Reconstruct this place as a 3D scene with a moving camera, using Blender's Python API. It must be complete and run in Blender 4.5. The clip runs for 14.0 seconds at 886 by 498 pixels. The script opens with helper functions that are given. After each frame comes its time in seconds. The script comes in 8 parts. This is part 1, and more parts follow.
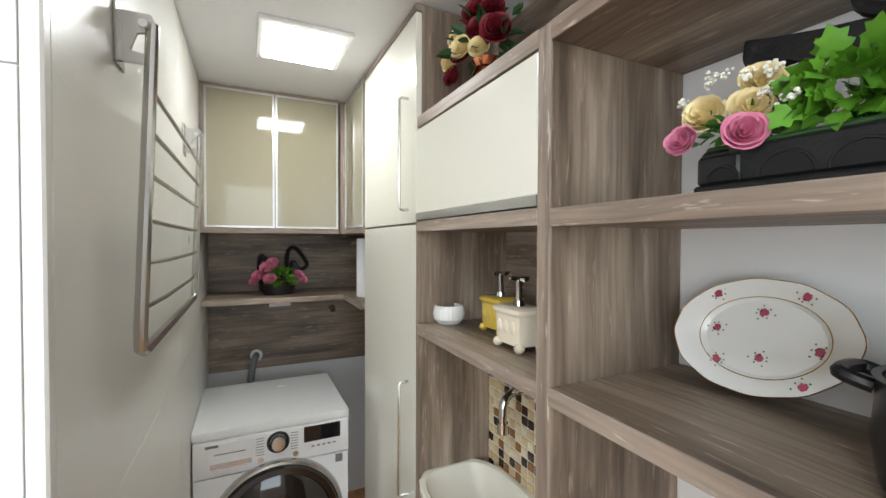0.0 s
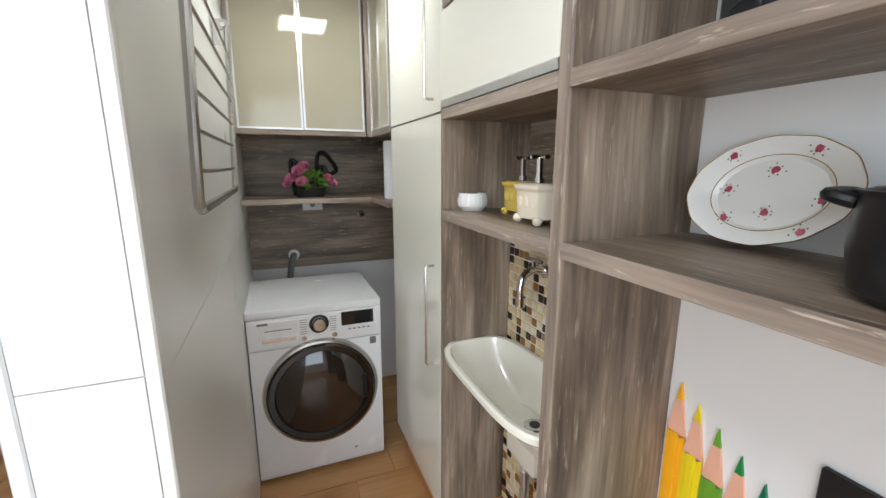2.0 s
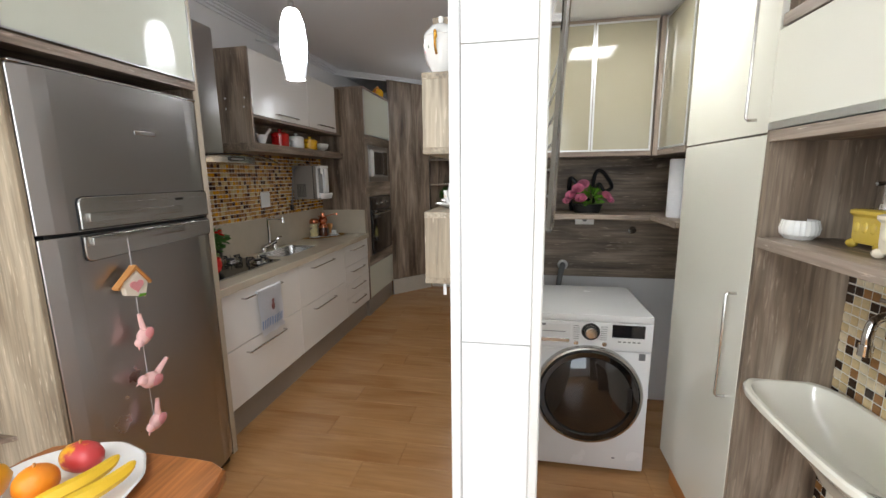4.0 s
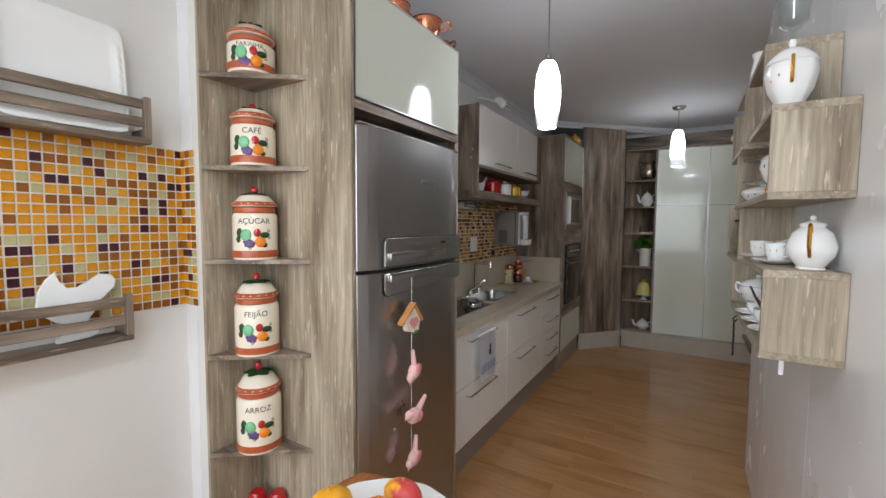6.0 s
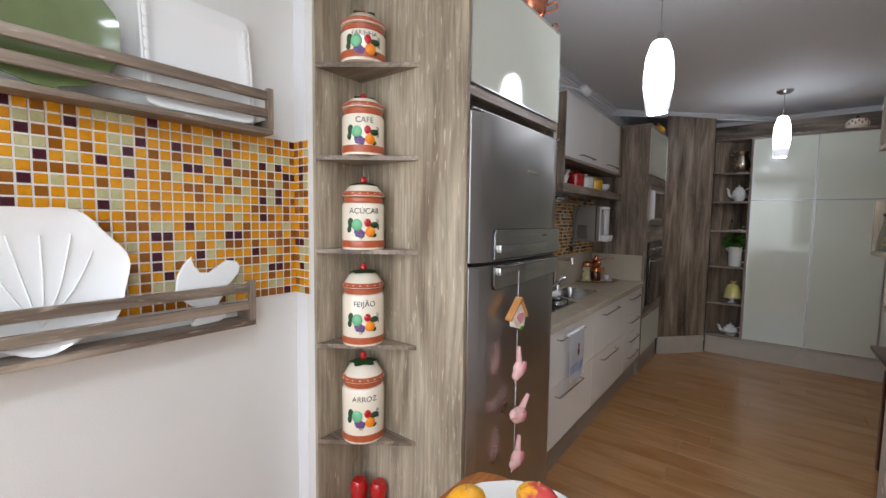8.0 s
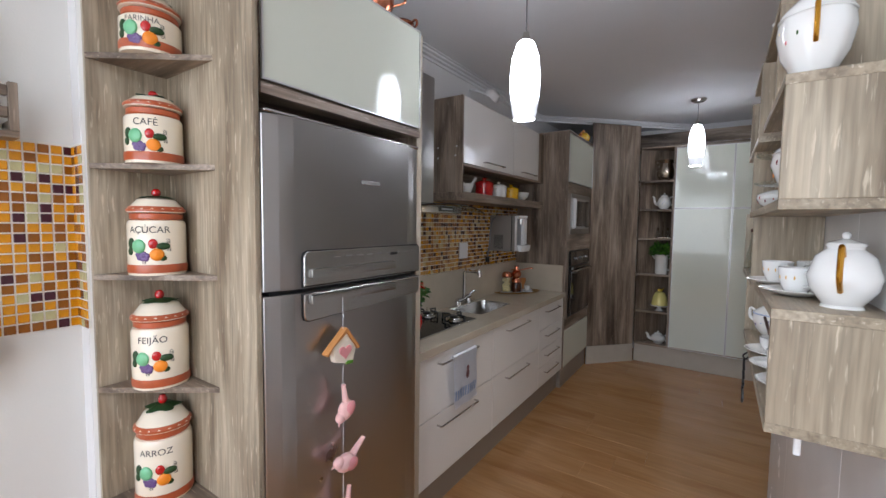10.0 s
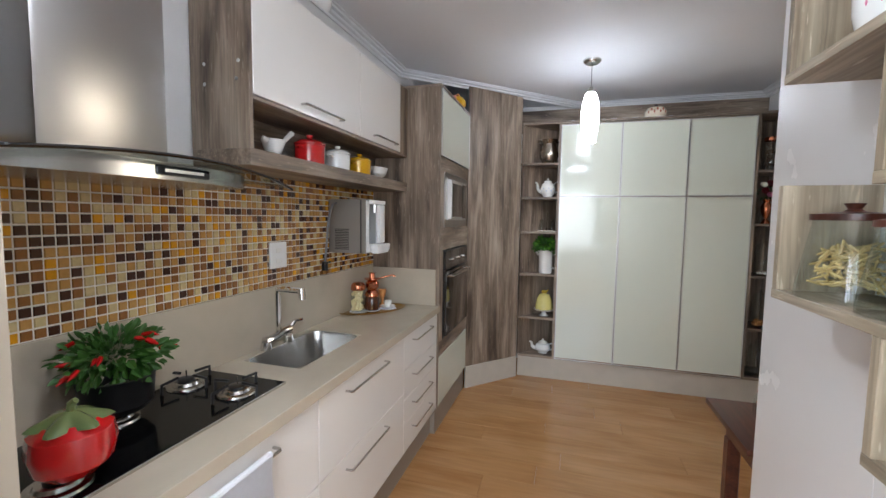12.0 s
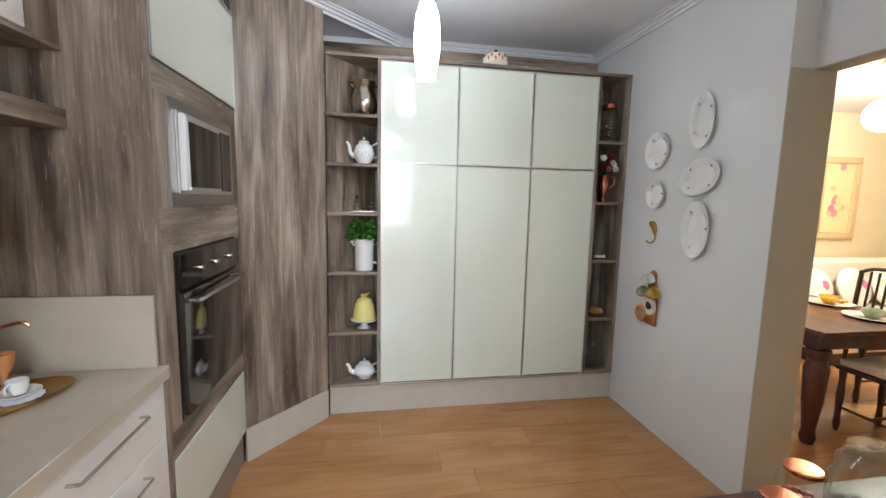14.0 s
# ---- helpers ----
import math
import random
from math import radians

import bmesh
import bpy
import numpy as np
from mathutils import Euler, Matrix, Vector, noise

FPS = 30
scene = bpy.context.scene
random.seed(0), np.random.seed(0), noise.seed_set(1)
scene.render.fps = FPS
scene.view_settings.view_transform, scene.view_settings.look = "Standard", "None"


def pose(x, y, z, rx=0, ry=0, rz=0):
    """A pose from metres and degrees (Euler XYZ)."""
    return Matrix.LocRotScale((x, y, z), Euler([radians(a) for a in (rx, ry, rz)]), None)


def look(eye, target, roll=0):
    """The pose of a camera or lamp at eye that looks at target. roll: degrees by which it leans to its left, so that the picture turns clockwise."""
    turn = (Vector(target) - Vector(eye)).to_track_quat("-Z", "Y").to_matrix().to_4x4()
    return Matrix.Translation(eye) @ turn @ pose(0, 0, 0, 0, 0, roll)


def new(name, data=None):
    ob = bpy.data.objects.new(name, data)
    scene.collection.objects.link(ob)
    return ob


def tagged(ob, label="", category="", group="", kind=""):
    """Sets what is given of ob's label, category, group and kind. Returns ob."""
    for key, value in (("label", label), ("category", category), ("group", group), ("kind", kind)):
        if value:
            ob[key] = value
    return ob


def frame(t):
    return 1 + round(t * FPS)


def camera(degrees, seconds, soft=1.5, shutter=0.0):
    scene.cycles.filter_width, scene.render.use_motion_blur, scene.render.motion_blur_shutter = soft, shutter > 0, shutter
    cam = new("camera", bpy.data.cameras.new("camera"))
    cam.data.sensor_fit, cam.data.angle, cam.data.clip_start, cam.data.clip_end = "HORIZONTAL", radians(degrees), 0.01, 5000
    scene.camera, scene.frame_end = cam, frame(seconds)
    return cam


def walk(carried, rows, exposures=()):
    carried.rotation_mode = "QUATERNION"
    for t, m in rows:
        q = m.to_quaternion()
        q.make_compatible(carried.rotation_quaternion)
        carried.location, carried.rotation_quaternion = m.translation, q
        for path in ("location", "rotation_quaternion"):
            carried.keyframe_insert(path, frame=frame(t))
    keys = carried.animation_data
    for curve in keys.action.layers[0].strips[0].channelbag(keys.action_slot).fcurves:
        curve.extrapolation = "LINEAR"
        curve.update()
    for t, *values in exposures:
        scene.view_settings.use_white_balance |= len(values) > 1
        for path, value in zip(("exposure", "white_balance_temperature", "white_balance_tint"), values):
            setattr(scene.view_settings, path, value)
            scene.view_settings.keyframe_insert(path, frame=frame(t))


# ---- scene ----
cam = camera(94.2, 14.0)
PATH = [
    (0, (-0.007, -0.242, 1.584), (0.85, 1.564, 1.547), 0.2),
    (0.5, (0.005, -0.201, 1.552), (0.852, 1.608, 1.456), 0.2),
    (1, (0.009, -0.215, 1.524), (0.84, 1.595, 1.336), 0.2),
    (1.5, (0.01, -0.248, 1.49), (0.802, 1.565, 1.192), 0.2),
    (2, (-0.03, -0.311, 1.477), (0.696, 1.509, 1.076), 0.1),
    (2.5, (-0.101, -0.403, 1.487), (0.502, 1.447, 1.024), 0.1),
    (3, (-0.151, -0.465, 1.493), (0.277, 1.427, 1.006), -0.1),
    (3.5, (-0.199, -0.464, 1.507), (-0.114, 1.485, 1.067), -0.4),
    (4, (-0.253, -0.472, 1.528), (-0.616, 1.463, 1.177), -0.7),
    (4.2, (-0.279, -0.481, 1.532), (-0.805, 1.424, 1.222), -0.7),
    (6.3, (-0.823, -0.562, 1.528), (-1.864, 1.141, 1.408), 0.4),
    (6.5, (-0.868, -0.581, 1.523), (-1.925, 1.113, 1.402), 0.4),
    (7, (-0.973, -0.606, 1.509), (-2.081, 1.055, 1.381), 0.5),
    (7.2, (-1.002, -0.624, 1.505), (-2.137, 1.018, 1.371), 0.6),
    (9.3, (-0.724, -0.417, 1.539), (-2.007, 1.11, 1.397), 0.7),
    (9.5, (-0.678, -0.328, 1.559), (-1.925, 1.229, 1.419), 0.7),
    (10, (-0.655, -0.134, 1.565), (-1.772, 1.52, 1.438), 0.7),
    (10.5, (-0.763, 0.133, 1.55), (-1.745, 1.871, 1.429), 0.7),
    (11, (-0.837, 0.45, 1.524), (-1.688, 2.256, 1.4), 0.9),
    (11.5, (-0.896, 0.751, 1.535), (-1.618, 2.611, 1.406), 0.7),
    (12, (-1.02, 0.996, 1.537), (-1.591, 2.907, 1.386), 0.8),
    (12.5, (-1.103, 1.273, 1.512), (-1.495, 3.227, 1.336), 1.1),
    (13, (-1.109, 1.599, 1.521), (-1.303, 3.58, 1.326), 0.9),
    (13.5, (-1.135, 1.882, 1.522), (-1.079, 3.868, 1.294), 1.0),
    (14, (-1.145, 2.182, 1.518), (-0.809, 4.139, 1.28), 1.2),
]
walk(cam, [(t, look(eye, target, roll)) for t, eye, target, roll in PATH],
     [(0, 0.12, 6250, 7), (1.5, 0.2, 6100, 8), (2.5, 0.2, 6150, 8), (3.5, 0.27, 6350, 8), (4.2, 0.13, 6320, 9), (6.5, -0.08, 6000, 9), (9.5, -0.05, 5930, 12), (10.5, 0.26, 5830, 12), (11.2, 0.72, 5830, 11), (12.0, 1.12, 5830, 9), (13.0, 1.37, 5850, 8), (14.0, 1.48, 5800, 8)])

# ---- light ----
world = bpy.data.worlds.new("world")
scene.world = world
world.use_nodes = True
wn = world.node_tree
sky = wn.nodes.new("ShaderNodeTexSky")
sky.sky_type, sky.sun_disc = "NISHITA", False
sky.sun_elevation, sky.sun_rotation = radians(48), radians(150)
wn.nodes["Background"].inputs[1].default_value = 0.12
wn.links.new(sky.outputs[0], wn.nodes["Background"].inputs[0])


def area_lamp(name, m, w, h, power, colour):
    d = bpy.data.lights.new(name, "AREA")
    d.shape, d.size, d.size_y, d.energy, d.color = "RECTANGLE", w, h, power, colour
    ob = new(name, d)
    ob.matrix_world = m
    return tagged(ob, kind="structure")


# daylight from the window wall behind the walker
area_lamp("window_light", look((-0.85, -2.35, 1.6), (-0.85, 2.0, 1.35)), 2.6, 1.5, 44, (0.93, 0.97, 1.0))
# added fill from the side, to brighten the laundry wall; no known window
area_lamp("side_window_light", look((-2.44, -1.68, 1.45), (0.5, -1.2, 1.15)), 1.15, 1.6, 30, (0.93, 0.97, 1.0))
# the lit dining room beyond the opening
dl = bpy.data.lights.new("dining_lamp", "POINT")
dl.energy, dl.color, dl.shadow_soft_size = 45, (1.0, 0.86, 0.66), 0.15
tagged(new("dining_lamp", dl), kind="structure").location = (3.1, 4.75, 2.3)

# ---- materials ----


def lin(r, g, b):
    return tuple(((c / 255) / 12.92 if c / 255 <= 0.04045 else ((c / 255 + 0.055) / 1.055) ** 2.4) for c in (r, g, b)) + (1.0,)


def base_mat(name):
    m = bpy.data.materials.new(name)
    m.use_nodes = True
    return m, m.node_tree.nodes, m.node_tree.links, m.node_tree.nodes["Principled BSDF"]


def plain(name, col, rough=0.5, metal=0.0, var=0.06, scale=6.0, bump=0.0, bscale=120.0, coat=0.0, spec=0.5, aniso=None):
    """A painted, glazed or metal surface with faint blotches, uneven gloss and fine relief."""
    m, n, l, b = base_mat(name)
    tc = n.new("ShaderNodeTexCoord")
    nz = n.new("ShaderNodeTexNoise")
    nz.inputs["Scale"].default_value, nz.inputs["Detail"].default_value = scale, 5
    mp = n.new("ShaderNodeMapping")
    l.new(tc.outputs["Object"], mp.inputs[0])
    if aniso:
        mp.inputs["Scale"].default_value = aniso
    l.new(mp.outputs[0], nz.inputs["Vector"])
    mix = n.new("ShaderNodeMix")
    mix.data_type = "RGBA"
    mix.inputs[6].default_value = tuple(c * (1 - var) for c in col[:3]) + (1,)
    mix.inputs[7].default_value = tuple(min(1, c * (1 + var)) for c in col[:3]) + (1,)
    l.new(nz.outputs["Fac"], mix.inputs[0])
    l.new(mix.outputs[2], b.inputs["Base Color"])
    mr = n.new("ShaderNodeMapRange")
    mr.inputs["To Min"].default_value, mr.inputs["To Max"].default_value = max(0.01, rough * 0.8), min(1, rough * 1.25)
    l.new(nz.outputs["Fac"], mr.inputs["Value"])
    l.new(mr.outputs[0], b.inputs["Roughness"])
    b.inputs["Metallic"].default_value = metal
    b.inputs["Coat Weight"].default_value = coat
    b.inputs["Coat Roughness"].default_value = 0.04
    b.inputs["Specular IOR Level"].default_value = spec
    if bump:
        n2 = n.new("ShaderNodeTexNoise")
        n2.inputs["Scale"].default_value, n2.inputs["Detail"].default_value = bscale, 3
        l.new(mp.outputs[0], n2.inputs["Vector"])
        bp = n.new("ShaderNodeBump")
        bp.inputs["Strength"].default_value, bp.inputs["Distance"].default_value = bump, 0.004
        l.new(n2.outputs["Fac"], bp.inputs["Height"])
        l.new(bp.outputs[0], b.inputs["Normal"])
    return m


def wood(name, dark, mid, light, axis, rough=0.45, worn=0.45, streak=1.0, fine_mix=0.85):
    """Wood or wood-print laminate, its grain along the given axis, with dark streaks, knots and pale worn flecks."""
    m, n, l, b = base_mat(name)
    tc, oi = n.new("ShaderNodeTexCoord"), n.new("ShaderNodeObjectInfo")
    add = n.new("ShaderNodeVectorMath")
    mul = n.new("ShaderNodeVectorMath")
    mul.operation = "SCALE"
    mul.inputs[0].default_value = (7.3, 4.1, 9.7)
    l.new(oi.outputs["Random"], mul.inputs["Scale"])
    l.new(tc.outputs["Object"], add.inputs[0])
    l.new(mul.outputs[0], add.inputs[1])
    warp = n.new("ShaderNodeTexNoise")
    warp.inputs["Scale"].default_value = 2.2
    l.new(add.outputs[0], warp.inputs["Vector"])
    wm = n.new("ShaderNodeVectorMath")
    wm.operation = "MULTIPLY_ADD"
    wm.inputs[1].default_value = (0.03, 0.03, 0.03)
    l.new(warp.outputs["Color"], wm.inputs[0])
    l.new(add.outputs[0], wm.inputs[2])

    def grain(along, across, detail, bend=0.0):
        mp = n.new("ShaderNodeMapping")
        sc = [across] * 3
        sc["xyz".index(axis)] = along
        mp.inputs["Scale"].default_value = sc
        l.new(wm.outputs[0], mp.inputs[0])
        t = n.new("ShaderNodeTexNoise")
        t.inputs["Scale"].default_value, t.inputs["Detail"].default_value = 1.0, detail
        t.inputs["Distortion"].default_value = bend
        l.new(mp.outputs[0], t.inputs["Vector"])
        return t.outputs["Fac"]

    def ramp(fac, stops):
        r = n.new("ShaderNodeValToRGB")
        e = r.color_ramp.elements
        e[0].position, e[0].color = stops[0]
        e[1].position, e[1].color = stops[-1]
        for p, c in stops[1:-1]:
            k = e.new(p)
            k.color = c
        l.new(fac, r.inputs[0])
        return r.outputs[0]

    broad = grain(1.5, 11 * streak, 7, 0.45)
    fine = grain(3.5, 90 * streak, 7, 0.3)
    fleck = grain(13, 120 * streak, 9, 0.3)
    c1 = ramp(broad, [(0.3, dark), (0.5, mid), (0.78, light)])
    g1, g2 = (0.62, 0.61, 0.60, 1), (1.18, 1.18, 1.18, 1)
    c2 = ramp(fine, [(0.3, g1), (0.62, g2)])
    mx = n.new("ShaderNodeMix")
    mx.data_type, mx.blend_type = "RGBA", "MULTIPLY"
    mx.inputs[0].default_value = fine_mix
    l.new(c1, mx.inputs[6])
    l.new(c2, mx.inputs[7])
    fl = ramp(fleck, [(0.61, (0, 0, 0, 1)), (0.70, (worn, worn, worn, 1))])
    m2 = n.new("ShaderNodeMix")
    m2.data_type = "RGBA"
    pale = tuple(min(1, c * 1.55 + 0.02) for c in light[:3]) + (1,)
    m2.inputs[7].default_value = pale
    l.new(fl, m2.inputs[0])
    l.new(mx.outputs[2], m2.inputs[6])
    l.new(m2.outputs[2], b.inputs["Base Color"])
    mr = n.new("ShaderNodeMapRange")
    mr.inputs["To Min"].default_value, mr.inputs["To Max"].default_value = rough * 0.85, rough * 1.2
    l.new(fine, mr.inputs["Value"])
    l.new(mr.outputs[0], b.inputs["Roughness"])
    bp = n.new("ShaderNodeBump")
    bp.inputs["Strength"].default_value, bp.inputs["Distance"].default_value = 0.22, 0.002
    l.new(fine, bp.inputs["Height"])
    l.new(bp.outputs[0], b.inputs["Normal"])
    return m


def pieces(name, colours, rough, coat=0.0, island=False, spec=0.5, bump=0.1):
    """Loose pieces (mosaic tiles): each one takes a colour of its own."""
    m, n, l, b = base_mat(name)
    if island:
        rnd = n.new("ShaderNodeNewGeometry").outputs["Random Per Island"]
    else:
        rnd = n.new("ShaderNodeObjectInfo").outputs["Random"]
    r = n.new("ShaderNodeValToRGB")
    r.color_ramp.interpolation = "CONSTANT"
    e = r.color_ramp.elements
    tot, acc = sum(w for w, _ in colours), 0.0
    for i, (w, c) in enumerate(colours):
        if i > 1:
            e.new(acc / tot).color = c
        else:
            e[i].position = acc / tot
            e[i].color = c
        acc += w
    l.new(rnd, r.inputs[0])
    tc, nz = n.new("ShaderNodeTexCoord"), n.new("ShaderNodeTexNoise")
    nz.inputs["Scale"].default_value = 60
    l.new(tc.outputs["Object"], nz.inputs["Vector"])
    g = n.new("ShaderNodeMapRange")
    g.inputs["To Min"].default_value, g.inputs["To Max"].default_value = 0.75, 1.2
    l.new(nz.outputs["Fac"], g.inputs["Value"])
    mx = n.new("ShaderNodeVectorMath")
    mx.operation = "SCALE"
    l.new(r.outputs[0], mx.inputs[0])
    l.new(g.outputs[0], mx.inputs["Scale"])
    l.new(mx.outputs[0], b.inputs["Base Color"])
    b.inputs["Roughness"].default_value, b.inputs["Coat Weight"].default_value = rough, coat
    b.inputs["Specular IOR Level"].default_value = spec
    bp = n.new("ShaderNodeBump")
    bp.inputs["Strength"].default_value, bp.inputs["Distance"].default_value = bump, 0.003
    l.new(nz.outputs["Fac"], bp.inputs["Height"])
    l.new(bp.outputs[0], b.inputs["Normal"])
    return m


def clear_glass(name, tint=(0.93, 0.96, 0.95, 1), rough=0.02):
    """Thin clear glass: mostly see-through, with a mirror-like gloss."""
    m, n, l, b = base_mat(name)
    n.remove(b)
    tr, gl, mix, fr, pw = n.new("ShaderNodeBsdfTransparent"), n.new("ShaderNodeBsdfGlossy"), n.new("ShaderNodeMixShader"), n.new("ShaderNodeLayerWeight"), n.new("ShaderNodeMath")
    tr.inputs[0].default_value = tint
    gl.inputs["Roughness"].default_value = rough
    fr.inputs[0].default_value = 0.5
    pw.operation = "MULTIPLY_ADD"
    pw.inputs[1].default_value, pw.inputs[2].default_value = 0.42, 0.05
    cube = n.new("ShaderNodeMath")
    cube.operation = "POWER"
    cube.inputs[1].default_value = 3.0
    l.new(fr.outputs["Facing"], cube.inputs[0])
    l.new(cube.outputs[0], pw.inputs[0])
    l.new(pw.outputs[0], mix.inputs[0])
    l.new(tr.outputs[0], mix.inputs[1])
    l.new(gl.outputs[0], mix.inputs[2])
    l.new(mix.outputs[0], n["Material Output"].inputs[0])
    return m


def glow(name, col, power, low=None):
    """A lit surface; with low, its foot glows less than its body."""
    m, n, l, b = base_mat(name)
    if low is not None:
        tc, sp, mr = n.new("ShaderNodeTexCoord"), n.new("ShaderNodeSeparateXYZ"), n.new("ShaderNodeMapRange")
        l.new(tc.outputs["Generated"], sp.inputs[0])
        l.new(sp.outputs["Z"], mr.inputs["Value"])
        mr.inputs["From Min"].default_value, mr.inputs["From Max"].default_value = 0.18, 0.42
        mr.inputs["To Min"].default_value, mr.inputs["To Max"].default_value = low, power
        l.new(mr.outputs[0], b.inputs["Emission Strength"])
    b.inputs["Base Color"].default_value = (0.85, 0.85, 0.83, 1)
    b.inputs["Roughness"].default_value = 0.2
    b.inputs["Emission Color"].default_value = col
    b.inputs["Emission Strength"].default_value = power
    return m


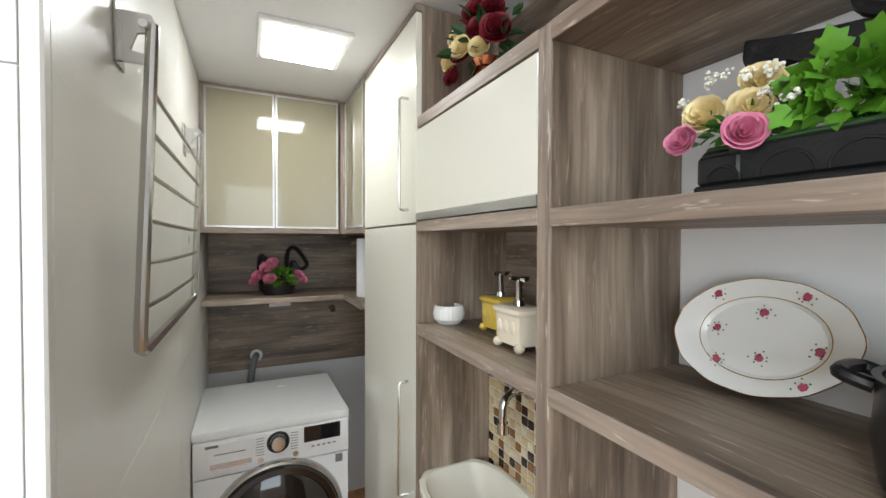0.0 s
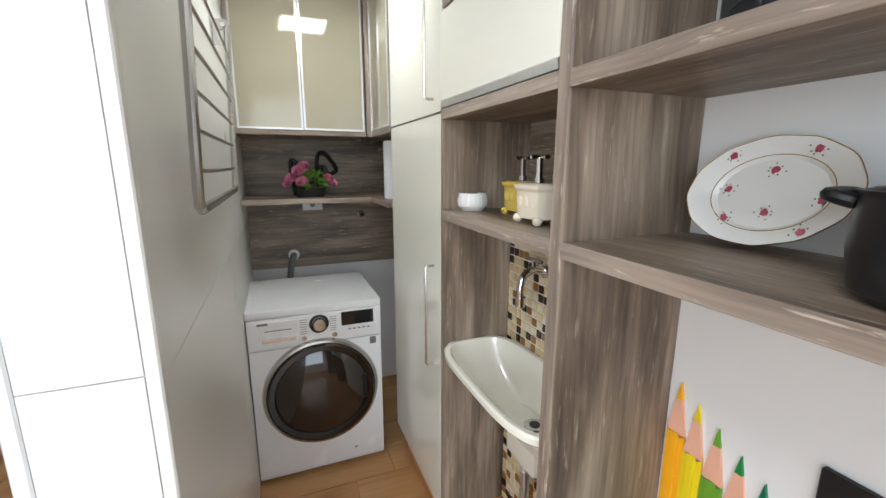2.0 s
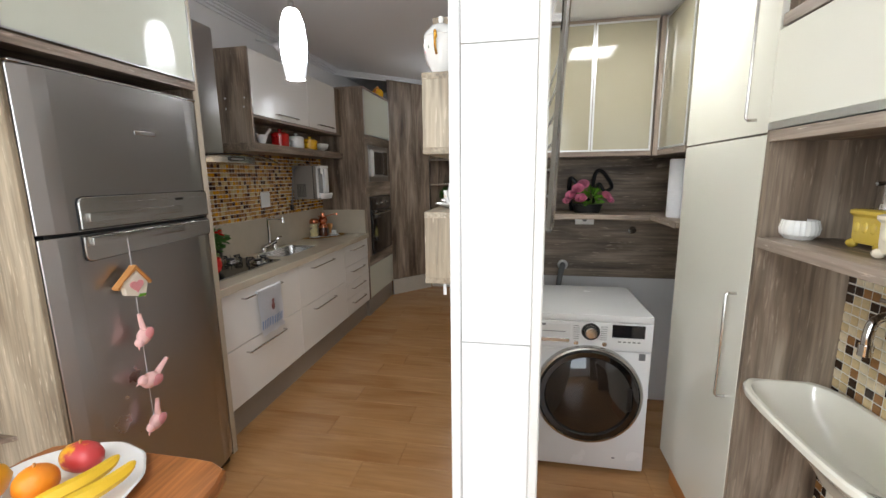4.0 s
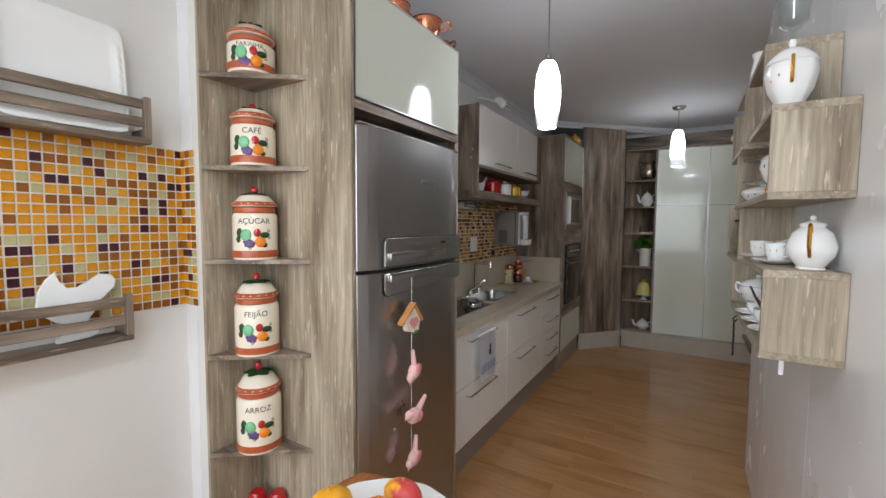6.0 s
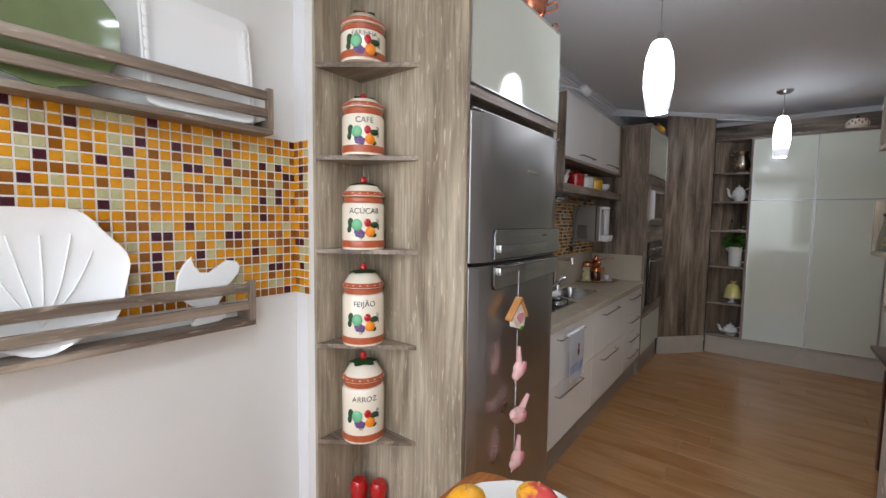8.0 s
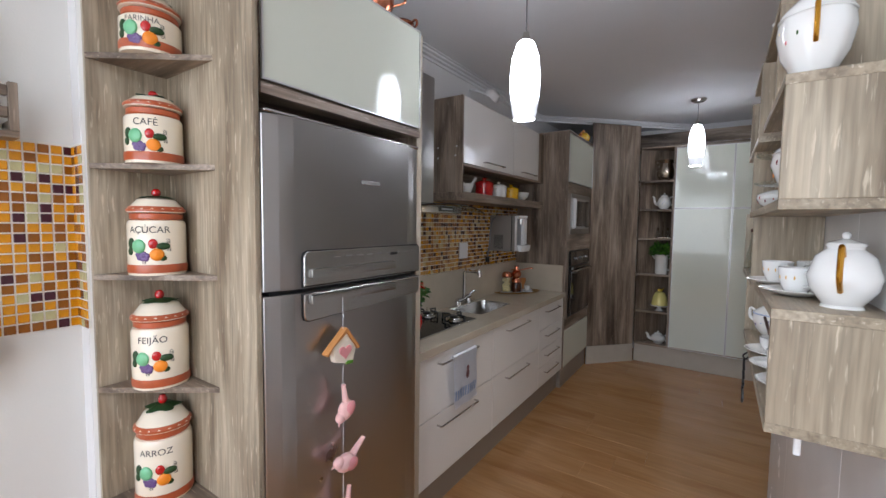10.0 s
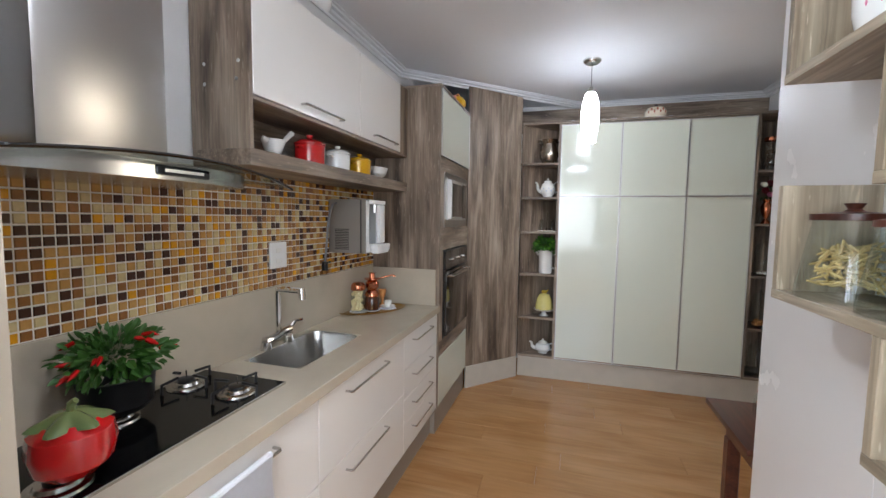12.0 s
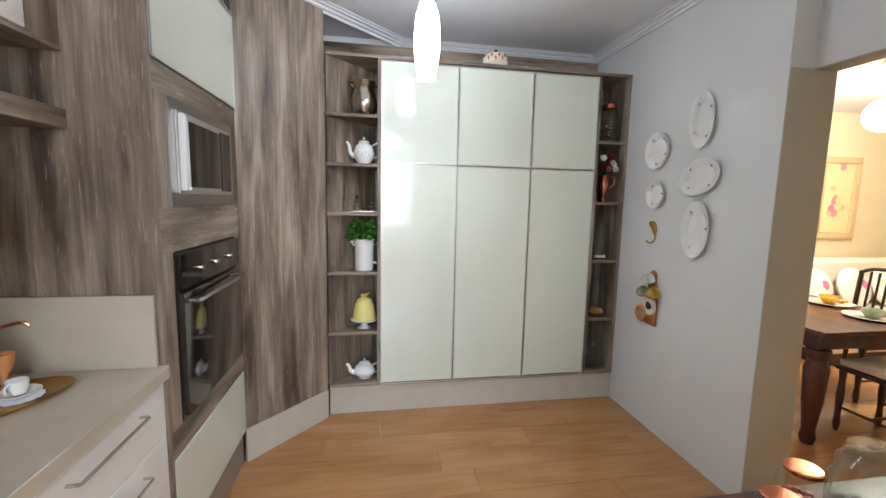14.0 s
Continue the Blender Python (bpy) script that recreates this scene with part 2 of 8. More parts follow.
WD, WM, WL = lin(76, 63, 52), lin(130, 114, 98), lin(178, 162, 144)
M = {
    "wood_z": wood("grey_brown_laminate_upright", WD, WM, WL, "z", worn=0.24),
    "wood_y": wood("grey_brown_laminate_lengthwise", WD, WM, WL, "y"),
    "wood_x": wood("grey_brown_laminate_crosswise", WD, WM, WL, "x"),
    "edge_y": wood("laminate_edge_lengthwise", lin(128, 112, 100), lin(152, 137, 124), lin(170, 156, 144), "y", worn=0.75),
    "edge_x": wood("laminate_edge_crosswise", lin(128, 112, 100), lin(152, 137, 124), lin(170, 156, 144), "x", worn=0.75),
    "edge_z": wood("laminate_edge_upright", lin(128, 112, 100), lin(152, 137, 124), lin(170, 156, 144), "z", worn=0.75),
    "pale_z": wood("pale_oak_laminate_upright", lin(122, 107, 88), lin(160, 146, 124), lin(192, 180, 158), "z"),
    "pale_y": wood("pale_oak_laminate_lengthwise", lin(122, 107, 88), lin(160, 146, 124), lin(188, 176, 156), "y"),
    "floor": wood("oak_floor_laminate", lin(164, 116, 70), lin(178, 132, 84), lin(190, 146, 98), "x", rough=0.2, worn=0.02, streak=0.5, fine_mix=0.28),
    "red_wood": wood("dark_red_wood", lin(52, 28, 22), lin(84, 46, 34), lin(110, 64, 46), "y", rough=0.3, worn=0.0),
    "dark_wood": wood("dark_chair_wood", lin(40, 22, 16), lin(66, 36, 26), lin(92, 52, 36), "z", rough=0.3, worn=0.0),
    "butcher": wood("honey_table_wood", lin(130, 76, 36), lin(172, 108, 56), lin(196, 134, 78), "y", rough=0.35, worn=0.0),
    "paint": plain("white_wall_paint", lin(232, 231, 230), 0.55, var=0.025, bump=0.06, bscale=90),
    "ceil": plain("white_ceiling_paint", lin(226, 226, 228), 0.7, var=0.02, bump=0.05, bscale=70),
    "cream": plain("cream_room_paint", lin(240, 226, 190), 0.7, var=0.03),
    "tile_white": plain("white_glossy_wall_tile", lin(227, 227, 226), 0.12, var=0.015, bump=0.03, bscale=14, coat=0.3),
    # lighter copy of the tile white, making up for weak light on one face
    "tile_lifted": plain("white_wall_tile_lifted", lin(238, 237, 236), 0.25, var=0.015, bump=0.03, bscale=14, coat=0.2),
    "tile_wall": plain("pale_glossy_wall_tile", lin(224, 222, 216), 0.3, var=0.02, bump=0.12, bscale=160, coat=0.12),
    "grout": plain("pale_grout", lin(228, 222, 210), 0.85, var=0.08, scale=40, bump=0.2),
    "lacquer": plain("cream_white_lacquer", lin(236, 234, 222), 0.16, var=0.012, scale=2, coat=0.25),
    "lacquer_k": plain("white_lacquer", lin(234, 231, 226), 0.22, var=0.015, scale=2, coat=0.2),
    "glass_cream": plain("cream_back_painted_glass", lin(218, 221, 206), 0.08, var=0.012, scale=1.5, coat=0.15),
    "glass_taupe": plain("taupe_back_painted_glass", lin(168, 161, 140), 0.05, var=0.02, scale=1.5, coat=0.15, spec=0.35),
    "alu": plain("brushed_aluminium", lin(205, 205, 204), 0.32, 0.9, var=0.06, scale=30),
    "steel": plain("brushed_steel", lin(172, 169, 166), 0.29, 1.0, var=0.03, scale=2.5),
    "steel_light": plain("satin_steel", lin(190, 188, 184), 0.24, 1.0, var=0.05, scale=8),
    "alu_dark": plain("grey_anodised_aluminium", lin(150, 152, 154), 0.35, 0.8, var=0.05, scale=30),
    "chrome": plain("chrome", lin(225, 225, 226), 0.08, 1.0, var=0.02),
    "copper": plain("polished_copper", lin(214, 138, 104), 0.16, 1.0, var=0.08, scale=20),
    "brass": plain("brass", lin(196, 156, 84), 0.25, 1.0, var=0.08, scale=20),
    "gold": plain("gold_trim", lin(214, 158, 60), 0.2, 1.0, var=0.05),
    "pewter": plain("old_silver", lin(172, 162, 148), 0.25, 1.0, var=0.15, scale=24),
    "iron": plain("black_cast_iron", lin(46, 46, 48), 0.36, 0.6, var=0.4, scale=30, bump=0.35, bscale=90),
    "black": plain("black_plastic", lin(22, 22, 24), 0.35, var=0.1),
    "black_gloss": plain("black_glass", lin(14, 14, 16), 0.06, var=0.05, coat=0.6),
    "oven_glass": plain("dark_oven_glass", lin(38, 33, 30), 0.07, var=0.05, coat=0.6),
    "appliance": plain("white_enamel", lin(238, 238, 238), 0.25, var=0.01, coat=0.2),
    "porcelain": plain("white_porcelain", lin(240, 239, 235), 0.12, var=0.015, coat=0.5),
    "basin": plain("ivory_ceramic", lin(238, 234, 220), 0.14, var=0.02, coat=0.5),
    "stone": plain("beige_stone_slab", lin(190, 179, 160), 0.22, var=0.10, scale=9, bump=0.03, bscale=160, coat=0.15),
    "plinth": plain("beige_stone_skirting", lin(196, 188, 174), 0.3, var=0.09, scale=10, bump=0.03),
    "kick": plain("taupe_plinth_laminate", lin(146, 135, 122), 0.4, var=0.1, scale=14),
    "yellow": plain("yellow_glaze", lin(232, 178, 28), 0.18, var=0.06, coat=0.5),
    "pale_yellow": plain("pale_yellow_glaze", lin(216, 186, 78), 0.2, var=0.06, coat=0.4),
    "red": plain("red_enamel", lin(186, 24, 26), 0.15, var=0.08, coat=0.6),
    "green_glaze": plain("olive_green_glaze", lin(104, 116, 72), 0.15, var=0.2, scale=12, coat=0.5),
    "leaf": plain("green_leaf", lin(58, 100, 34), 0.5, var=0.35, scale=30),
    "leaf_dark": plain("dark_green_leaf", lin(34, 66, 30), 0.5, var=0.3, scale=30),
    "leaf_bright": plain("bright_green_leaf", lin(90, 142, 36), 0.45, var=0.4, scale=30),
    "pink": plain("pink_petal", lin(214, 128, 158), 0.6, var=0.25, scale=40),
    "rose": plain("deep_red_petal", lin(112, 18, 34), 0.6, var=0.3, scale=40),
    "petal_cream": plain("cream_petal", lin(240, 222, 170), 0.6, var=0.15, scale=40),
    "petal_white": plain("white_petal", lin(240, 238, 226), 0.6, var=0.1, scale=40),
    "cloth": plain("white_cotton", lin(232, 232, 236), 0.9, var=0.05, scale=60, bump=0.4, bscale=400),
    "cloth_blue": plain("blue_cotton", lin(164, 182, 214), 0.9, var=0.1, scale=60, bump=0.4, bscale=400),
    "cloth_pink": plain("pink_felt", lin(226, 150, 152), 0.9, var=0.15, scale=30, bump=0.3, bscale=200),
    "felt_white": plain("off_white_felt", lin(238, 226, 208), 0.9, var=0.06, scale=30, bump=0.3, bscale=200),
    "tan": plain("tan_board", lin(196, 136, 76), 0.7, var=0.15, scale=20),
    "grey_line": plain("grey_print", lin(120, 120, 122), 0.6),
    "dark_line": plain("dark_print", lin(44, 40, 40), 0.6),
    "terracotta": plain("rust_glaze", lin(178, 86, 48), 0.3, var=0.25, scale=40, coat=0.3),
    "lid_cream": plain("cream_glaze", lin(240, 228, 206), 0.2, var=0.05, coat=0.4),
    "purple": plain("purple_glaze", lin(96, 68, 122), 0.3, var=0.2, coat=0.3),
    "orange": plain("orange_skin", lin(240, 140, 24), 0.4, var=0.1, bump=0.3, bscale=300),
    "mango_yellow": plain("yellow_mango_skin", lin(240, 172, 30), 0.35, var=0.15, scale=10),
    "mango": plain("red_mango_skin", lin(196, 70, 56), 0.35, var=0.3, scale=8),
    "banana": plain("banana_skin", lin(228, 186, 44), 0.5, var=0.2, scale=14),
    "glass": clear_glass("clear_glass"),
    "smoke_glass": clear_glass("grey_hood_glass", (0.62, 0.66, 0.64, 1)),
    "led": glow("led_panel", (0.98, 0.98, 0.96, 1), 25),
    "lamp": glow("lit_opal_glass", (0.95, 0.97, 1.0, 1), 14, low=0.7),
    "bulb": glow("lit_bulb", (0.97, 0.98, 1.0, 1), 190),
    # glow of the fill panel added over the nook
    "fill_nook": glow("nook_fill_panel", (0.93, 0.97, 1.0, 1), 42),
    "bulb_warm": glow("lit_warm_shade", (1.0, 0.85, 0.6, 1), 8),
    "screen": plain("dark_display", lin(26, 28, 34), 0.08, coat=0.5),
}
M["hob_glass"] = plain("black_hob_glass", lin(10, 10, 11), 0.1, var=0.05, spec=0.22)
# matte near-black that paints the shade inside the planter's vents
M["vent_shade"] = plain("vent_shade_black", lin(16, 14, 13), 0.95, var=0.2)
M["reveal"] = plain("tan_room_paint", lin(186, 181, 168), 0.7, var=0.04, bump=0.05)
M["brown_glass"] = plain("dark_filled_glass", lin(74, 36, 20), 0.12, var=0.3, scale=40, coat=0.5)
AMBER = [(38, lin(206, 138, 14)), (28, lin(138, 82, 18)), (14, lin(186, 178, 130)), (10, lin(66, 24, 34)), (10, lin(214, 150, 30))]
BROWN = [(34, lin(190, 144, 80)), (26, lin(142, 98, 54)), (18, lin(206, 184, 136)), (15, lin(68, 42, 32)), (7, lin(216, 154, 30))]
LAUN = [(36, lin(214, 190, 146)), (16, lin(150, 108, 66)), (26, lin(58, 40, 28)), (22, lin(226, 210, 178))]
for key, cols in (("amber", AMBER), ("brown", BROWN), ("laundry", LAUN)):
    M[key] = pieces(key + "_mosaic_tile", cols, 0.14, 0.05, spec=0.35)
    M[key + "_rest"] = pieces(key + "_mosaic_tile_rest", cols, 0.14, 0.05, island=True, spec=0.35)

# ---- building blocks ----


def box(bm, x0, y0, z0, x1, y1, z1, bev=0.0, seg=1):
    """A box into bm, its edges rounded by bev."""
    r = bmesh.ops.create_cube(bm, size=1.0)
    vs = r["verts"]
    for v in vs:
        v.co = Vector(((x0 + x1) / 2 + v.co.x * (x1 - x0), (y0 + y1) / 2 + v.co.y * (y1 - y0), (z0 + z1) / 2 + v.co.z * (z1 - z0)))
    if bev:
        es = list({e for v in vs for e in v.link_edges})
        bmesh.ops.bevel(bm, geom=es, offset=bev, segments=seg, affect="EDGES", profile=0.7)
    return bm


def bx(x0, y0, z0, x1, y1, z1, bev=0.0, seg=1):
    return box(bmesh.new(), x0, y0, z0, x1, y1, z1, bev, seg)


def lathe(prof, seg=24, sx=1.0, sy=1.0, at=(0, 0, 0), bm=None, wave=0, amp=0.0):
    """A turned body: prof is a list of (radius, height). wave, amp: lobes round it."""
    bm = bm or bmesh.new()
    rings = []
    for r, z in prof:
        if r < 1e-5:
            rings.append([bm.verts.new((at[0], at[1], at[2] + z))])
        else:
            ring = []
            for i in range(seg):
                a = 2 * math.pi * i / seg
                rr = r * (1 + amp * math.cos(wave * a)) if wave else r
                ring.append(bm.verts.new((at[0] + sx * rr * math.cos(a), at[1] + sy * rr * math.sin(a), at[2] + z)))
            rings.append(ring)
    for a, b in zip(rings, rings[1:]):
        for i in range(seg):
            j = (i + 1) % seg
            if len(a) == 1 and len(b) == 1:
                continue
            if len(a) == 1:
                bm.faces.new((a[0], b[j], b[i]))
            elif len(b) == 1:
                bm.faces.new((a[i], a[j], b[0]))
            else:
                bm.faces.new((a[i], a[j], b[j], b[i]))
    return bm


def tube(pts, r, seg=8, bm=None, closed=False, flat=1.0):
    """A round bar along a line of points; r may be one radius or one for each point."""
    bm = bm or bmesh.new()
    pts = [Vector(p) for p in pts]
    n = len(pts)
    rings, up = [], None
    for i, p in enumerate(pts):
        if closed:
            d = pts[(i + 1) % n] - pts[i - 1]
        else:
            d = pts[min(i + 1, n - 1)] - pts[max(i - 1, 0)]
        d.normalize()
        if up is None:
            up = Vector((0, 0, 1)) if abs(d.z) < 0.9 else Vector((1, 0, 0))
        s = d.cross(up).normalized()
        up = s.cross(d).normalized()
        rr = r[i] if isinstance(r, (list, tuple)) else r
        rings.append([bm.verts.new(p + rr * (math.cos(2 * math.pi * k / seg) * s + flat * math.sin(2 * math.pi * k / seg) * up)) for k in range(seg)])
    pairs = list(zip(rings, rings[1:])) + ([(rings[-1], rings[0])] if closed else [])
    for a, b in pairs:
        for k in range(seg):
            bm.faces.new((a[k], a[(k + 1) % seg], b[(k + 1) % seg], b[k]))
    if not closed:
        bm.faces.new(rings[0][::-1])
        bm.faces.new(rings[-1])
    return bm


def prism(poly, z0, z1, bm=None, axis="z", bev=0.0):
    """A flat outline drawn out between two heights; axis x or y lays it on a wall (outline in y,z or x,z)."""
    bm = bm or bmesh.new()

    def put(u, v, w):
        return {"z": (u, v, w), "x": (w, u, v), "y": (u, w, v)}[axis]
    a = [bm.verts.new(put(u, v, z0)) for u, v in poly]
    b = [bm.verts.new(put(u, v, z1)) for u, v in poly]
    n = len(poly)
    fs = [bm.faces.new(a), bm.faces.new(b)] + [bm.faces.new((a[i], a[(i + 1) % n], b[(i + 1) % n], b[i])) for i in range(n)]
    if bev:
        bmesh.ops.bevel(bm, geom=list({e for f in fs for e in f.edges}), offset=bev, segments=1, affect="EDGES")
    return bm


def ball(r, at=(0, 0, 0), sc=(1, 1, 1), u=12, v=8, bm=None, rough=0.0):
    bm = bm or bmesh.new()
    vs = bmesh.ops.create_uvsphere(bm, u_segments=u, v_segments=v, radius=r)["verts"]
    for q in vs:
        k = 1 + rough * noise.noise(q.co * (3 / r) + Vector(at) * 11)
        q.co = Vector((q.co.x * sc[0] * k + at[0], q.co.y * sc[1] * k + at[1], q.co.z * sc[2] * k + at[2]))
    return bm


def turn(bm, m):
    bmesh.ops.transform(bm, matrix=m, verts=bm.verts)
    return bm


def mesh_of(name, bm, mat):
    bmesh.ops.recalc_face_normals(bm, faces=bm.faces)
    me = bpy.data.meshes.new(name)
    bm.to_mesh(me)
    bm.free()
    me.polygons.foreach_set("use_smooth", [True] * len(me.polygons))
    me.set_sharp_from_angle(angle=radians(32))
    me.materials.append(mat)
    return me


def part(name, bm, mat, parent=None, label=""):
    """One mesh object, a part of parent."""
    ob = new(name, mesh_of(name, bm, M[mat] if isinstance(mat, str) else mat))
    ob.parent = parent
    if label:
        ob["label"] = label
    return ob


def thing(name, loc, label, category, group="", rz=0.0, kind=""):
    ob = new(name)
    ob.empty_display_size = 0.05
    ob.matrix_basis = pose(*loc, 0, 0, rz)
    return tagged(ob, label, category, group, kind)


def setting(name, bm, mat, label=""):
    return tagged(part(name, bm, mat), label or name.split("_")[0], kind="structure")


def words(text, size, mat, parent, m, depth=0.0006):
    """Raised or printed letters, as one mesh part."""
    c = bpy.data.curves.new("lettering", "FONT")
    c.body, c.size, c.align_x, c.align_y, c.extrude = text, size, "CENTER", "CENTER", depth
    tmp = bpy.data.objects.new("lettering", c)
    scene.collection.objects.link(tmp)
    dg = bpy.context.evaluated_depsgraph_get()
    me = bpy.data.meshes.new_from_object(tmp.evaluated_get(dg))
    bpy.data.objects.remove(tmp)
    me.materials.clear()
    me.materials.append(M[mat])
    ob = new("lettering", me)
    ob.parent = parent
    ob.matrix_basis = m
    return ob

# ---- structure ----
KX, WX, PX0, PX1 = -2.36, 0.80, -0.391, -0.205   # kitchen wall, laundry wall, partition faces
CK, CL = 2.715, 2.31                               # ceilings
setting("floor", bx(-2.6, -2.6, -0.12, 6.4, 7.2, -0.008), "grout", "pale subfloor under the wooden planks")
setting("ceiling_kitchen", bx(-2.6, -2.6, CK, 0.96, 5.8, CK + 0.1), "ceil", "white painted plaster ceiling of the kitchen")
setting("ceiling_laundry", bx(PX1, 0.377, CL, WX, 2.34, CL + 0.03), "ceil", "lowered white ceiling of the laundry")
setting("wall_west", bx(-2.56, 0.32, 0, KX, 5.7, CK), "paint", "white painted kitchen wall")
# the opening from y -2.30 to -1.05 is added for the side fill lamp
wwn = bx(-2.66, -1.05, 0, -2.43, 0.32, CK)
box(wwn, -2.66, -2.6, 0, -2.43, -2.30, CK)
box(wwn, -2.66, -2.30, 0, -2.43, -1.05, 0.6)
box(wwn, -2.66, -2.30, 2.30, -2.43, -1.05, CK)
setting("wall_west_near", wwn, "tile_wall", "white tiled wall with plate racks and an added opening for fill light")
setting("wall_return", bx(-2.428, 0.322, 0, -2.312, 0.42, CK), "tile_wall", "white wall corner beside the jar shelf")
WP = 0.70
setting("wall_north", bx(-2.36, 5.52, 0, WP, 5.7, CK), "paint", "white kitchen end wall")
setting("wall_plates", bx(WP, 3.83, 0, 0.96, 5.7, CK), "tile_white", "white painted wall hung with plates")
setting("wall_lintel", bx(0.835, 2.59, 2.145, 0.96, 3.83, CK), "paint", "white lintel over the dining room opening")
setting("wall_reveal", bx(WP + 0.002, 3.826, 0, 0.958, 3.83, 2.142), "reveal", "tan painted reveal of the dining room opening")
setting("wall_lintel_soffit", bx(0.838, 2.592, 2.140, 0.958, 3.825, 2.1445), "reveal", "tan underside of the lintel")
setting("wall_partition", bx(PX0 + 0.008, 0.354, 0, PX1 - 0.008, 2.575, CK), "grout", "partition wall between kitchen and laundry")
setting("wall_laundry_end", bx(PX1 - 0.008, 2.34, 0, 0.96, 2.59, CK), "paint", "white wall behind the laundry")
setting("wall_east", bx(WX, -2.6, 0, WX + 0.15, 2.34, CK), "paint", "white painted wall behind the shelves")
setting("wall_pipe_chase", bx(0.722, 0.348, 0, WX, 0.9165, 1.302), "grout", "boxed pipe chase behind the laundry sink")
setting("wall_bulkhead", bx(PX1, 0.377, CL + 0.03, WX, 0.43, CK), "paint", "white drop above the laundry ceiling")
south = bmesh.new()
box(south, -2.43, -2.6, 0, WX, -2.42, 0.85)
box(south, -2.43, -2.6, 2.35, WX, -2.42, CK)
box(south, -2.43, -2.6, 0.85, -2.15, -2.42, 2.35)
box(south, 0.45, -2.6, 0.85, WX, -2.42, 2.35)
setting("wall_south", south, "paint", "white wall with a wide window")
# dining room shell
setting("ceiling_dining", bx(0.96, 0.4, 2.6, 6.4, 6.4, 2.7), "ceil", "white dining room ceiling")
setting("wall_dining_north", bx(0.96, 6.2, 0, 6.4, 6.4, 2.6), "cream", "cream dining room wall")
setting("wall_dining_east", bx(6.2, 0.6, 0, 6.4, 6.2, 2.6), "cream", "cream dining room wall")
setting("wall_dining_south", bx(0.95, 0.4, 0, 6.4, 0.6, 2.6), "cream", "cream dining room wall")

# partition cladding: large glossy tiles with fine joints and corner strips
part_wall = bpy.data.objects["wall_partition"]
ROWS_Z = [0.0, 0.59, 1.18, 1.77, 2.36, CK]
for a, b in zip(ROWS_Z, ROWS_Z[1:]):
    part("tile", bx(PX0 + 0.023, 0.346, a + 0.001, -0.226, 0.355, b - 0.001, 0.0008), "tile_white", part_wall)
for i in range(3):
    y0, y1 = 0.366 + i * 0.835, min(0.366 + (i + 1) * 0.835, 2.575)
    # kitchen face: tile colour lifted because less light reaches it
    part("tile", bx(PX0, y0 + 0.001, 0.001, PX0 + 0.009, y1 - 0.001, CK - 0.001, 0.0008), "tile_lifted", part_wall)
for a, b in ((0.0, 1.166), (1.166, CL)):
    for y0, y1 in ((0.366, 1.31), (1.31, 2.34)):
        part("tile", bx(PX1 - 0.009, y0 + 0.001, a + 0.001, PX1, y1 - 0.001, b - 0.001, 0.0008), "tile_wall", part_wall)
part("corner_strip", bx(PX0 - 0.001, 0.344, 0, PX0 + 0.0215, 0.3655, CK, 0.003), "tile_white", part_wall, "white corner trim")
part("corner_strip", bx(-0.2245, 0.344, 0, PX1 + 0.001, 0.3655, CK, 0.003), "tile_wall", part_wall, "white corner trim")

# crown moulding along the kitchen ceiling
CR = [(0, 0), (0, -0.05), (0.010, -0.05), (0.012, -0.034), (0.030, -0.030), (0.032, -0.018), (0.055, -0.016), (0.058, -0.006), (0.075, -0.006), (0.076, 0)]


def moulding(name, pts):
    """A stepped cornice run along a line of wall points, kept to their left side."""
    bm = bmesh.new()
    P = [Vector((x, y)) for x, y in pts]
    rings = []
    for i, p in enumerate(P):
        d0 = (p - P[i - 1]).normalized() if i else (P[1] - p).normalized()
        d1 = (P[i + 1] - p).normalized() if i + 1 < len(P) else d0
        n0, n1 = Vector((d0.y, -d0.x)), Vector((d1.y, -d1.x))
        nn = (n0 + n1).normalized()
        nn /= max(0.4, nn.dot(n0))
        rings.append([bm.verts.new((p.x + nn.x * u, p.y + nn.y * u, CK - 0.002 + w)) for u, w in CR])
    for a, b in zip(rings, rings[1:]):
        for k in range(len(CR)):
            bm.faces.new((a[k], a[(k + 1) % len(CR)], b[(k + 1) % len(CR)], b[k]))
    return setting(name, bm, "ceil", "white stepped plaster cornice")


moulding("trim_cornice_west", [(-2.355, 0.6), (-2.355, 4.157), (-0.94, 5.515), (WP - 0.005, 5.515), (WP - 0.005, 3.83)])

# ---- laundry: cabinets and shelves ----
FX = 0.46


def bar_handle(parent, p0, p1, out, r=0.005):
    """A slim bar handle on two stubs; out is the way it stands off the door."""
    a, b, o = Vector(p0), Vector(p1), Vector(out)
    d = (b - a).normalized()
    bm = tube([a, a + o * 0.8, a + o + d * 0.006, b + o - d * 0.006, b + o * 0.8, b], r, 8)
    return part("handle", bm, "steel_light", parent, "slim satin metal bar handle")


tall = thing("tall_cabinet", (FX, 0.935, 0.10), "tall cream lacquered laundry cabinet with two doors and wooden side", "cabinet")
part("body", bx(0.02, 0.0, 0.07, 0.34, 0.615, 2.205), "wood_z", tall, "grey-brown wooden carcass")
part("side_panel", bx(0.0, -0.018, 0.08, 0.34, 0.0, 1.55), "wood_z", tall, "streaked grey-brown wooden side")
d = part("door", bx(0.0, 0.003, 0.072, 0.02, 0.612, 1.535, 0.002), "lacquer", tall)
bar_handle(d, (0, 0.07, 0.66), (0, 0.07, 1.03), (-0.03, 0, 0))
d = part("door", bx(0.0, 0.003, 1.541, 0.02, 0.612, 2.185, 0.002), "lacquer", tall)
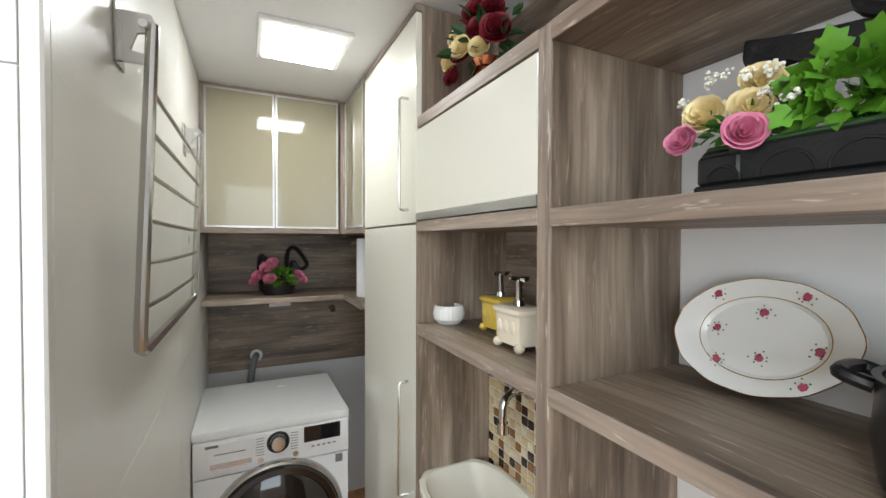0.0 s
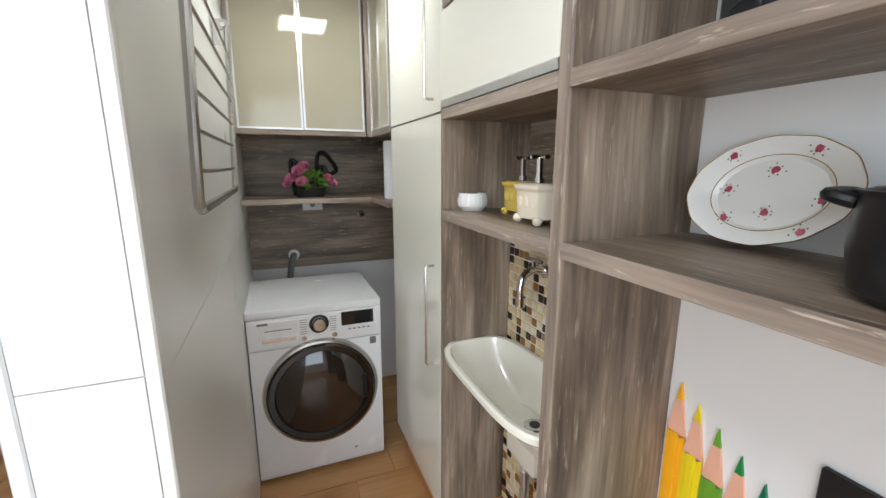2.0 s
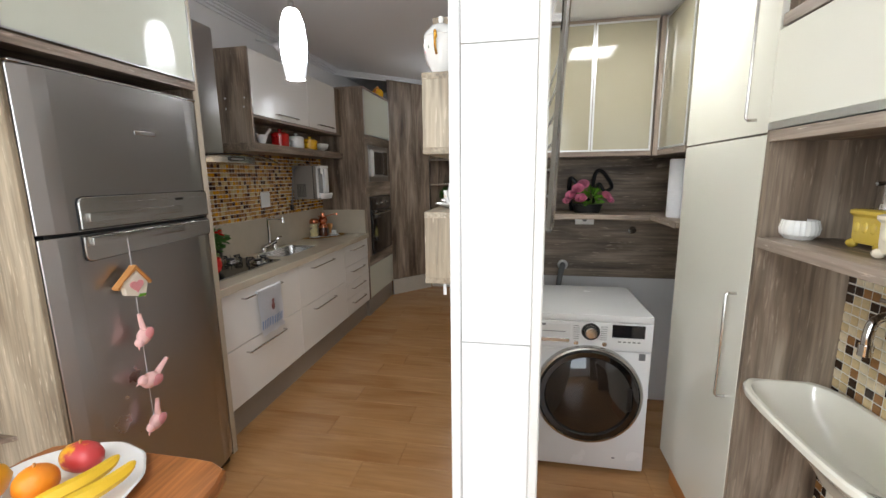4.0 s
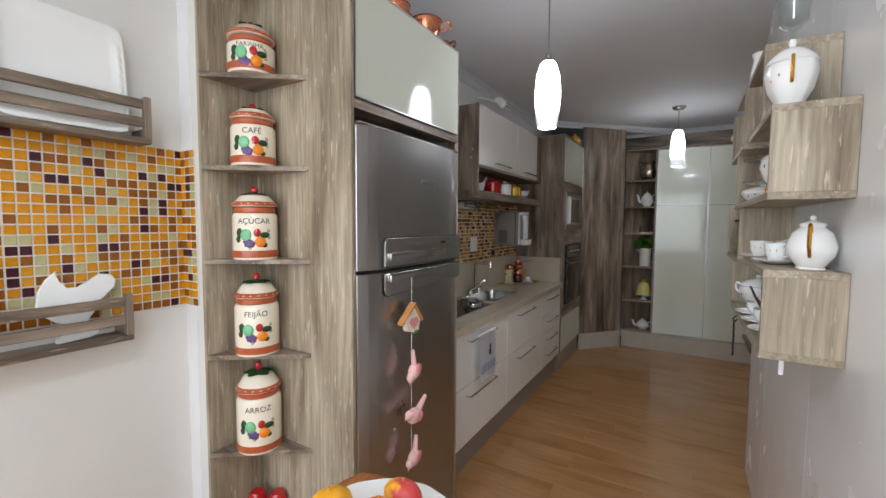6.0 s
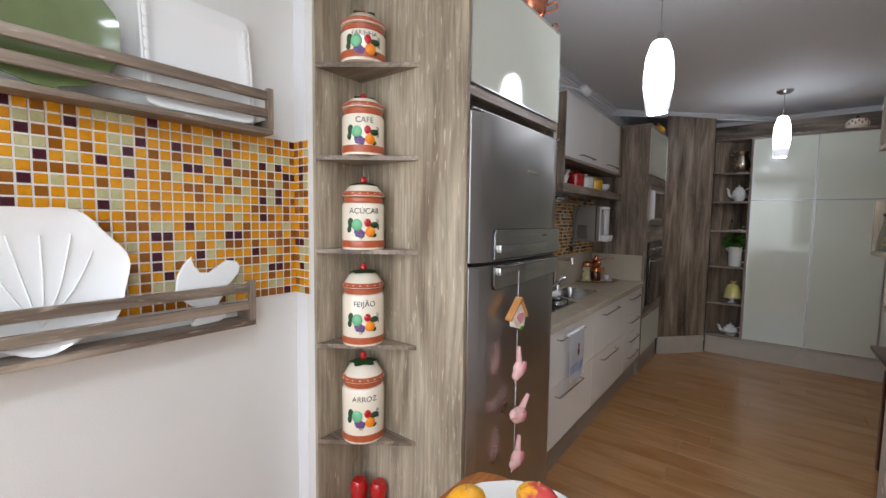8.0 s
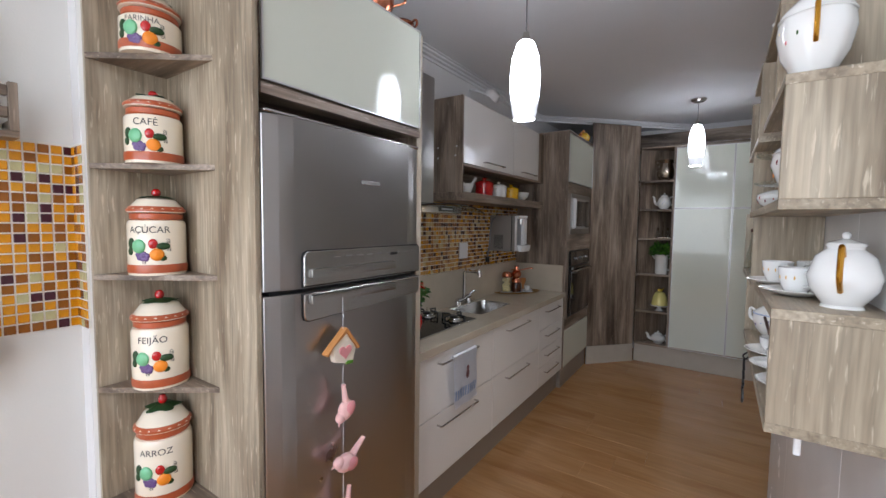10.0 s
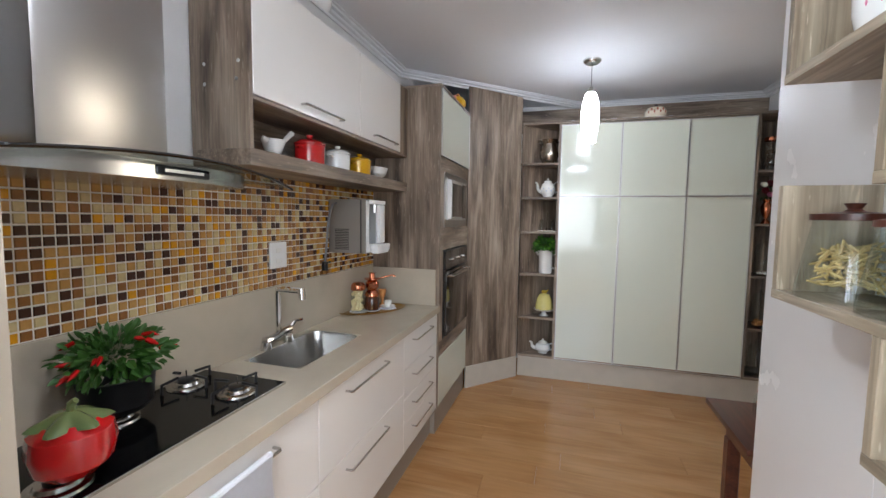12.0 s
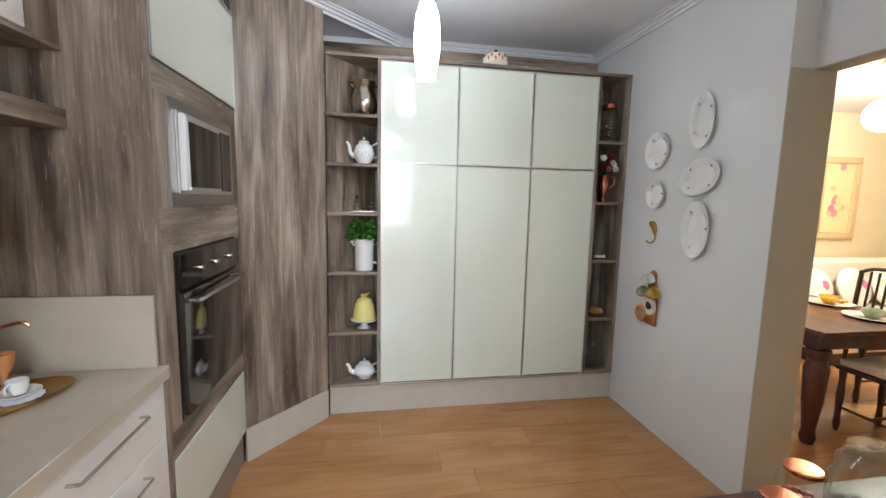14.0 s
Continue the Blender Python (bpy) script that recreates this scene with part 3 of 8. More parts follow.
bar_handle(d, (0, 0.07, 1.585), (0, 0.07, 1.94), (-0.03, 0, 0))
part("top_trim", bx(-0.002, 0.0, 2.188, 0.02, 0.615, 2.208, 0.001), "edge_y", tall)
part("plinth", bx(0.05, 0.02, -0.10, 0.33, 0.60, 0.069), "tan", tall, "reddish brown recessed plinth")

corner = thing("corner_wall_cabinet", (FX, 1.552, 1.62), "corner wall cabinet with a taupe glass door in an aluminium frame", "cabinet")
part("body", bx(0.012, 0, 0, 0.34, 0.77, 0.685), "wood_z", corner)
part("bottom_rail", bx(-0.006, 0, 0, 0.012, 0.372, 0.026, 0.001), "edge_y", corner)
part("corner_post", bx(-0.030, 0.372, 0, 0.012, 0.40, 0.685, 0.001), "edge_z", corner)
d = part("door", bx(-0.004, 0.012, 0.036, 0.010, 0.364, 0.668, 0.001), "glass_taupe", corner)


def alu_frame(parent, a0, a1, z0, z1, at, axis, w=0.009, t=0.004, mat="alu"):
    """Thin aluminium strips round a glass door, four pieces."""
    for lo, hi, zz0, zz1 in ((a0, a1, z0, z0 + w), (a0, a1, z1 - w, z1), (a0, a0 + w, z0 + w, z1 - w), (a1 - w, a1, z0 + w, z1 - w)):
        bm = bx(at - t, lo, zz0, at, hi, zz1) if axis == "x" else bx(lo, at - t, zz0, hi, at, zz1)
        part("frame_strip", bm, mat, parent)


alu_frame(d, 0.006, 0.370, 0.028, 0.676, -0.004, "x")

upper = thing("wall_cabinet", (PX1, 1.925, 1.62), "wall cabinet with two taupe glass doors in aluminium frames", "cabinet")
part("body", bx(0.003, 0.014, 0, 0.632, 0.41, 0.688), "wood_z", upper)
part("bottom_rail", bx(0.003, 0, 0, 0.628, 0.014, 0.024, 0.001), "edge_x", upper)
part("top_rail", bx(0.003, 0, 0.672, 0.628, 0.014, 0.688, 0.001), "edge_x", upper)
part("side_rail", bx(0.003, 0.002, 0.024, 0.018, 0.014, 0.672), "edge_z", upper)
for x0, x1 in ((0.020, 0.318), (0.322, 0.622)):
    d = part("door", bx(x0 + 0.004, 0.0, 0.03, x1 - 0.004, 0.012, 0.668), "glass_taupe", upper)
    alu_frame(d, x0, x1, 0.026, 0.672, 0.0, "y")

back = thing("wall_panel", (PX1, 2.31, 0.86), "grey-brown wooden panel on the wall behind the washer", "panel")
part("board", bx(0.003, 0, 0, 1.0, 0.028, 0.76), "wood_x", back)
ls = thing("laundry_shelf", (PX1, 1.93, 1.278), "wooden shelf turning a corner above the washing machine", "shelf")
part("shelf_board", prism([(0.003, 0.01), (0.655, 0.01), (0.668, -0.37), (1.0, -0.37), (1.0, 0.378), (0.003, 0.378)], 0, 0.024, bev=0.001), "wood_x", ls)
part("edge_band", bx(0.003, 0.004, -0.001, 0.655, 0.0095, 0.025, 0.001), "edge_x", ls)
part("edge_band", bx(0.652, -0.37, -0.001, 0.6585, 0.004, 0.025, 0.001), "edge_y", ls)

nook = thing("shelf_unit", (FX, 0.313, 0), "grey-brown wooden shelf unit round the laundry sink", "shelf unit")
part("post", bx(0.0, 0, 0.0, 0.338, 0.033, 1.958, 0.001), "wood_z", nook)
part("post_edge", bx(-0.004, 0.0, 0.0, -0.0005, 0.033, 1.956, 0.001), "edge_z", nook)
for z0, z1, y0, y1, dep in ((1.303, 1.333, 0.033, 0.603, 0.338), (1.614, 1.643, 0.033, 0.603, 0.338), (1.925, 1.956, 0.033, 0.603, 0.338),
                            (1.304, 1.334, -1.05, 0.0, 0.338), (1.611, 1.640, -1.05, 0.0, 0.338), (1.925, 1.956, -1.05, 0.0, 0.338)):
    part("shelf", bx(0.0, y0, z0, dep, y1, z1, 0.001), "wood_y", nook)
    part("shelf_edge", bx(-0.0045, y0, z0 - 0.001, -0.0005, y1, z1 + 0.001, 0.001), "edge_y", nook)
part("post", bx(0.0, -1.083, 0.0, 0.338, -1.05, 1.958, 0.001), "wood_z", nook)
part("back_panel", bx(0.316, 0.033, 1.333, 0.338, 0.603, 1.614), "wood_y", nook)
part("back_panel", bx(0.316, -1.05, 1.956, 0.338, 0.603, 2.31), "wood_y", nook)
part("back_panel", bx(0.20, 0.034, 1.645, 0.338, 0.602, 1.923), "wood_y", nook)
d = part("lift_door", bx(-0.002, 0.037, 1.668, 0.018, 0.620, 1.921, 0.002), "lacquer", nook, "cream lacquered lift-up door")
part("grip_rail", prism([(-0.002, 1.648), (0.012, 1.648), (0.016, 1.667), (-0.004, 1.667)], 0.037, 0.620, axis="y"), "alu", d, "aluminium grip rail")

# ---- kitchen: cabinets ----
cs = thing("corner_shelf", (-2.31, 0.565, 0), "open corner shelf of grey-brown wood beside the fridge", "shelf unit")
part("side_panel", bx(-0.002, -0.245, 0, 0.014, 0.0, 2.50, 0.001), "pale_z", cs)
part("side_panel", bx(0.014, -0.018, 0, 0.540, 0.0, 2.50, 0.001), "pale_z", cs)
for z in (0.26, 0.621, 1.003, 1.370, 1.721, 2.057, 2.43):
    part("shelf", prism([(0.014, -0.018), (0.014, -0.245), (0.325, -0.018)], z, z + 0.018, bev=0.001), "wood_x", cs)

fcab = thing("fridge_cabinet", (-1.788, 0.583, 1.94), "wall cabinet over the fridge with a pale glass lift door", "cabinet")
part("body", bx(-0.58, 0.0, 0.012, -0.016, 0.766, 0.462), "wood_y", fcab)
part("bottom_rail", bx(-0.016, 0.0, 0.0, 0.0, 0.766, 0.032, 0.001), "edge_y", fcab)
d = part("door", bx(-0.014, 0.008, 0.045, 0.0, 0.758, 0.452), "glass_cream", fcab)
alu_frame(d, 0.003, 0.763, 0.04, 0.458, 0.004, "x", 0.006, 0.004)
fs = thing("fridge_side_panel", (-1.80, 1.352, 0), "tall wooden panel between fridge and worktop", "panel")
part("board", bx(-0.55, 0, 0.0, -0.010, 0.034, 2.40, 0.001), "wood_z", fs)
part("edge_band", bx(-0.0095, -0.0005, 0.0, -0.0055, 0.0345, 2.401, 0.001), "stone", fs, "pale edge band")

up = thing("kitchen_wall_cabinet", (-2.09, 2.205, 1.714), "white wall cabinet with two lift doors over an open shelf", "cabinet")
part("shelf", bx(-0.26, 0.0, 0.0, 0.0, 1.485, 0.060, 0.002), "wood_y", up)
part("side_panel", bx(-0.26, 0.0, 0.06, -0.001, 0.018, 0.69, 0.001), "wood_z", up)
for x, z in ((-0.195, 0.36), (-0.195, 0.29), (-0.045, 0.36), (-0.055, 0.30)):
    part("screw_cap", turn(lathe([(0, 0.002), (0.006, 0.0015), (0.007, 0)], 12), pose(x, -0.0002, z, 90, 0, 0)), "alu", up)
part("back_panel", bx(-0.26, 0.018, 0.06, -0.245, 1.485, 0.26), "wood_y", up)
part("body", bx(-0.26, 0.018, 0.235, -0.02, 1.485, 0.69), "wood_y", up)
part("bottom_rail", bx(-0.02, 0.018, 0.232, -0.0015, 1.485, 0.246, 0.001), "edge_y", up)
part("filler", bx(-0.02, 1.358, 0.246, -0.0015, 1.485, 0.69, 0.001), "wood_z", up)
for y0, y1 in ((0.020, 0.80), (0.806, 1.354)):
    d = part("lift_door", bx(-0.02, y0, 0.250, 0.0, y1, 0.685, 0.002), "lacquer_k", up)
    ym = y0 + (y1 - y0) * 0.52
    bar_handle(d, (0, ym - 0.13, 0.285), (0, ym + 0.17, 0.285), (0.028, 0, 0), 0.0055)

base = thing("worktop", (-1.85, 1.40, 0.892), "beige stone worktop with an upstand along the wall", "worktop")
S0, S1, SX0, SX1 = 0.965, 1.475, -0.445, -0.165
for q in ((-0.508, 0.0, 0.0, S0), (-0.508, S1, 0.0, 2.285), (-0.508, S0, SX0, S1), (SX1, S0, 0.0, S1)):
    part("slab", bx(q[0], q[1], 0.0, q[2], q[3], 0.038), "stone", base)
part("front_edge", bx(0.0, 0.0, -0.006, 0.012, 2.285, 0.039, 0.002), "stone", base)
part("upstand", bx(-0.508, 0.0, 0.038, -0.49, 2.268, 0.308, 0.001), "stone", base)
part("upstand", bx(-0.49, 2.268, 0.038, -0.02, 2.285, 0.288, 0.001), "stone", base)


def drawer_unit(label, y0, y1, splits, hx0, hx1):
    """A base unit of drawers; splits: heights of the joints from low to high."""
    u = thing("drawer_cabinet", (-1.862, y0, 0.19), label, "cabinet", "kitchen base units")
    part("body", bx(-0.46, 0.0, 0.0, -0.02, y1 - y0, 0.50), "kick", u)
    part("plinth", bx(-0.10, 0.0, -0.19, -0.045, y1 - y0, -0.002), "kick", u, "taupe recessed plinth")
    for a, b in zip(splits, splits[1:]):
        d = part("drawer_front", bx(-0.02, 0.002, a - 0.19 + 0.0015, 0.0, y1 - y0 - 0.002, b - 0.19 - 0.0015, 0.002), "lacquer_k", u)
        zz = b - 0.19 - 0.060
        bar_handle(d, (0, hx0 * (y1 - y0), zz), (0, hx1 * (y1 - y0), zz), (0.03, 0, 0), 0.005)
    return u


drawer_unit("white base unit with two deep drawers below the hob", 1.405, 2.26, (0.19, 0.548, 0.884), 0.25, 0.715)
drawer_unit("white base unit with two deep drawers below the sink", 2.26, 3.085, (0.19, 0.548, 0.884), 0.235, 0.69)
drawer_unit("white base unit with four shallow drawers", 3.085, 3.69, (0.19, 0.36, 0.507, 0.677, 0.884), 0.22, 0.74)

TX, TY0, TY1 = -1.852, 3.69, 4.53
tw = thing("oven_tower", (TX, TY0, 0), "grey-brown wooden tower with built-in microwave and oven", "cabinet")
part("side_panel", bx(-0.506, 0, 0.19, 0.0, 0.02, 2.42, 0.001), "wood_z", tw)
for z0, z1 in ((0.555, 0.66), (1.31, 1.47), (1.86, 1.955)):
    part("rail", bx(-0.02, 0.021, z0, -0.001, 0.84, z1), "wood_y", tw)
for y0, y1 in ((0.021, 0.10), (0.762, 0.84)):
    part("stile", bx(-0.02, y0, 0.66, -0.001, y1, 1.31), "wood_z", tw)
    part("stile", bx(-0.02, y0, 1.47, -0.001, y1, 1.86), "wood_z", tw)
part("body", bx(-0.50, 0.021, 0.19, -0.30, 0.84, 2.41), "kick", tw)
part("body_back", bx(-0.30, 0.021, 0.19, -0.021, 0.84, 0.56), "kick", tw)
part("body_top", bx(-0.30, 0.021, 1.95, -0.021, 0.84, 2.41), "kick", tw)
d = part("lift_door", bx(-0.018, 0.024, 1.965, 0.002, 0.836, 2.405), "glass_cream", tw, "pale glass lift door")
alu_frame(d, 0.021, 0.84, 1.96, 2.41, 0.006, "x", 0.006, 0.004)
part("drawer_front", bx(-0.02, 0.024, 0.20, 0.001, 0.836, 0.548, 0.002), "glass_cream", tw)
part("top", bx(-0.506, 0.0, 2.42, 0.004, 0.842, 2.432, 0.001), "edge_y", tw)
part("plinth", bx(-0.06, 0.0, 0, -0.02, 0.842, 0.188), "kick", tw, "taupe recessed plinth")
mw = thing("microwave_oven", (TX, TY0 + 0.10, 1.47), "built-in stainless microwave oven in the tower", "microwave")
part("body", bx(-0.29, 0.0, 0.0, 0.004, 0.662, 0.39, 0.002), "steel", mw)
part("trim_frame", bx(0.004, 0.055, 0.05, 0.012, 0.61, 0.35, 0.002), "alu", mw)
part("door_glass", bx(0.012, 0.10, 0.075, 0.017, 0.46, 0.325, 0.002), "black_gloss", mw)
part("control_panel", bx(0.012, 0.475, 0.065, 0.016, 0.60, 0.335, 0.001), "black_gloss", mw)
part("handle", bx(0.012, 0.06, 0.06, 0.035, 0.095, 0.34, 0.006, 2), "appliance", mw, "pale vertical grip")
ov = thing("oven", (TX, TY0 + 0.10, 0.665), "black built-in electric oven in the tower", "oven")
part("body", bx(-0.29, 0.0, 0.0, 0.004, 0.662, 0.64, 0.002), "black", ov)
part("door_glass", bx(0.004, 0.005, 0.02, 0.026, 0.657, 0.49, 0.004, 2), "oven_glass", ov)
part("control_panel", bx(0.004, 0.005, 0.50, 0.02, 0.657, 0.635, 0.003), "black_gloss", ov, "black glass control panel")
part("handle", tube([(0.026, 0.05, 0.455), (0.06, 0.05, 0.455), (0.062, 0.07, 0.455), (0.062, 0.59, 0.455), (0.06, 0.61, 0.455), (0.026, 0.61, 0.455)], 0.009), "steel_light", ov)
for i in range(3):
    part("knob", turn(lathe([(0, 0), (0.012, 0), (0.011, 0.018), (0, 0.018)], 16), pose(0.02, 0.16 + i * 0.17, 0.565, 0, 90, 0)), "steel_light", ov)

ap = thing("angled_panel", (-1.852, 4.535, 0), "wide grey-brown wooden panel set at an angle", "panel")
ang = math.atan2(0.445, 0.405)
part("board", turn(bx(0, 0.002, 0.20, 0.60, 0.022, 2.668), pose(0, 0, 0, 0, 0, math.degrees(ang))), "wood_z", ap)
part("plinth", turn(bx(0, -0.004, 0, 0.60, 0.015, 0.198, 0.001), pose(0, 0, 0, 0, 0, math.degrees(ang))), "plinth", ap, "beige stone skirting")
pan = thing("pantry_cabinet", (-1.44, 5.0, 0), "tall pantry with pale glass doors and open end shelves", "cabinet")
W = 2.136
part("plinth", bx(0.0, 0.015, 0, W, 0.045, 0.198, 0.001), "plinth", pan, "beige stone skirting")
part("bottom_board", bx(0.0, 0.0, 0.20, W, 0.355, 0.222, 0.001), "wood_x", pan)
part("top_board", bx(0.0, -0.002, 2.416, W, 0.507, 2.436, 0.001), "wood_x", pan)
part("body", bx(0.345, 0.022, 0.222, 1.888, 0.355, 2.416), "kick", pan)
part("upright", bx(0.325, 0.0, 0.222, 0.345, 0.355, 2.416, 0.001), "wood_z", pan)
part("upright", bx(1.888, 0.0, 0.222, 1.908, 0.355, 2.416, 0.001), "wood_z", pan)
part("upright", bx(W - 0.018, 0.0, 0.222, W, 0.355, 2.416, 0.001), "wood_z", pan)
part("back_panel", bx(0.02, 0.335, 0.222, 0.325, 0.355, 2.416), "wood_z", pan)
part("back_panel", bx(1.908, 0.335, 0.222, W - 0.018, 0.355, 2.416), "wood_z", pan)
part("side_panel", turn(bx(0, 0, 0.222, 0.46, 0.012, 2.416), pose(0.0, 0.0, 0, 0, 0, 47)), "wood_z", pan)
LZ, RZ = (0.585, 1.005, 1.41, 1.735, 2.052), (0.63, 1.078, 1.515, 1.955)
for z in LZ:
    part("shelf", prism([(-0.045, 0.0), (0.325, 0.0), (0.325, 0.335), (0.22, 0.335)], z - 0.010, z + 0.010, bev=0.001), "wood_x", pan)
for z in RZ:
    part("shelf", bx(1.908, 0.01, z - 0.010, W - 0.018, 0.335, z + 0.010, 0.001), "wood_x", pan)
part("head_panel", bx(-0.30, 0.49, 2.437, W, 0.507, 2.665), "wood_x", pan, "dark wooden strip above the pantry")
DX = (0.347, 0.867, 1.397, 1.886)
for x0, x1 in zip(DX, DX[1:]):
    for z0, z1 in ((0.205, 1.748), (1.754, 2.402)):
        d = part("door", bx(x0 + 0.006, 0.002, z0 + 0.006, x1 - 0.006, 0.02, z1 - 0.006), "glass_cream", pan)
        alu_frame(d, x0 + 0.002, x1 - 0.002, z0, z1, 0.002, "y", 0.0065, 0.004, "alu")

# zigzag wall shelf for the china
ds = thing("china_wall_shelf", (PX0, 0.875, 0), "staggered pale oak wall shelf full of china", "shelf")
for y0, y1, z in ((0.0, 0.90, 1.162), (0.0, 0.50, 1.388), (0.70, 1.225, 1.368), (0.0, 0.93, 1.598), (0.0, 0.485, 1.83), (0.70, 1.235, 1.84), (0.19, 0.585, 2.055), (0.72, 1.05, 2.075)):
    part("shelf_board", bx(-0.178, y0, z, -0.001, y1, z + 0.02, 0.001), "pale_y", ds)
for y, z0, z1 in ((0.0, 1.182, 1.388), (0.88, 1.182, 1.368), (0.70, 1.388, 1.598), (1.205, 1.388, 1.618), (0.0, 1.618, 1.83), (0.91, 1.618, 1.84), (0.19, 1.85, 2.055),
                  (0.70, 1.86, 2.095), (1.215, 1.86, 2.085)):
    part("upright", bx(-0.177, y, z0, -0.001, y + 0.02, z1, 0.001), "pale_z", ds)

# ---- large appliances ----
wmx = thing("washing_machine", (-0.203, 1.552, 0.012), "white front-loading washing machine with a dark round door", "washing machine")
part("body", bx(0, 0.012, 0, 0.594, 0.55, 0.80, 0.012, 2), "appliance", wmx)
part("top", bx(-0.002, 0.004, 0.802, 0.596, 0.555, 0.836, 0.010, 2), "appliance", wmx)
part("front_panel", bx(0.004, 0.0, 0.02, 0.590, 0.011, 0.655, 0.005, 2), "appliance", wmx)
part("control_panel", bx(0.003, -0.004, 0.662, 0.591, 0.011, 0.80, 0.006, 2), "appliance", wmx)
DC = (0.303, 0.42)
dr = part("door", turn(lathe([(0.262, 0), (0.262, 0.016), (0.256, 0.026), (0.246, 0.028), (0.244, 0.0)], 56), pose(DC[0], 0.0, DC[1], 90, 0, 0)), "steel_light", wmx, "chrome door ring")
part("tinted_rim", turn(lathe([(0.2455, 0.024), (0.235, 0.036), (0.212, 0.036), (0.204, 0.026)], 56), pose(DC[0], 0.0, DC[1], 90, 0, 0)), "black_gloss", dr)
part("door_glass", turn(lathe([(0.206, 0.028), (0.16, 0.046), (0.09, 0.056), (0, 0.058)], 48), pose(DC[0], 0.0, DC[1], 90, 0, 0)), "oven_glass", dr)
part("grip", bx(0.485, -0.040, 0.36, 0.508, -0.028, 0.48, 0.004), "black", dr)
part("dispenser", bx(0.05, -0.007, 0.69, 0.215, -0.0035, 0.79, 0.003), "appliance", wmx)
part("dispenser_grip", bx(0.062, -0.010, 0.692, 0.205, -0.0065, 0.712, 0.002), "steel_light", wmx, "silver pull strip")
kn = part("dial", turn(lathe([(0, 0.030), (0.026, 0.028), (0.030, 0.006), (0.036, 0.0)], 32), pose(0.305, -0.004, 0.752, 90, 0, 0)), "steel_light", wmx)
part("dial_ring", turn(lathe([(0.036, 0.0), (0.037, 0.005), (0.043, 0.004), (0.044, 0.0)], 32), pose(0.305, -0.004, 0.752, 90, 0, 0)), "black", kn)
part("display", bx(0.405, -0.007, 0.728, 0.555, -0.0035, 0.793, 0.002), "screen", wmx)
for x in (0.238, 0.372):
    part("button", turn(lathe([(0, 0.004), (0.011, 0.003), (0.012, 0)], 16), pose(x, -0.004, 0.69, 90, 0, 0)), "steel_light", wmx)
for i in range(7):
    for x in (0.222, 0.352):
        part("print_line", bx(x, -0.0052, 0.712 + i * 0.011, x + 0.03, -0.0046, 0.7145 + i * 0.011), "grey_line", wmx)
for i in range(5):
    part("print_line", bx(0.435 + i * 0.022, -0.0052, 0.704, 0.448 + i * 0.022, -0.0046, 0.710), "grey_line", wmx)
part("maker_badge", bx(0.045, -0.0085, 0.802 - 0.026, 0.09, -0.0072, 0.786), "grey_line", wmx, "small grey maker's badge")
part("print_line", bx(0.075, -0.0078, 0.745, 0.185, -0.0072, 0.749), "grey_line", wmx)
part("energy_sticker", bx(0.535, -0.0010, 0.615, 0.565, -0.0004, 0.65), "grey_line", wmx)
part("maker_badge", bx(0.44, -0.001, 0.07, 0.455, -0.0004, 0.078), "grey_line", wmx)
for x in (0.05, 0.54):
    for y in (0.07, 0.49):
        part("foot", lathe([(0, -0.012), (0.022, -0.012), (0.02, 0.002), (0, 0.002)], 12, at=(x, y, 0)), "black", wmx)

fr = thing("refrigerator", (-1.765, 0.566, 0.0), "brushed steel two-door top-freezer refrigerator", "refrigerator")
part("body", bx(-0.56, 0.006, 0.03, -0.062, 0.732, 1.862, 0.006), "steel", fr)


def fridge_door(z0, z1):
    """A door leaf, gently bowed across its width."""
    n = 16
    out = []
    for i in range(n + 1):
        u = i / n
        out.append((0.026 - 0.022 * (2 * u - 1) ** 8 - 0.006 * (2 * u - 1) ** 2, 0.002 + u * 0.734))
    poly = [(-0.06, 0.002)] + out + [(-0.06, 0.736)]
    return prism(poly, z0, z1, bev=0.0025)


part("freezer_door", fridge_door(1.352, 1.878), "steel", fr)
part("fridge_door", fridge_door(0.06, 1.338), "steel", fr)
part("top_trim", bx(-0.066, 0.004, 1.880, 0.010, 0.734, 1.89, 0.003), "steel_light", fr)
part("door_gasket", bx(-0.06, 0.02, 1.338, 0.0, 0.72, 1.352), "black", fr)
for z0, z1, g in ((1.358, 1.470, 0.372), (1.245, 1.334, 0.0)):
    drop = 0.0 if g else 0.02
    out = [(0.119, z1), (0.119, z0 + 0.02), (0.124, z0 + 0.006), (0.138, z0), (0.40, z0 + drop * 0.5), (0.60, z0 + drop), (0.698, z0 + drop), (0.709, z0 + drop + 0.006), (0.712, z0 + drop + 0.018), (0.712, z1)]
    if g:
        out = [(y, z0 + z1 - z) for y, z in out][::-1]
    rim = [(0.4155 + (y - 0.4155) * 1.007, (z0 + z1) / 2 + (z - (z0 + z1) / 2) * 1.045) for y, z in out]
    # solid black backing; its colour draws the shadow line round the panel
    part("handle_recess", prism(rim, 0.004, 0.0288, axis="x"), "black", fr, "black rim painted as the shadow gap round the handle panel")
    pn = part("handle_panel", prism(out, 0.012, 0.034, axis="x", bev=0.003), "steel_light", fr, "lighter steel handle panel")
    zz = z0 + 0.025 if g else z1 - 0.035
    part("handle_grip", bx(0.030, 0.14, zz, 0.048, 0.545, zz + 0.03, 0.007, 2), "steel_light", pn)
part("badge", bx(0.0245, 0.375, 1.700, 0.0285, 0.47, 1.715, 0.001), "chrome", fr, "small chrome maker's badge")
part("display", bx(0.0335, 0.525, 1.437, 0.0352, 0.565, 1.447), "screen", fr)
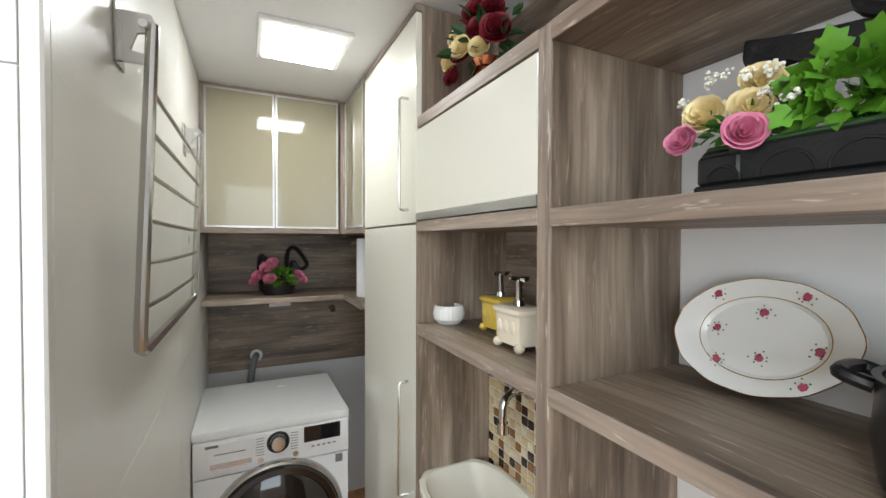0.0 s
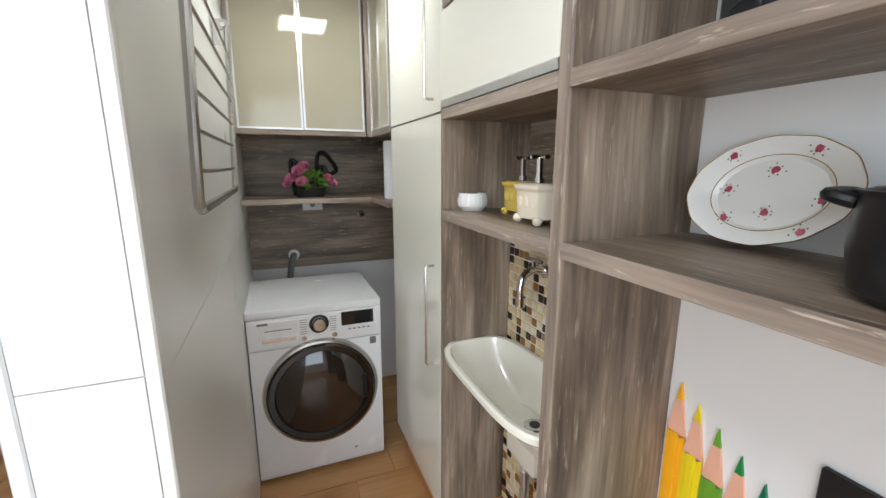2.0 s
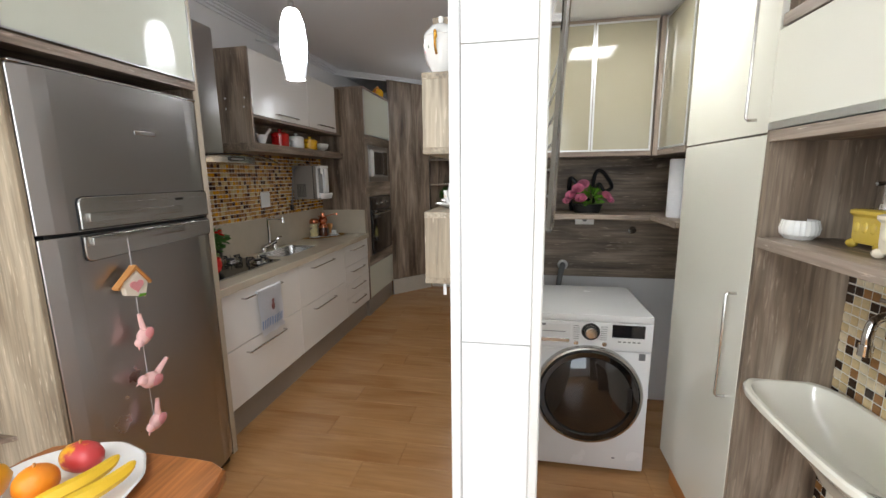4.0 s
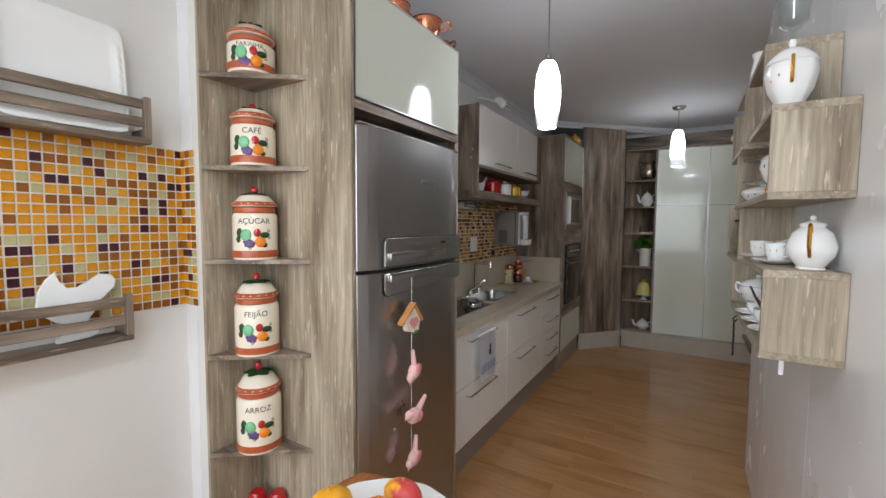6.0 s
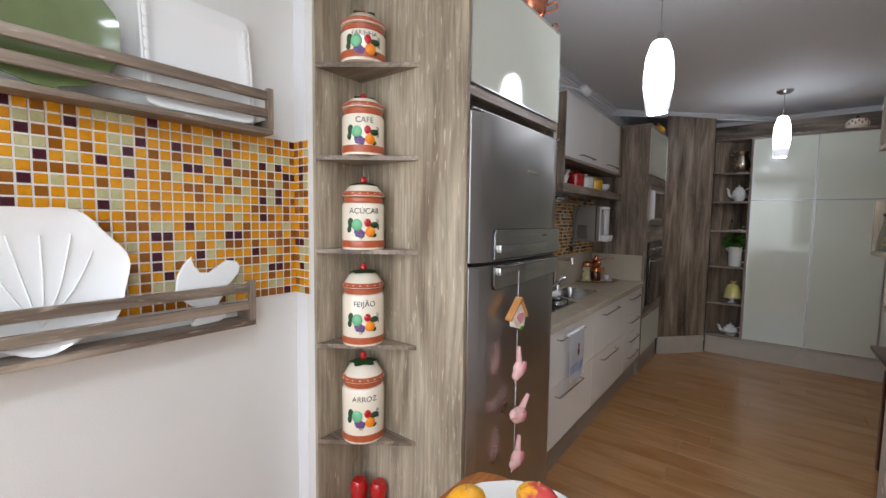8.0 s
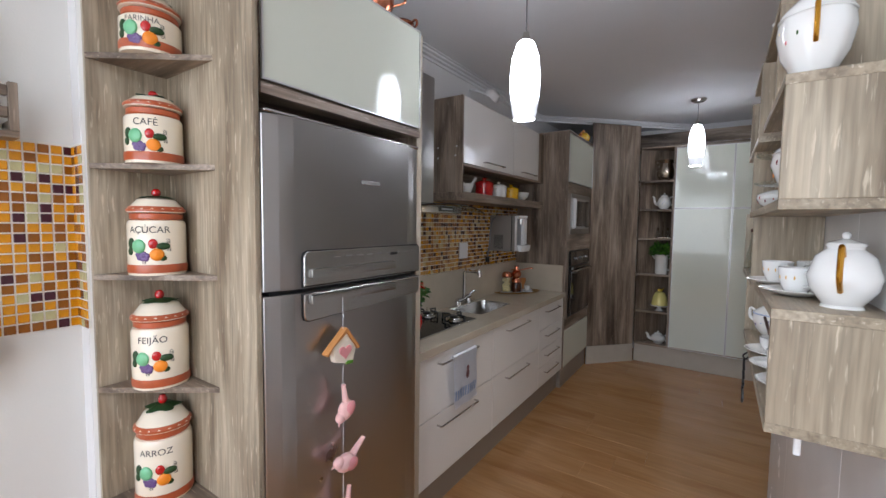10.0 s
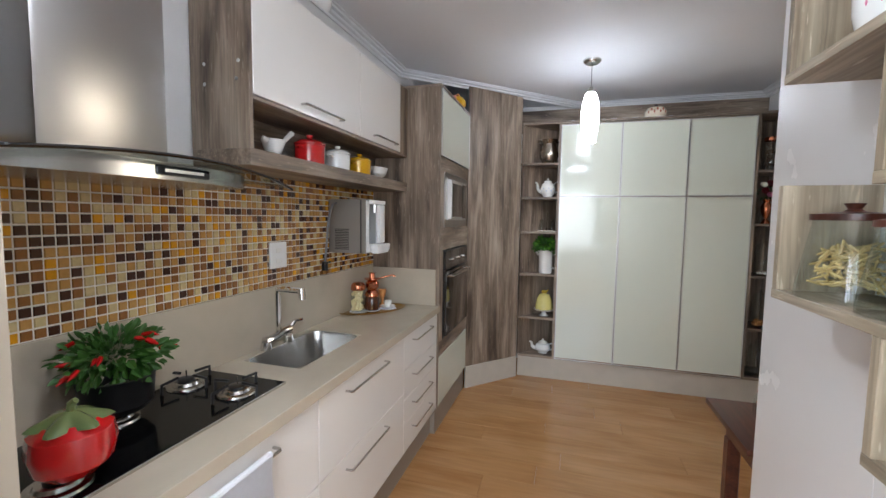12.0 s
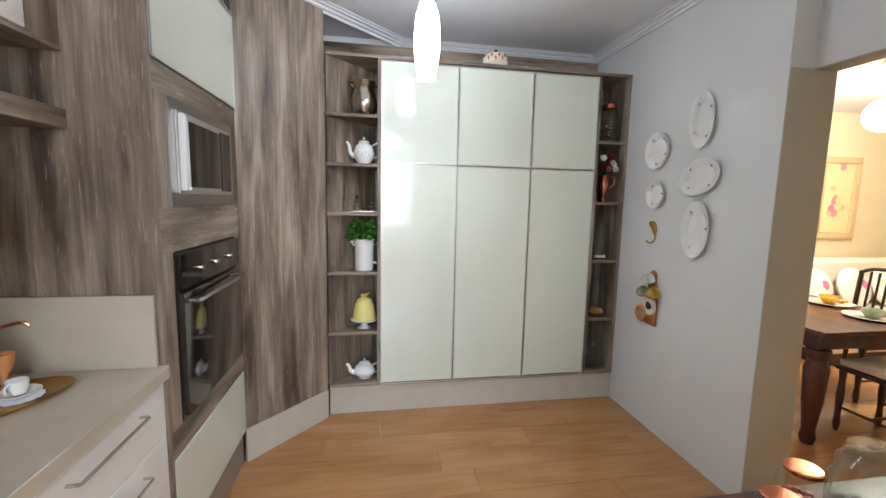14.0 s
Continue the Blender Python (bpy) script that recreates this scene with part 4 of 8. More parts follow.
for i in range(9):
    part("print_line", bx(0.0335, 0.24 + i * 0.052, 1.445, 0.0347, 0.268 + i * 0.052, 1.4475), "grey_line", fr)
part("base_grille", bx(-0.05, 0.02, 0.012, -0.01, 0.72, 0.058, 0.002), "black", fr)
for y in (0.06, 0.68):
    part("foot", lathe([(0, 0), (0.02, 0), (0.018, 0.03), (0, 0.03)], 12, at=(-0.08, y, 0.0)), "black", fr)
    part("foot", lathe([(0, 0), (0.02, 0), (0.018, 0.03), (0, 0.03)], 12, at=(-0.50, y, 0.0)), "black", fr)

hd = thing("cooker_hood", (-2.36, 1.76, 1.62), "steel chimney cooker hood with a curved glass canopy", "cooker hood")
part("chimney", bx(0.0, -0.165, 0.05, 0.26, 0.14, 0.80, 0.012, 2), "steel", hd)
part("body", prism([(0.0, -0.36)] + [(0.30 + 0.11 * math.cos(q * math.pi / 16), 0.36 * math.sin(q * math.pi / 16)) for q in range(-8, 9)] + [(0.0, 0.36)], 0.0, 0.042, bev=0.004), "steel_light", hd)
can = bmesh.new()
NX, NY = 14, 16
grid = []
for i in range(NY + 1):
    v = -1 + 2 * i / NY
    row = []
    for j in range(NX + 1):
        u = j / NX
        dep = 0.50 - 0.06 * v * v
        row.append(can.verts.new((u * dep, v * 0.44, 0.062 - 0.042 * v * v * (0.35 + 0.65 * u) - 0.012 * u * u)))
    grid.append(row)
for i in range(NY):
    for j in range(NX):
        can.faces.new((grid[i][j], grid[i + 1][j], grid[i + 1][j + 1], grid[i][j + 1]))
bmesh.ops.solidify(can, geom=can.faces[:], thickness=0.006)
part("glass_canopy", can, "smoke_glass", hd, "curved grey glass canopy")
part("control_strip", bx(0.400, -0.02, 0.010, 0.414, 0.13, 0.034, 0.002), "black_gloss", hd)
part("glass_edge", tube([(0.502 - 0.06 * v * v, v * 0.44, 0.047 - 0.042 * v * v) for v in [k / 16 for k in range(-16, 17)]], 0.0045, 6), "black_gloss", hd, "dark polished glass edge")
part("buttons", bx(0.4142, 0.0, 0.018, 0.4155, 0.11, 0.026), "alu", hd)

# ---- lamps ----
lp = thing("ceiling_light", (0.18, 1.36, CL - 0.012), "square white LED panel set in the laundry ceiling", "ceiling light")
part("frame", bx(-0.155, -0.16, -0.004, 0.155, 0.16, 0.011, 0.003), "appliance", lp)
part("diffuser", bx(-0.130, -0.133, -0.008, 0.130, 0.133, -0.0045), "led", lp)


def pendant(x, y, zb, zt):
    p = thing("pendant_lamp", (x, y, CK), "lit white opal glass pendant lamp on a thin cable", "pendant lamp", "kitchen pendants")
    part("canopy", lathe([(0, -0.028), (0.045, -0.026), (0.062, -0.012), (0.065, -0.001), (0, -0.001)], 28), "steel_light", p)
    part("cable", tube([(0, 0, -0.02), (0, 0, zt + 0.03 - CK)], 0.003, 6), "grey_line", p)
    part("cap", lathe([(0.004, 0.045), (0.012, 0.04), (0.018, 0.012), (0.030, 0.0), (0.0, 0.0)], 20, at=(0, 0, zt - CK)), "steel_light", p)
    h = zt - zb
    prof = [(0.0, 0.022), (0.040, 0.020), (0.046, 0.0), (0.053, 0.10 * h), (0.063, 0.35 * h), (0.065, 0.55 * h), (0.057, 0.80 * h), (0.040, 0.96 * h), (0.030, h), (0, h)]
    part("shade", lathe(prof, 28, at=(0, 0, zb - CK)), "lamp", p, "lit white opal glass shade")
    part("bulb", lathe([(0.0, 0.016), (0.040, 0.017), (0.040, 0.019), (0, 0.019)], 24, at=(0, 0, zb - CK)), "bulb", p)


# added fill light: an unseen glowing panel that brightens nook and laundry
nl = thing("ceiling_light", (-0.85, -0.95, CK - 0.012), "added glowing panel, an unseen fill light over the dining nook", "ceiling light")
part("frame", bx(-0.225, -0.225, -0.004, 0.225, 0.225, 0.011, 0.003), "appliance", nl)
part("diffuser", bx(-0.20, -0.20, -0.008, 0.20, 0.20, -0.0045), "fill_nook", nl)
pendant(-1.395, 1.585, 2.022, 2.352)
pendant(-0.88, 4.32, 2.115, 2.482)

# ---- flowers and leaves ----
fl = random.Random(11)


def leaf(bm, p, d, size, wide=0.5):
    """A small folded leaf blade from p along d."""
    p, d = Vector(p), Vector(d).normalized()
    s = d.cross(Vector((fl.uniform(-1, 1), fl.uniform(-1, 1), fl.uniform(0.2, 1)))).normalized()
    u = s.cross(d)
    v = [bm.verts.new(p + d * (a * size) + s * (b * size * wide) + u * (c * size)) for a, b, c in
         ((0, 0, 0), (0.35, 0.42, 0.08), (0.75, 0.30, 0.02), (1.0, 0, -0.1), (0.75, -0.30, 0.02), (0.35, -0.42, 0.08), (0.5, 0, -0.03))]
    for i, j in ((0, 1), (1, 2), (2, 3), (3, 4), (4, 5), (5, 0)):
        bm.faces.new((v[i], v[j], v[6]))


def bunch(c, spread, count, size, wide=0.6):
    bm = bmesh.new()
    for _ in range(count):
        d = Vector((fl.gauss(0, 1), fl.gauss(0, 1), fl.gauss(0.2, 0.8))).normalized()
        q = Vector(c) + Vector((d.x * spread[0], d.y * spread[1], d.z * spread[2])) * fl.uniform(0.35, 1)
        leaf(bm, q, d + Vector((0, 0, fl.uniform(-0.5, 0.3))), size * fl.uniform(0.7, 1.25), wide)
    return bm


def ivy_leaf(bm, p, d, size):
    """A five-pointed, slightly cupped leaf on a short stalk."""
    p, d = Vector(p), Vector(d).normalized()
    s = d.cross(Vector((fl.uniform(-1, 1), fl.uniform(-1, 1), fl.uniform(0.2, 1)))).normalized()
    u = s.cross(d)
    rim = ((0.0, 0.0), (-0.08, 0.30), (0.18, 0.52), (0.34, 0.34), (0.62, 0.46), (0.68, 0.22), (1.0, 0.0), (0.68, -0.22), (0.62, -0.46), (0.34, -0.34), (0.18, -0.52), (-0.08, -0.30))
    mid = bm.verts.new(p + d * (0.4 * size) - u * (0.07 * size))
    v = [bm.verts.new(p + d * (a * size) + s * (b * size) + u * (0.10 * size * abs(b) - 0.12 * size * a * a)) for a, b in rim]
    for i in range(len(v)):
        bm.faces.new((v[i], v[(i + 1) % len(v)], mid)).smooth = True


def ivy_bunch(c, spread, count, size):
    bm = bmesh.new()
    for _ in range(count):
        d = Vector((fl.gauss(-0.3, 0.9), fl.gauss(0, 1), fl.gauss(0.25, 0.7))).normalized()
        q = Vector(c) + Vector((d.x * spread[0], d.y * spread[1], d.z * spread[2])) * fl.uniform(0.4, 1)
        ivy_leaf(bm, q, d + Vector((-0.2, 0, fl.uniform(-0.7, 0.1))), size * fl.uniform(0.6, 1.15))
    return bm


def rose(c, r, way):
    """A many-petalled bloom that opens along way."""
    bm = bmesh.new()
    heart = bm.verts.new((0, 0, -0.5))
    for k, (s, h, count) in enumerate(((1.05, 0.22, 5), (0.92, 0.45, 5), (0.70, 0.58, 5), (0.47, 0.64, 4), (0.25, 0.66, 3))):
        for i in range(count):
            a0 = i * 2 * math.pi / count + k * 0.62 + fl.uniform(-0.15, 0.15)
            w, tall, flare = math.pi / count * 1.35, h * fl.uniform(0.92, 1.06), fl.uniform(0.05, 0.2)
            rows = []
            for v in (0, 0.22, 0.45, 0.68, 0.88, 1.0):
                row = []
                for u in (-1, -0.5, 0, 0.5, 1):
                    if v == 0 and u == 0:
                        row.append(heart)
                        continue
                    rad = s * (0.16 + 0.84 * math.sin(min(1.0, v * 1.15) * math.pi / 2)) * (1.0 - 0.10 * u * u * v + (flare if v > 0.9 else 0.0)) - 0.03 * (i % 2)
                    an = a0 + u * w * (0.55 + 0.45 * math.sin(v * math.pi * 0.8))
                    row.append(bm.verts.new((rad * math.cos(an), rad * math.sin(an), -0.5 + (0.5 + tall) * v * (1 - 0.13 * u * u * v))))
                rows.append(row)
            for p, q in zip(rows, rows[1:]):
                for j in range(4):
                    bm.faces.new((p[j], p[j + 1], q[j + 1], q[j])).smooth = True
    q = Vector(way).to_track_quat("Z", "Y").to_matrix().to_4x4()
    return turn(bm, Matrix.Translation(c) @ q @ Matrix.Scale(r, 4))


def specks(c, spread, count, r):
    bm = bmesh.new()
    for _ in range(count):
        ball(r * fl.uniform(0.7, 1.2), [c[i] + fl.gauss(0, 0.5) * spread[i] for i in range(3)], (1, 1, 0.8), 6, 4, bm)
    return bm


# ---- laundry things ----
rk = thing("drying_rack", (PX1, 0.62, 1.385), "wall-mounted chrome drying rack with rungs", "drying rack")
XT, XB, L = 0.052, 0.029, 0.80
top_z, rungs = 0.57, (0.46, 0.39, 0.315, 0.235, 0.16, 0.08)


def rx_at(z):
    return XB + (XT - XB) * z / top_z


part("frame", tube([(rx_at(top_z), 0, top_z), (rx_at(0.3), 0, 0.3), (rx_at(0.04), 0, 0.04), (rx_at(0.01), 0.008, 0.01), (XB, 0.035, 0), (XB, L - 0.035, 0),
                    (rx_at(0.01), L - 0.008, 0.01), (rx_at(0.04), L, 0.04), (rx_at(0.3), L, 0.3), (rx_at(top_z), L, top_z)], 0.0105, 10), "steel_light", rk)
for z in rungs:
    part("rung", tube([(rx_at(z), 0.0, z), (rx_at(z) + 0.004, 0.2, z - 0.003), (rx_at(z) + 0.004, 0.6, z - 0.003), (rx_at(z), L, z)], 0.0048, 8), "steel_light", rk)
for y in (0.0, L):
    part("bracket", prism([(0.0, 0.50), (0.0, 0.585), (0.05, 0.585), (0.062, 0.56), (0.03, 0.55), (0.02, 0.52), (0.055, 0.515), (0.055, 0.50)], y - 0.004, y + 0.004, axis="y"), "steel_light", rk)
    part("wall_plate", bx(0.0005, y - 0.02, 0.49, 0.005, y + 0.035, 0.60, 0.002), "steel_light", rk)
    part("bolt", tube([(0.04, y - 0.014, 0.565), (0.04, y + 0.014, 0.565)], 0.007, 10), "chrome", rk)


def rr(hx, hy, z, n=40, e=4.0, cx=0.0, cy=0.0):
    """A rounded rectangle ring."""
    out = []
    for i in range(n):
        a = 2 * math.pi * i / n
        c, s = math.cos(a), math.sin(a)
        k = (abs(c) ** e + abs(s) ** e) ** (-1 / e)
        out.append((cx + hx * k * c, cy + hy * k * s, z))
    return out


def loft(rings, cap0=True, cap1=True):
    bm = bmesh.new()
    R = [[bm.verts.new(p) for p in r] for r in rings]
    n = len(R[0])
    for a, b in zip(R, R[1:]):
        for i in range(n):
            bm.faces.new((a[i], a[(i + 1) % n], b[(i + 1) % n], b[i]))
    if cap0:
        bm.faces.new(R[0][::-1])
    if cap1:
        bm.faces.new(R[-1])
    return bm


sk = thing("laundry_sink", (0.571, 0.64, 0.62), "ivory ceramic laundry tub sink hung on the wall", "sink")
part("basin", turn(loft([rr(0.07, 0.13, 0.04, cx=0.10), rr(0.09, 0.16, 0.09, cx=0.085), rr(0.145, 0.235, 0.19, cx=0.03), rr(0.168, 0.27, 0.222, cx=0.008), rr(0.186, 0.292, 0.236), rr(0.186, 0.292, 0.250), rr(0.180, 0.286, 0.256),
                    rr(0.165, 0.270, 0.254), rr(0.157, 0.262, 0.240), rr(0.135, 0.23, 0.19, cx=0.012), rr(0.085, 0.155, 0.10, e=3, cx=0.075), rr(0.06, 0.12, 0.082, e=3, cx=0.09)]), Matrix.Diagonal((0.765, 1, 1, 1))), "basin", sk)
part("drain", lathe([(0, 0.0), (0.030, 0.001), (0.034, -0.002), (0.034, -0.01)], 20, at=(0.07, -0.02, 0.087)), "chrome", sk)
part("drain_spot", lathe([(0, 0.0), (0.016, 0.0), (0.016, -0.004)], 16, at=(0.07, -0.02, 0.0895)), "black", sk)
part("bracket", bx(0.03, -0.08, -0.05, 0.143, 0.08, 0.06, 0.02, 2), "basin", sk, "ivory ceramic support")
hs = thing("drain_hose", (0.64, 0.66, 0.02), "ribbed grey plastic drain hose under the sink", "hose")
pts = [(0.0, 0.0, 0.52), (0.0, 0.0, 0.40), (-0.03, 0.02, 0.30), (-0.07, 0.03, 0.22), (-0.06, 0.0, 0.15), (-0.01, -0.03, 0.14), (0.04, -0.04, 0.2), (0.075, -0.05, 0.26)]


def smooth(pts, n=8):
    """More points along a soft curve through pts."""
    P = [Vector(p) for p in pts]
    out = []
    for i in range(len(P) - 1):
        a, b, c, d2 = P[max(i - 1, 0)], P[i], P[i + 1], P[min(i + 2, len(P) - 1)]
        for k in range(n):
            t = k / n
            out.append(0.5 * ((2 * b) + (c - a) * t + (2 * a - 5 * b + 4 * c - d2) * t * t + (3 * b - 3 * c + d2 - a) * t ** 3))
    return out + [P[-1]]


sp = smooth(pts, 12)
part("tube", tube(sp, [0.0165 if i % 2 else 0.0135 for i in range(len(sp))], 12), "alu", hs)
tp = thing("sink_tap", (0.714, 0.70, 1.10), "chrome wall tap over the laundry sink", "tap")
part("spout", tube(smooth([(0, 0, 0.06), (-0.05, -0.005, 0.07), (-0.09, -0.012, 0.055), (-0.10, -0.014, 0.02), (-0.10, -0.014, -0.005)]), 0.0115, 12), "chrome", tp)
part("flange", turn(lathe([(0, 0), (0.024, 0), (0.02, 0.012), (0, 0.012)], 20), pose(0, 0, 0.06, 0, -90, 0)), "chrome", tp)
part("nozzle", lathe([(0, -0.03), (0.015, -0.03), (0.015, 0.0), (0, 0.0)], 16, at=(-0.10, -0.014, -0.005)), "chrome", tp)
part("handle", tube([(-0.05, 0.03, 0.10), (-0.05, -0.04, 0.10)], 0.006, 8), "chrome", tp)
part("stem", tube([(-0.05, -0.005, 0.07), (-0.05, -0.005, 0.10)], 0.008, 8), "chrome", tp)

bw = thing("small_bowl", (0.552, 0.893, 1.333), "small white ribbed ceramic bowl on the sink shelf", "bowl")
part("bowl", lathe([(0, 0.0), (0.032, 0.0), (0.045, 0.014), (0.048, 0.032), (0.042, 0.056), (0.039, 0.056), (0.044, 0.032), (0.036, 0.012), (0, 0.006)], 48, wave=24, amp=0.022), "porcelain", bw)


def soap_tub(x, y, mat, label):
    """A small footed tub-shaped soap dispenser with a tap-shaped pump."""
    s = thing("soap_dispenser", (x, y, 1.333), label, "soap dispenser", "tub soap dispensers")
    part("tub", loft([rr(0.034, 0.048, 0.014, 24, 6), rr(0.036, 0.050, 0.03, 24, 6), rr(0.037, 0.052, 0.08, 24, 6), rr(0.043, 0.058, 0.088, 24, 6), rr(0.043, 0.058, 0.096, 24, 6),
                      rr(0.036, 0.05, 0.10, 24, 6)]), mat, s)
    for sx in (-1, 1):
        for sy in (-1, 1):
            part("foot", ball(0.013, (sx * 0.030, sy * 0.043, 0.011), (1, 1, 0.9), 8, 6), mat, s)
    for k in range(3):
        part("relief", ball(0.011, (-0.0365, -0.026 + k * 0.026, 0.055), (0.35, 0.9, 1.3), 8, 6), mat, s)
    part("pump", tube([(0.0, 0.0, 0.099), (0.0, 0.0, 0.16)], 0.008, 10), "chrome", s)
    part("pump_collar", lathe([(0, 0), (0.014, 0), (0.012, 0.012), (0, 0.012)], 16, at=(0, 0, 0.101)), "chrome", s)
    part("tap_bar", tube([(0.0, -0.026, 0.163), (0.0, 0.026, 0.163)], 0.005, 8), "chrome", s)
    part("tap_bar", tube([(-0.026, 0.0, 0.163), (0.026, 0.0, 0.163)], 0.005, 8), "chrome", s)


soap_tub(0.625, 0.715, "pale_yellow", "pale yellow ceramic tub soap dispenser with chrome pump")
soap_tub(0.570, 0.555, "lid_cream", "cream ceramic tub soap dispenser with chrome pump")

fb = thing("flower_basket", (0.14, 2.10, 1.302), "pink artificial flowers in a small dark pot", "flowers")
part("pot", lathe([(0, 0), (0.045, 0), (0.055, 0.05), (0.05, 0.05), (0, 0.045)], 20, sx=1.6), "black", fb)
part("foliage", bunch((0.02, 0, 0.08), (0.06, 0.05, 0.06), 90, 0.035), "leaf_bright", fb)
for c, r in (((-0.10, -0.03, 0.10), 0.03), ((-0.06, -0.04, 0.14), 0.032), ((-0.03, -0.02, 0.165), 0.03), ((-0.045, -0.05, 0.085), 0.03), ((0.10, -0.02, 0.10), 0.026), ((0.12, -0.03, 0.075), 0.022), ((-0.12, -0.02, 0.07), 0.022)):
    part("bloom", rose(c, r, (c[0] * 3, -0.6, 0.6)), "pink", fb)
ir = thing("dark_ornament", (0.17, 2.24, 1.302), "dark bent metal ornament behind the flowers", "ornament")
part("loop", tube(smooth([(-0.10, 0, 0.0), (-0.12, 0, 0.12), (-0.11, 0, 0.20), (-0.05, -0.01, 0.13), (0.0, 0, 0.06)]), 0.012, 8), "iron", ir)
part("loop", tube(smooth([(0.02, 0, 0.10), (0.03, 0, 0.22), (0.07, 0, 0.24), (0.13, -0.01, 0.15), (0.09, 0, 0.12), (0.05, 0, 0.16), (0.02, 0, 0.0)]), 0.011, 8), "iron", ir)
for x, y, lean in ((0.555, 1.84, 4), (0.575, 1.70, 3)):
    rl = thing("paper_roll", (x, y, 1.302), "white paper roll standing on the laundry shelf", "paper roll", "paper rolls", rz=20)
    part("roll", turn(lathe([(0.018, 0), (0.058, 0), (0.06, 0.01), (0.06, 0.285), (0.057, 0.295), (0.018, 0.295)], 28), pose(0, 0, 0, 0, 0, 0)), "cloth", rl)
    part("core", lathe([(0.0185, 0.005), (0.0185, 0.29), (0.015, 0.29), (0.015, 0.005)], 16), "tan", rl)
ol = thing("wall_socket", (0.16, 2.31, 1.205), "white wall socket plate under the laundry shelf", "socket")
part("plate", bx(-0.058, -0.008, 0, 0.058, 0, 0.07, 0.004, 2), "appliance", ol)
part("outlet", turn(lathe([(0, 0.003), (0.014, 0.003), (0.017, 0.0)], 6), pose(0, -0.008, 0.035, 90, 0, 0)), "grey_line", ol)
vl = thing("water_valve", (0.455, 2.31, 1.17), "small chrome valve knob on the wooden panel", "valve")
part("knob", turn(lathe([(0, 0.035), (0.014, 0.035), (0.020, 0.02), (0.012, 0.01), (0.024, 0.0), (0, 0)], 16), pose(0, 0, 0, 90, 0, 0)), "chrome", vl)
wh = thing("drain_pipe", (0.03, 2.31, 0.935), "grey washer drain pipe coming out of the wall", "pipe")
part("pipe", tube(smooth([(0.005, 0.0, 0.0), (0.0, -0.05, 0.0), (-0.012, -0.075, -0.03), (-0.025, -0.08, -0.12), (-0.03, -0.08, -0.30)]), 0.018, 12), "grey_line", wh)
part("flange", turn(lathe([(0, 0.006), (0.03, 0.005), (0.034, 0)], 20), pose(0.005, -0.0005, 0, 90, 0, 0)), "alu", wh)

# top cubby: roses in a copper jug
rj = thing("copper_jug", (0.585, 0.73, 1.956), "copper jug of dark red and cream artificial roses", "flowers")
part("jug", lathe([(0, 0), (0.035, 0), (0.055, 0.03), (0.058, 0.055), (0.04, 0.085), (0.032, 0.10), (0.042, 0.12), (0.039, 0.12), (0.028, 0.10), (0, 0.09)], 28), "copper", rj)
part("handle", tube(smooth([(0.03, -0.035, 0.11), (0.04, -0.085, 0.11), (0.045, -0.09, 0.06), (0.03, -0.045, 0.03)]), 0.005, 8), "copper", rj)
part("foliage", bunch((0, 0.01, 0.17), (0.08, 0.12, 0.10), 60, 0.05), "leaf_dark", rj)
for c, r, m in (((-0.05, 0.05, 0.16), 0.035, "rose"), ((-0.06, 0.10, 0.15), 0.032, "petal_cream"), ((-0.03, 0.00, 0.20), 0.03, "rose"), ((-0.07, 0.02, 0.15), 0.03, "petal_cream"), ((-0.03, -0.09, 0.16), 0.036, "rose"),
                ((-0.02, 0.03, 0.26), 0.034, "rose"), ((-0.04, 0.11, 0.22), 0.026, "petal_cream"), ((-0.06, 0.09, 0.10), 0.028, "rose"), ((-0.05, -0.04, 0.13), 0.026, "petal_cream"), ((0.0, -0.03, 0.25), 0.03, "rose")):
    part("bloom", rose(c, r, (c[0] * 4 - 0.4, c[1] * 3 - 0.4, 0.1)), m, rj)

# open bay: old charcoal iron used as planter
ci = thing("cast_iron_planter", (0.575, -0.06, 1.640), "old black cast iron charcoal iron used as planter", "planter")
bd = bmesh.new()
box(bd, -0.055, -0.17, 0.0, 0.055, 0.167, 0.016, 0.003)
box(bd, -0.048, -0.165, 0.016, 0.048, 0.162, 0.060, 0.004)
box(bd, -0.051, 0.112, 0.016, 0.051, 0.165, 0.054, 0.004)
part("body", bd, "iron", ci)
for k in range(4):
    y, rr_ = ((0.132, 0.017), (0.066, 0.025), (0.002, 0.025), (-0.062, 0.025))[k]
    # flat black plate in place of an open, shaded arch
    part("vent", prism([(y + rr_ * math.cos(math.pi * q / 8), 0.020 + rr_ * 0.95 * math.sin(math.pi * q / 8)) for q in range(9)], -0.0517 if k == 0 else -0.0492, -0.046, axis="x"), "vent_shade", ci, "arched vent, the shade of its opening painted black")
    part("vent_rim", tube([(-0.051 if k == 0 else -0.048, y + (rr_ + 0.002) * math.cos(math.pi * q / 8), 0.020 + (rr_ + 0.002) * 0.95 * math.sin(math.pi * q / 8)) for q in range(9)], 0.0022, 6), "iron", ci)
part("lid", prism([(0.160, 0.195), (0.158, 0.222), (0.07, 0.195), (-0.02, 0.185), (-0.06, 0.17), (-0.06, 0.155), (0.03, 0.160), (0.07, 0.170), (0.09, 0.162), (0.105, 0.180), (0.12, 0.172), (0.132, 0.192), (0.15, 0.172)], 0.035, 0.06, axis="x", bev=0.003), "iron", ci, "raised toothed iron lid")
part("hinge_post", tube([(0.035, 0.02, 0.055), (0.035, 0.01, 0.19)], 0.013, 8), "iron", ci)
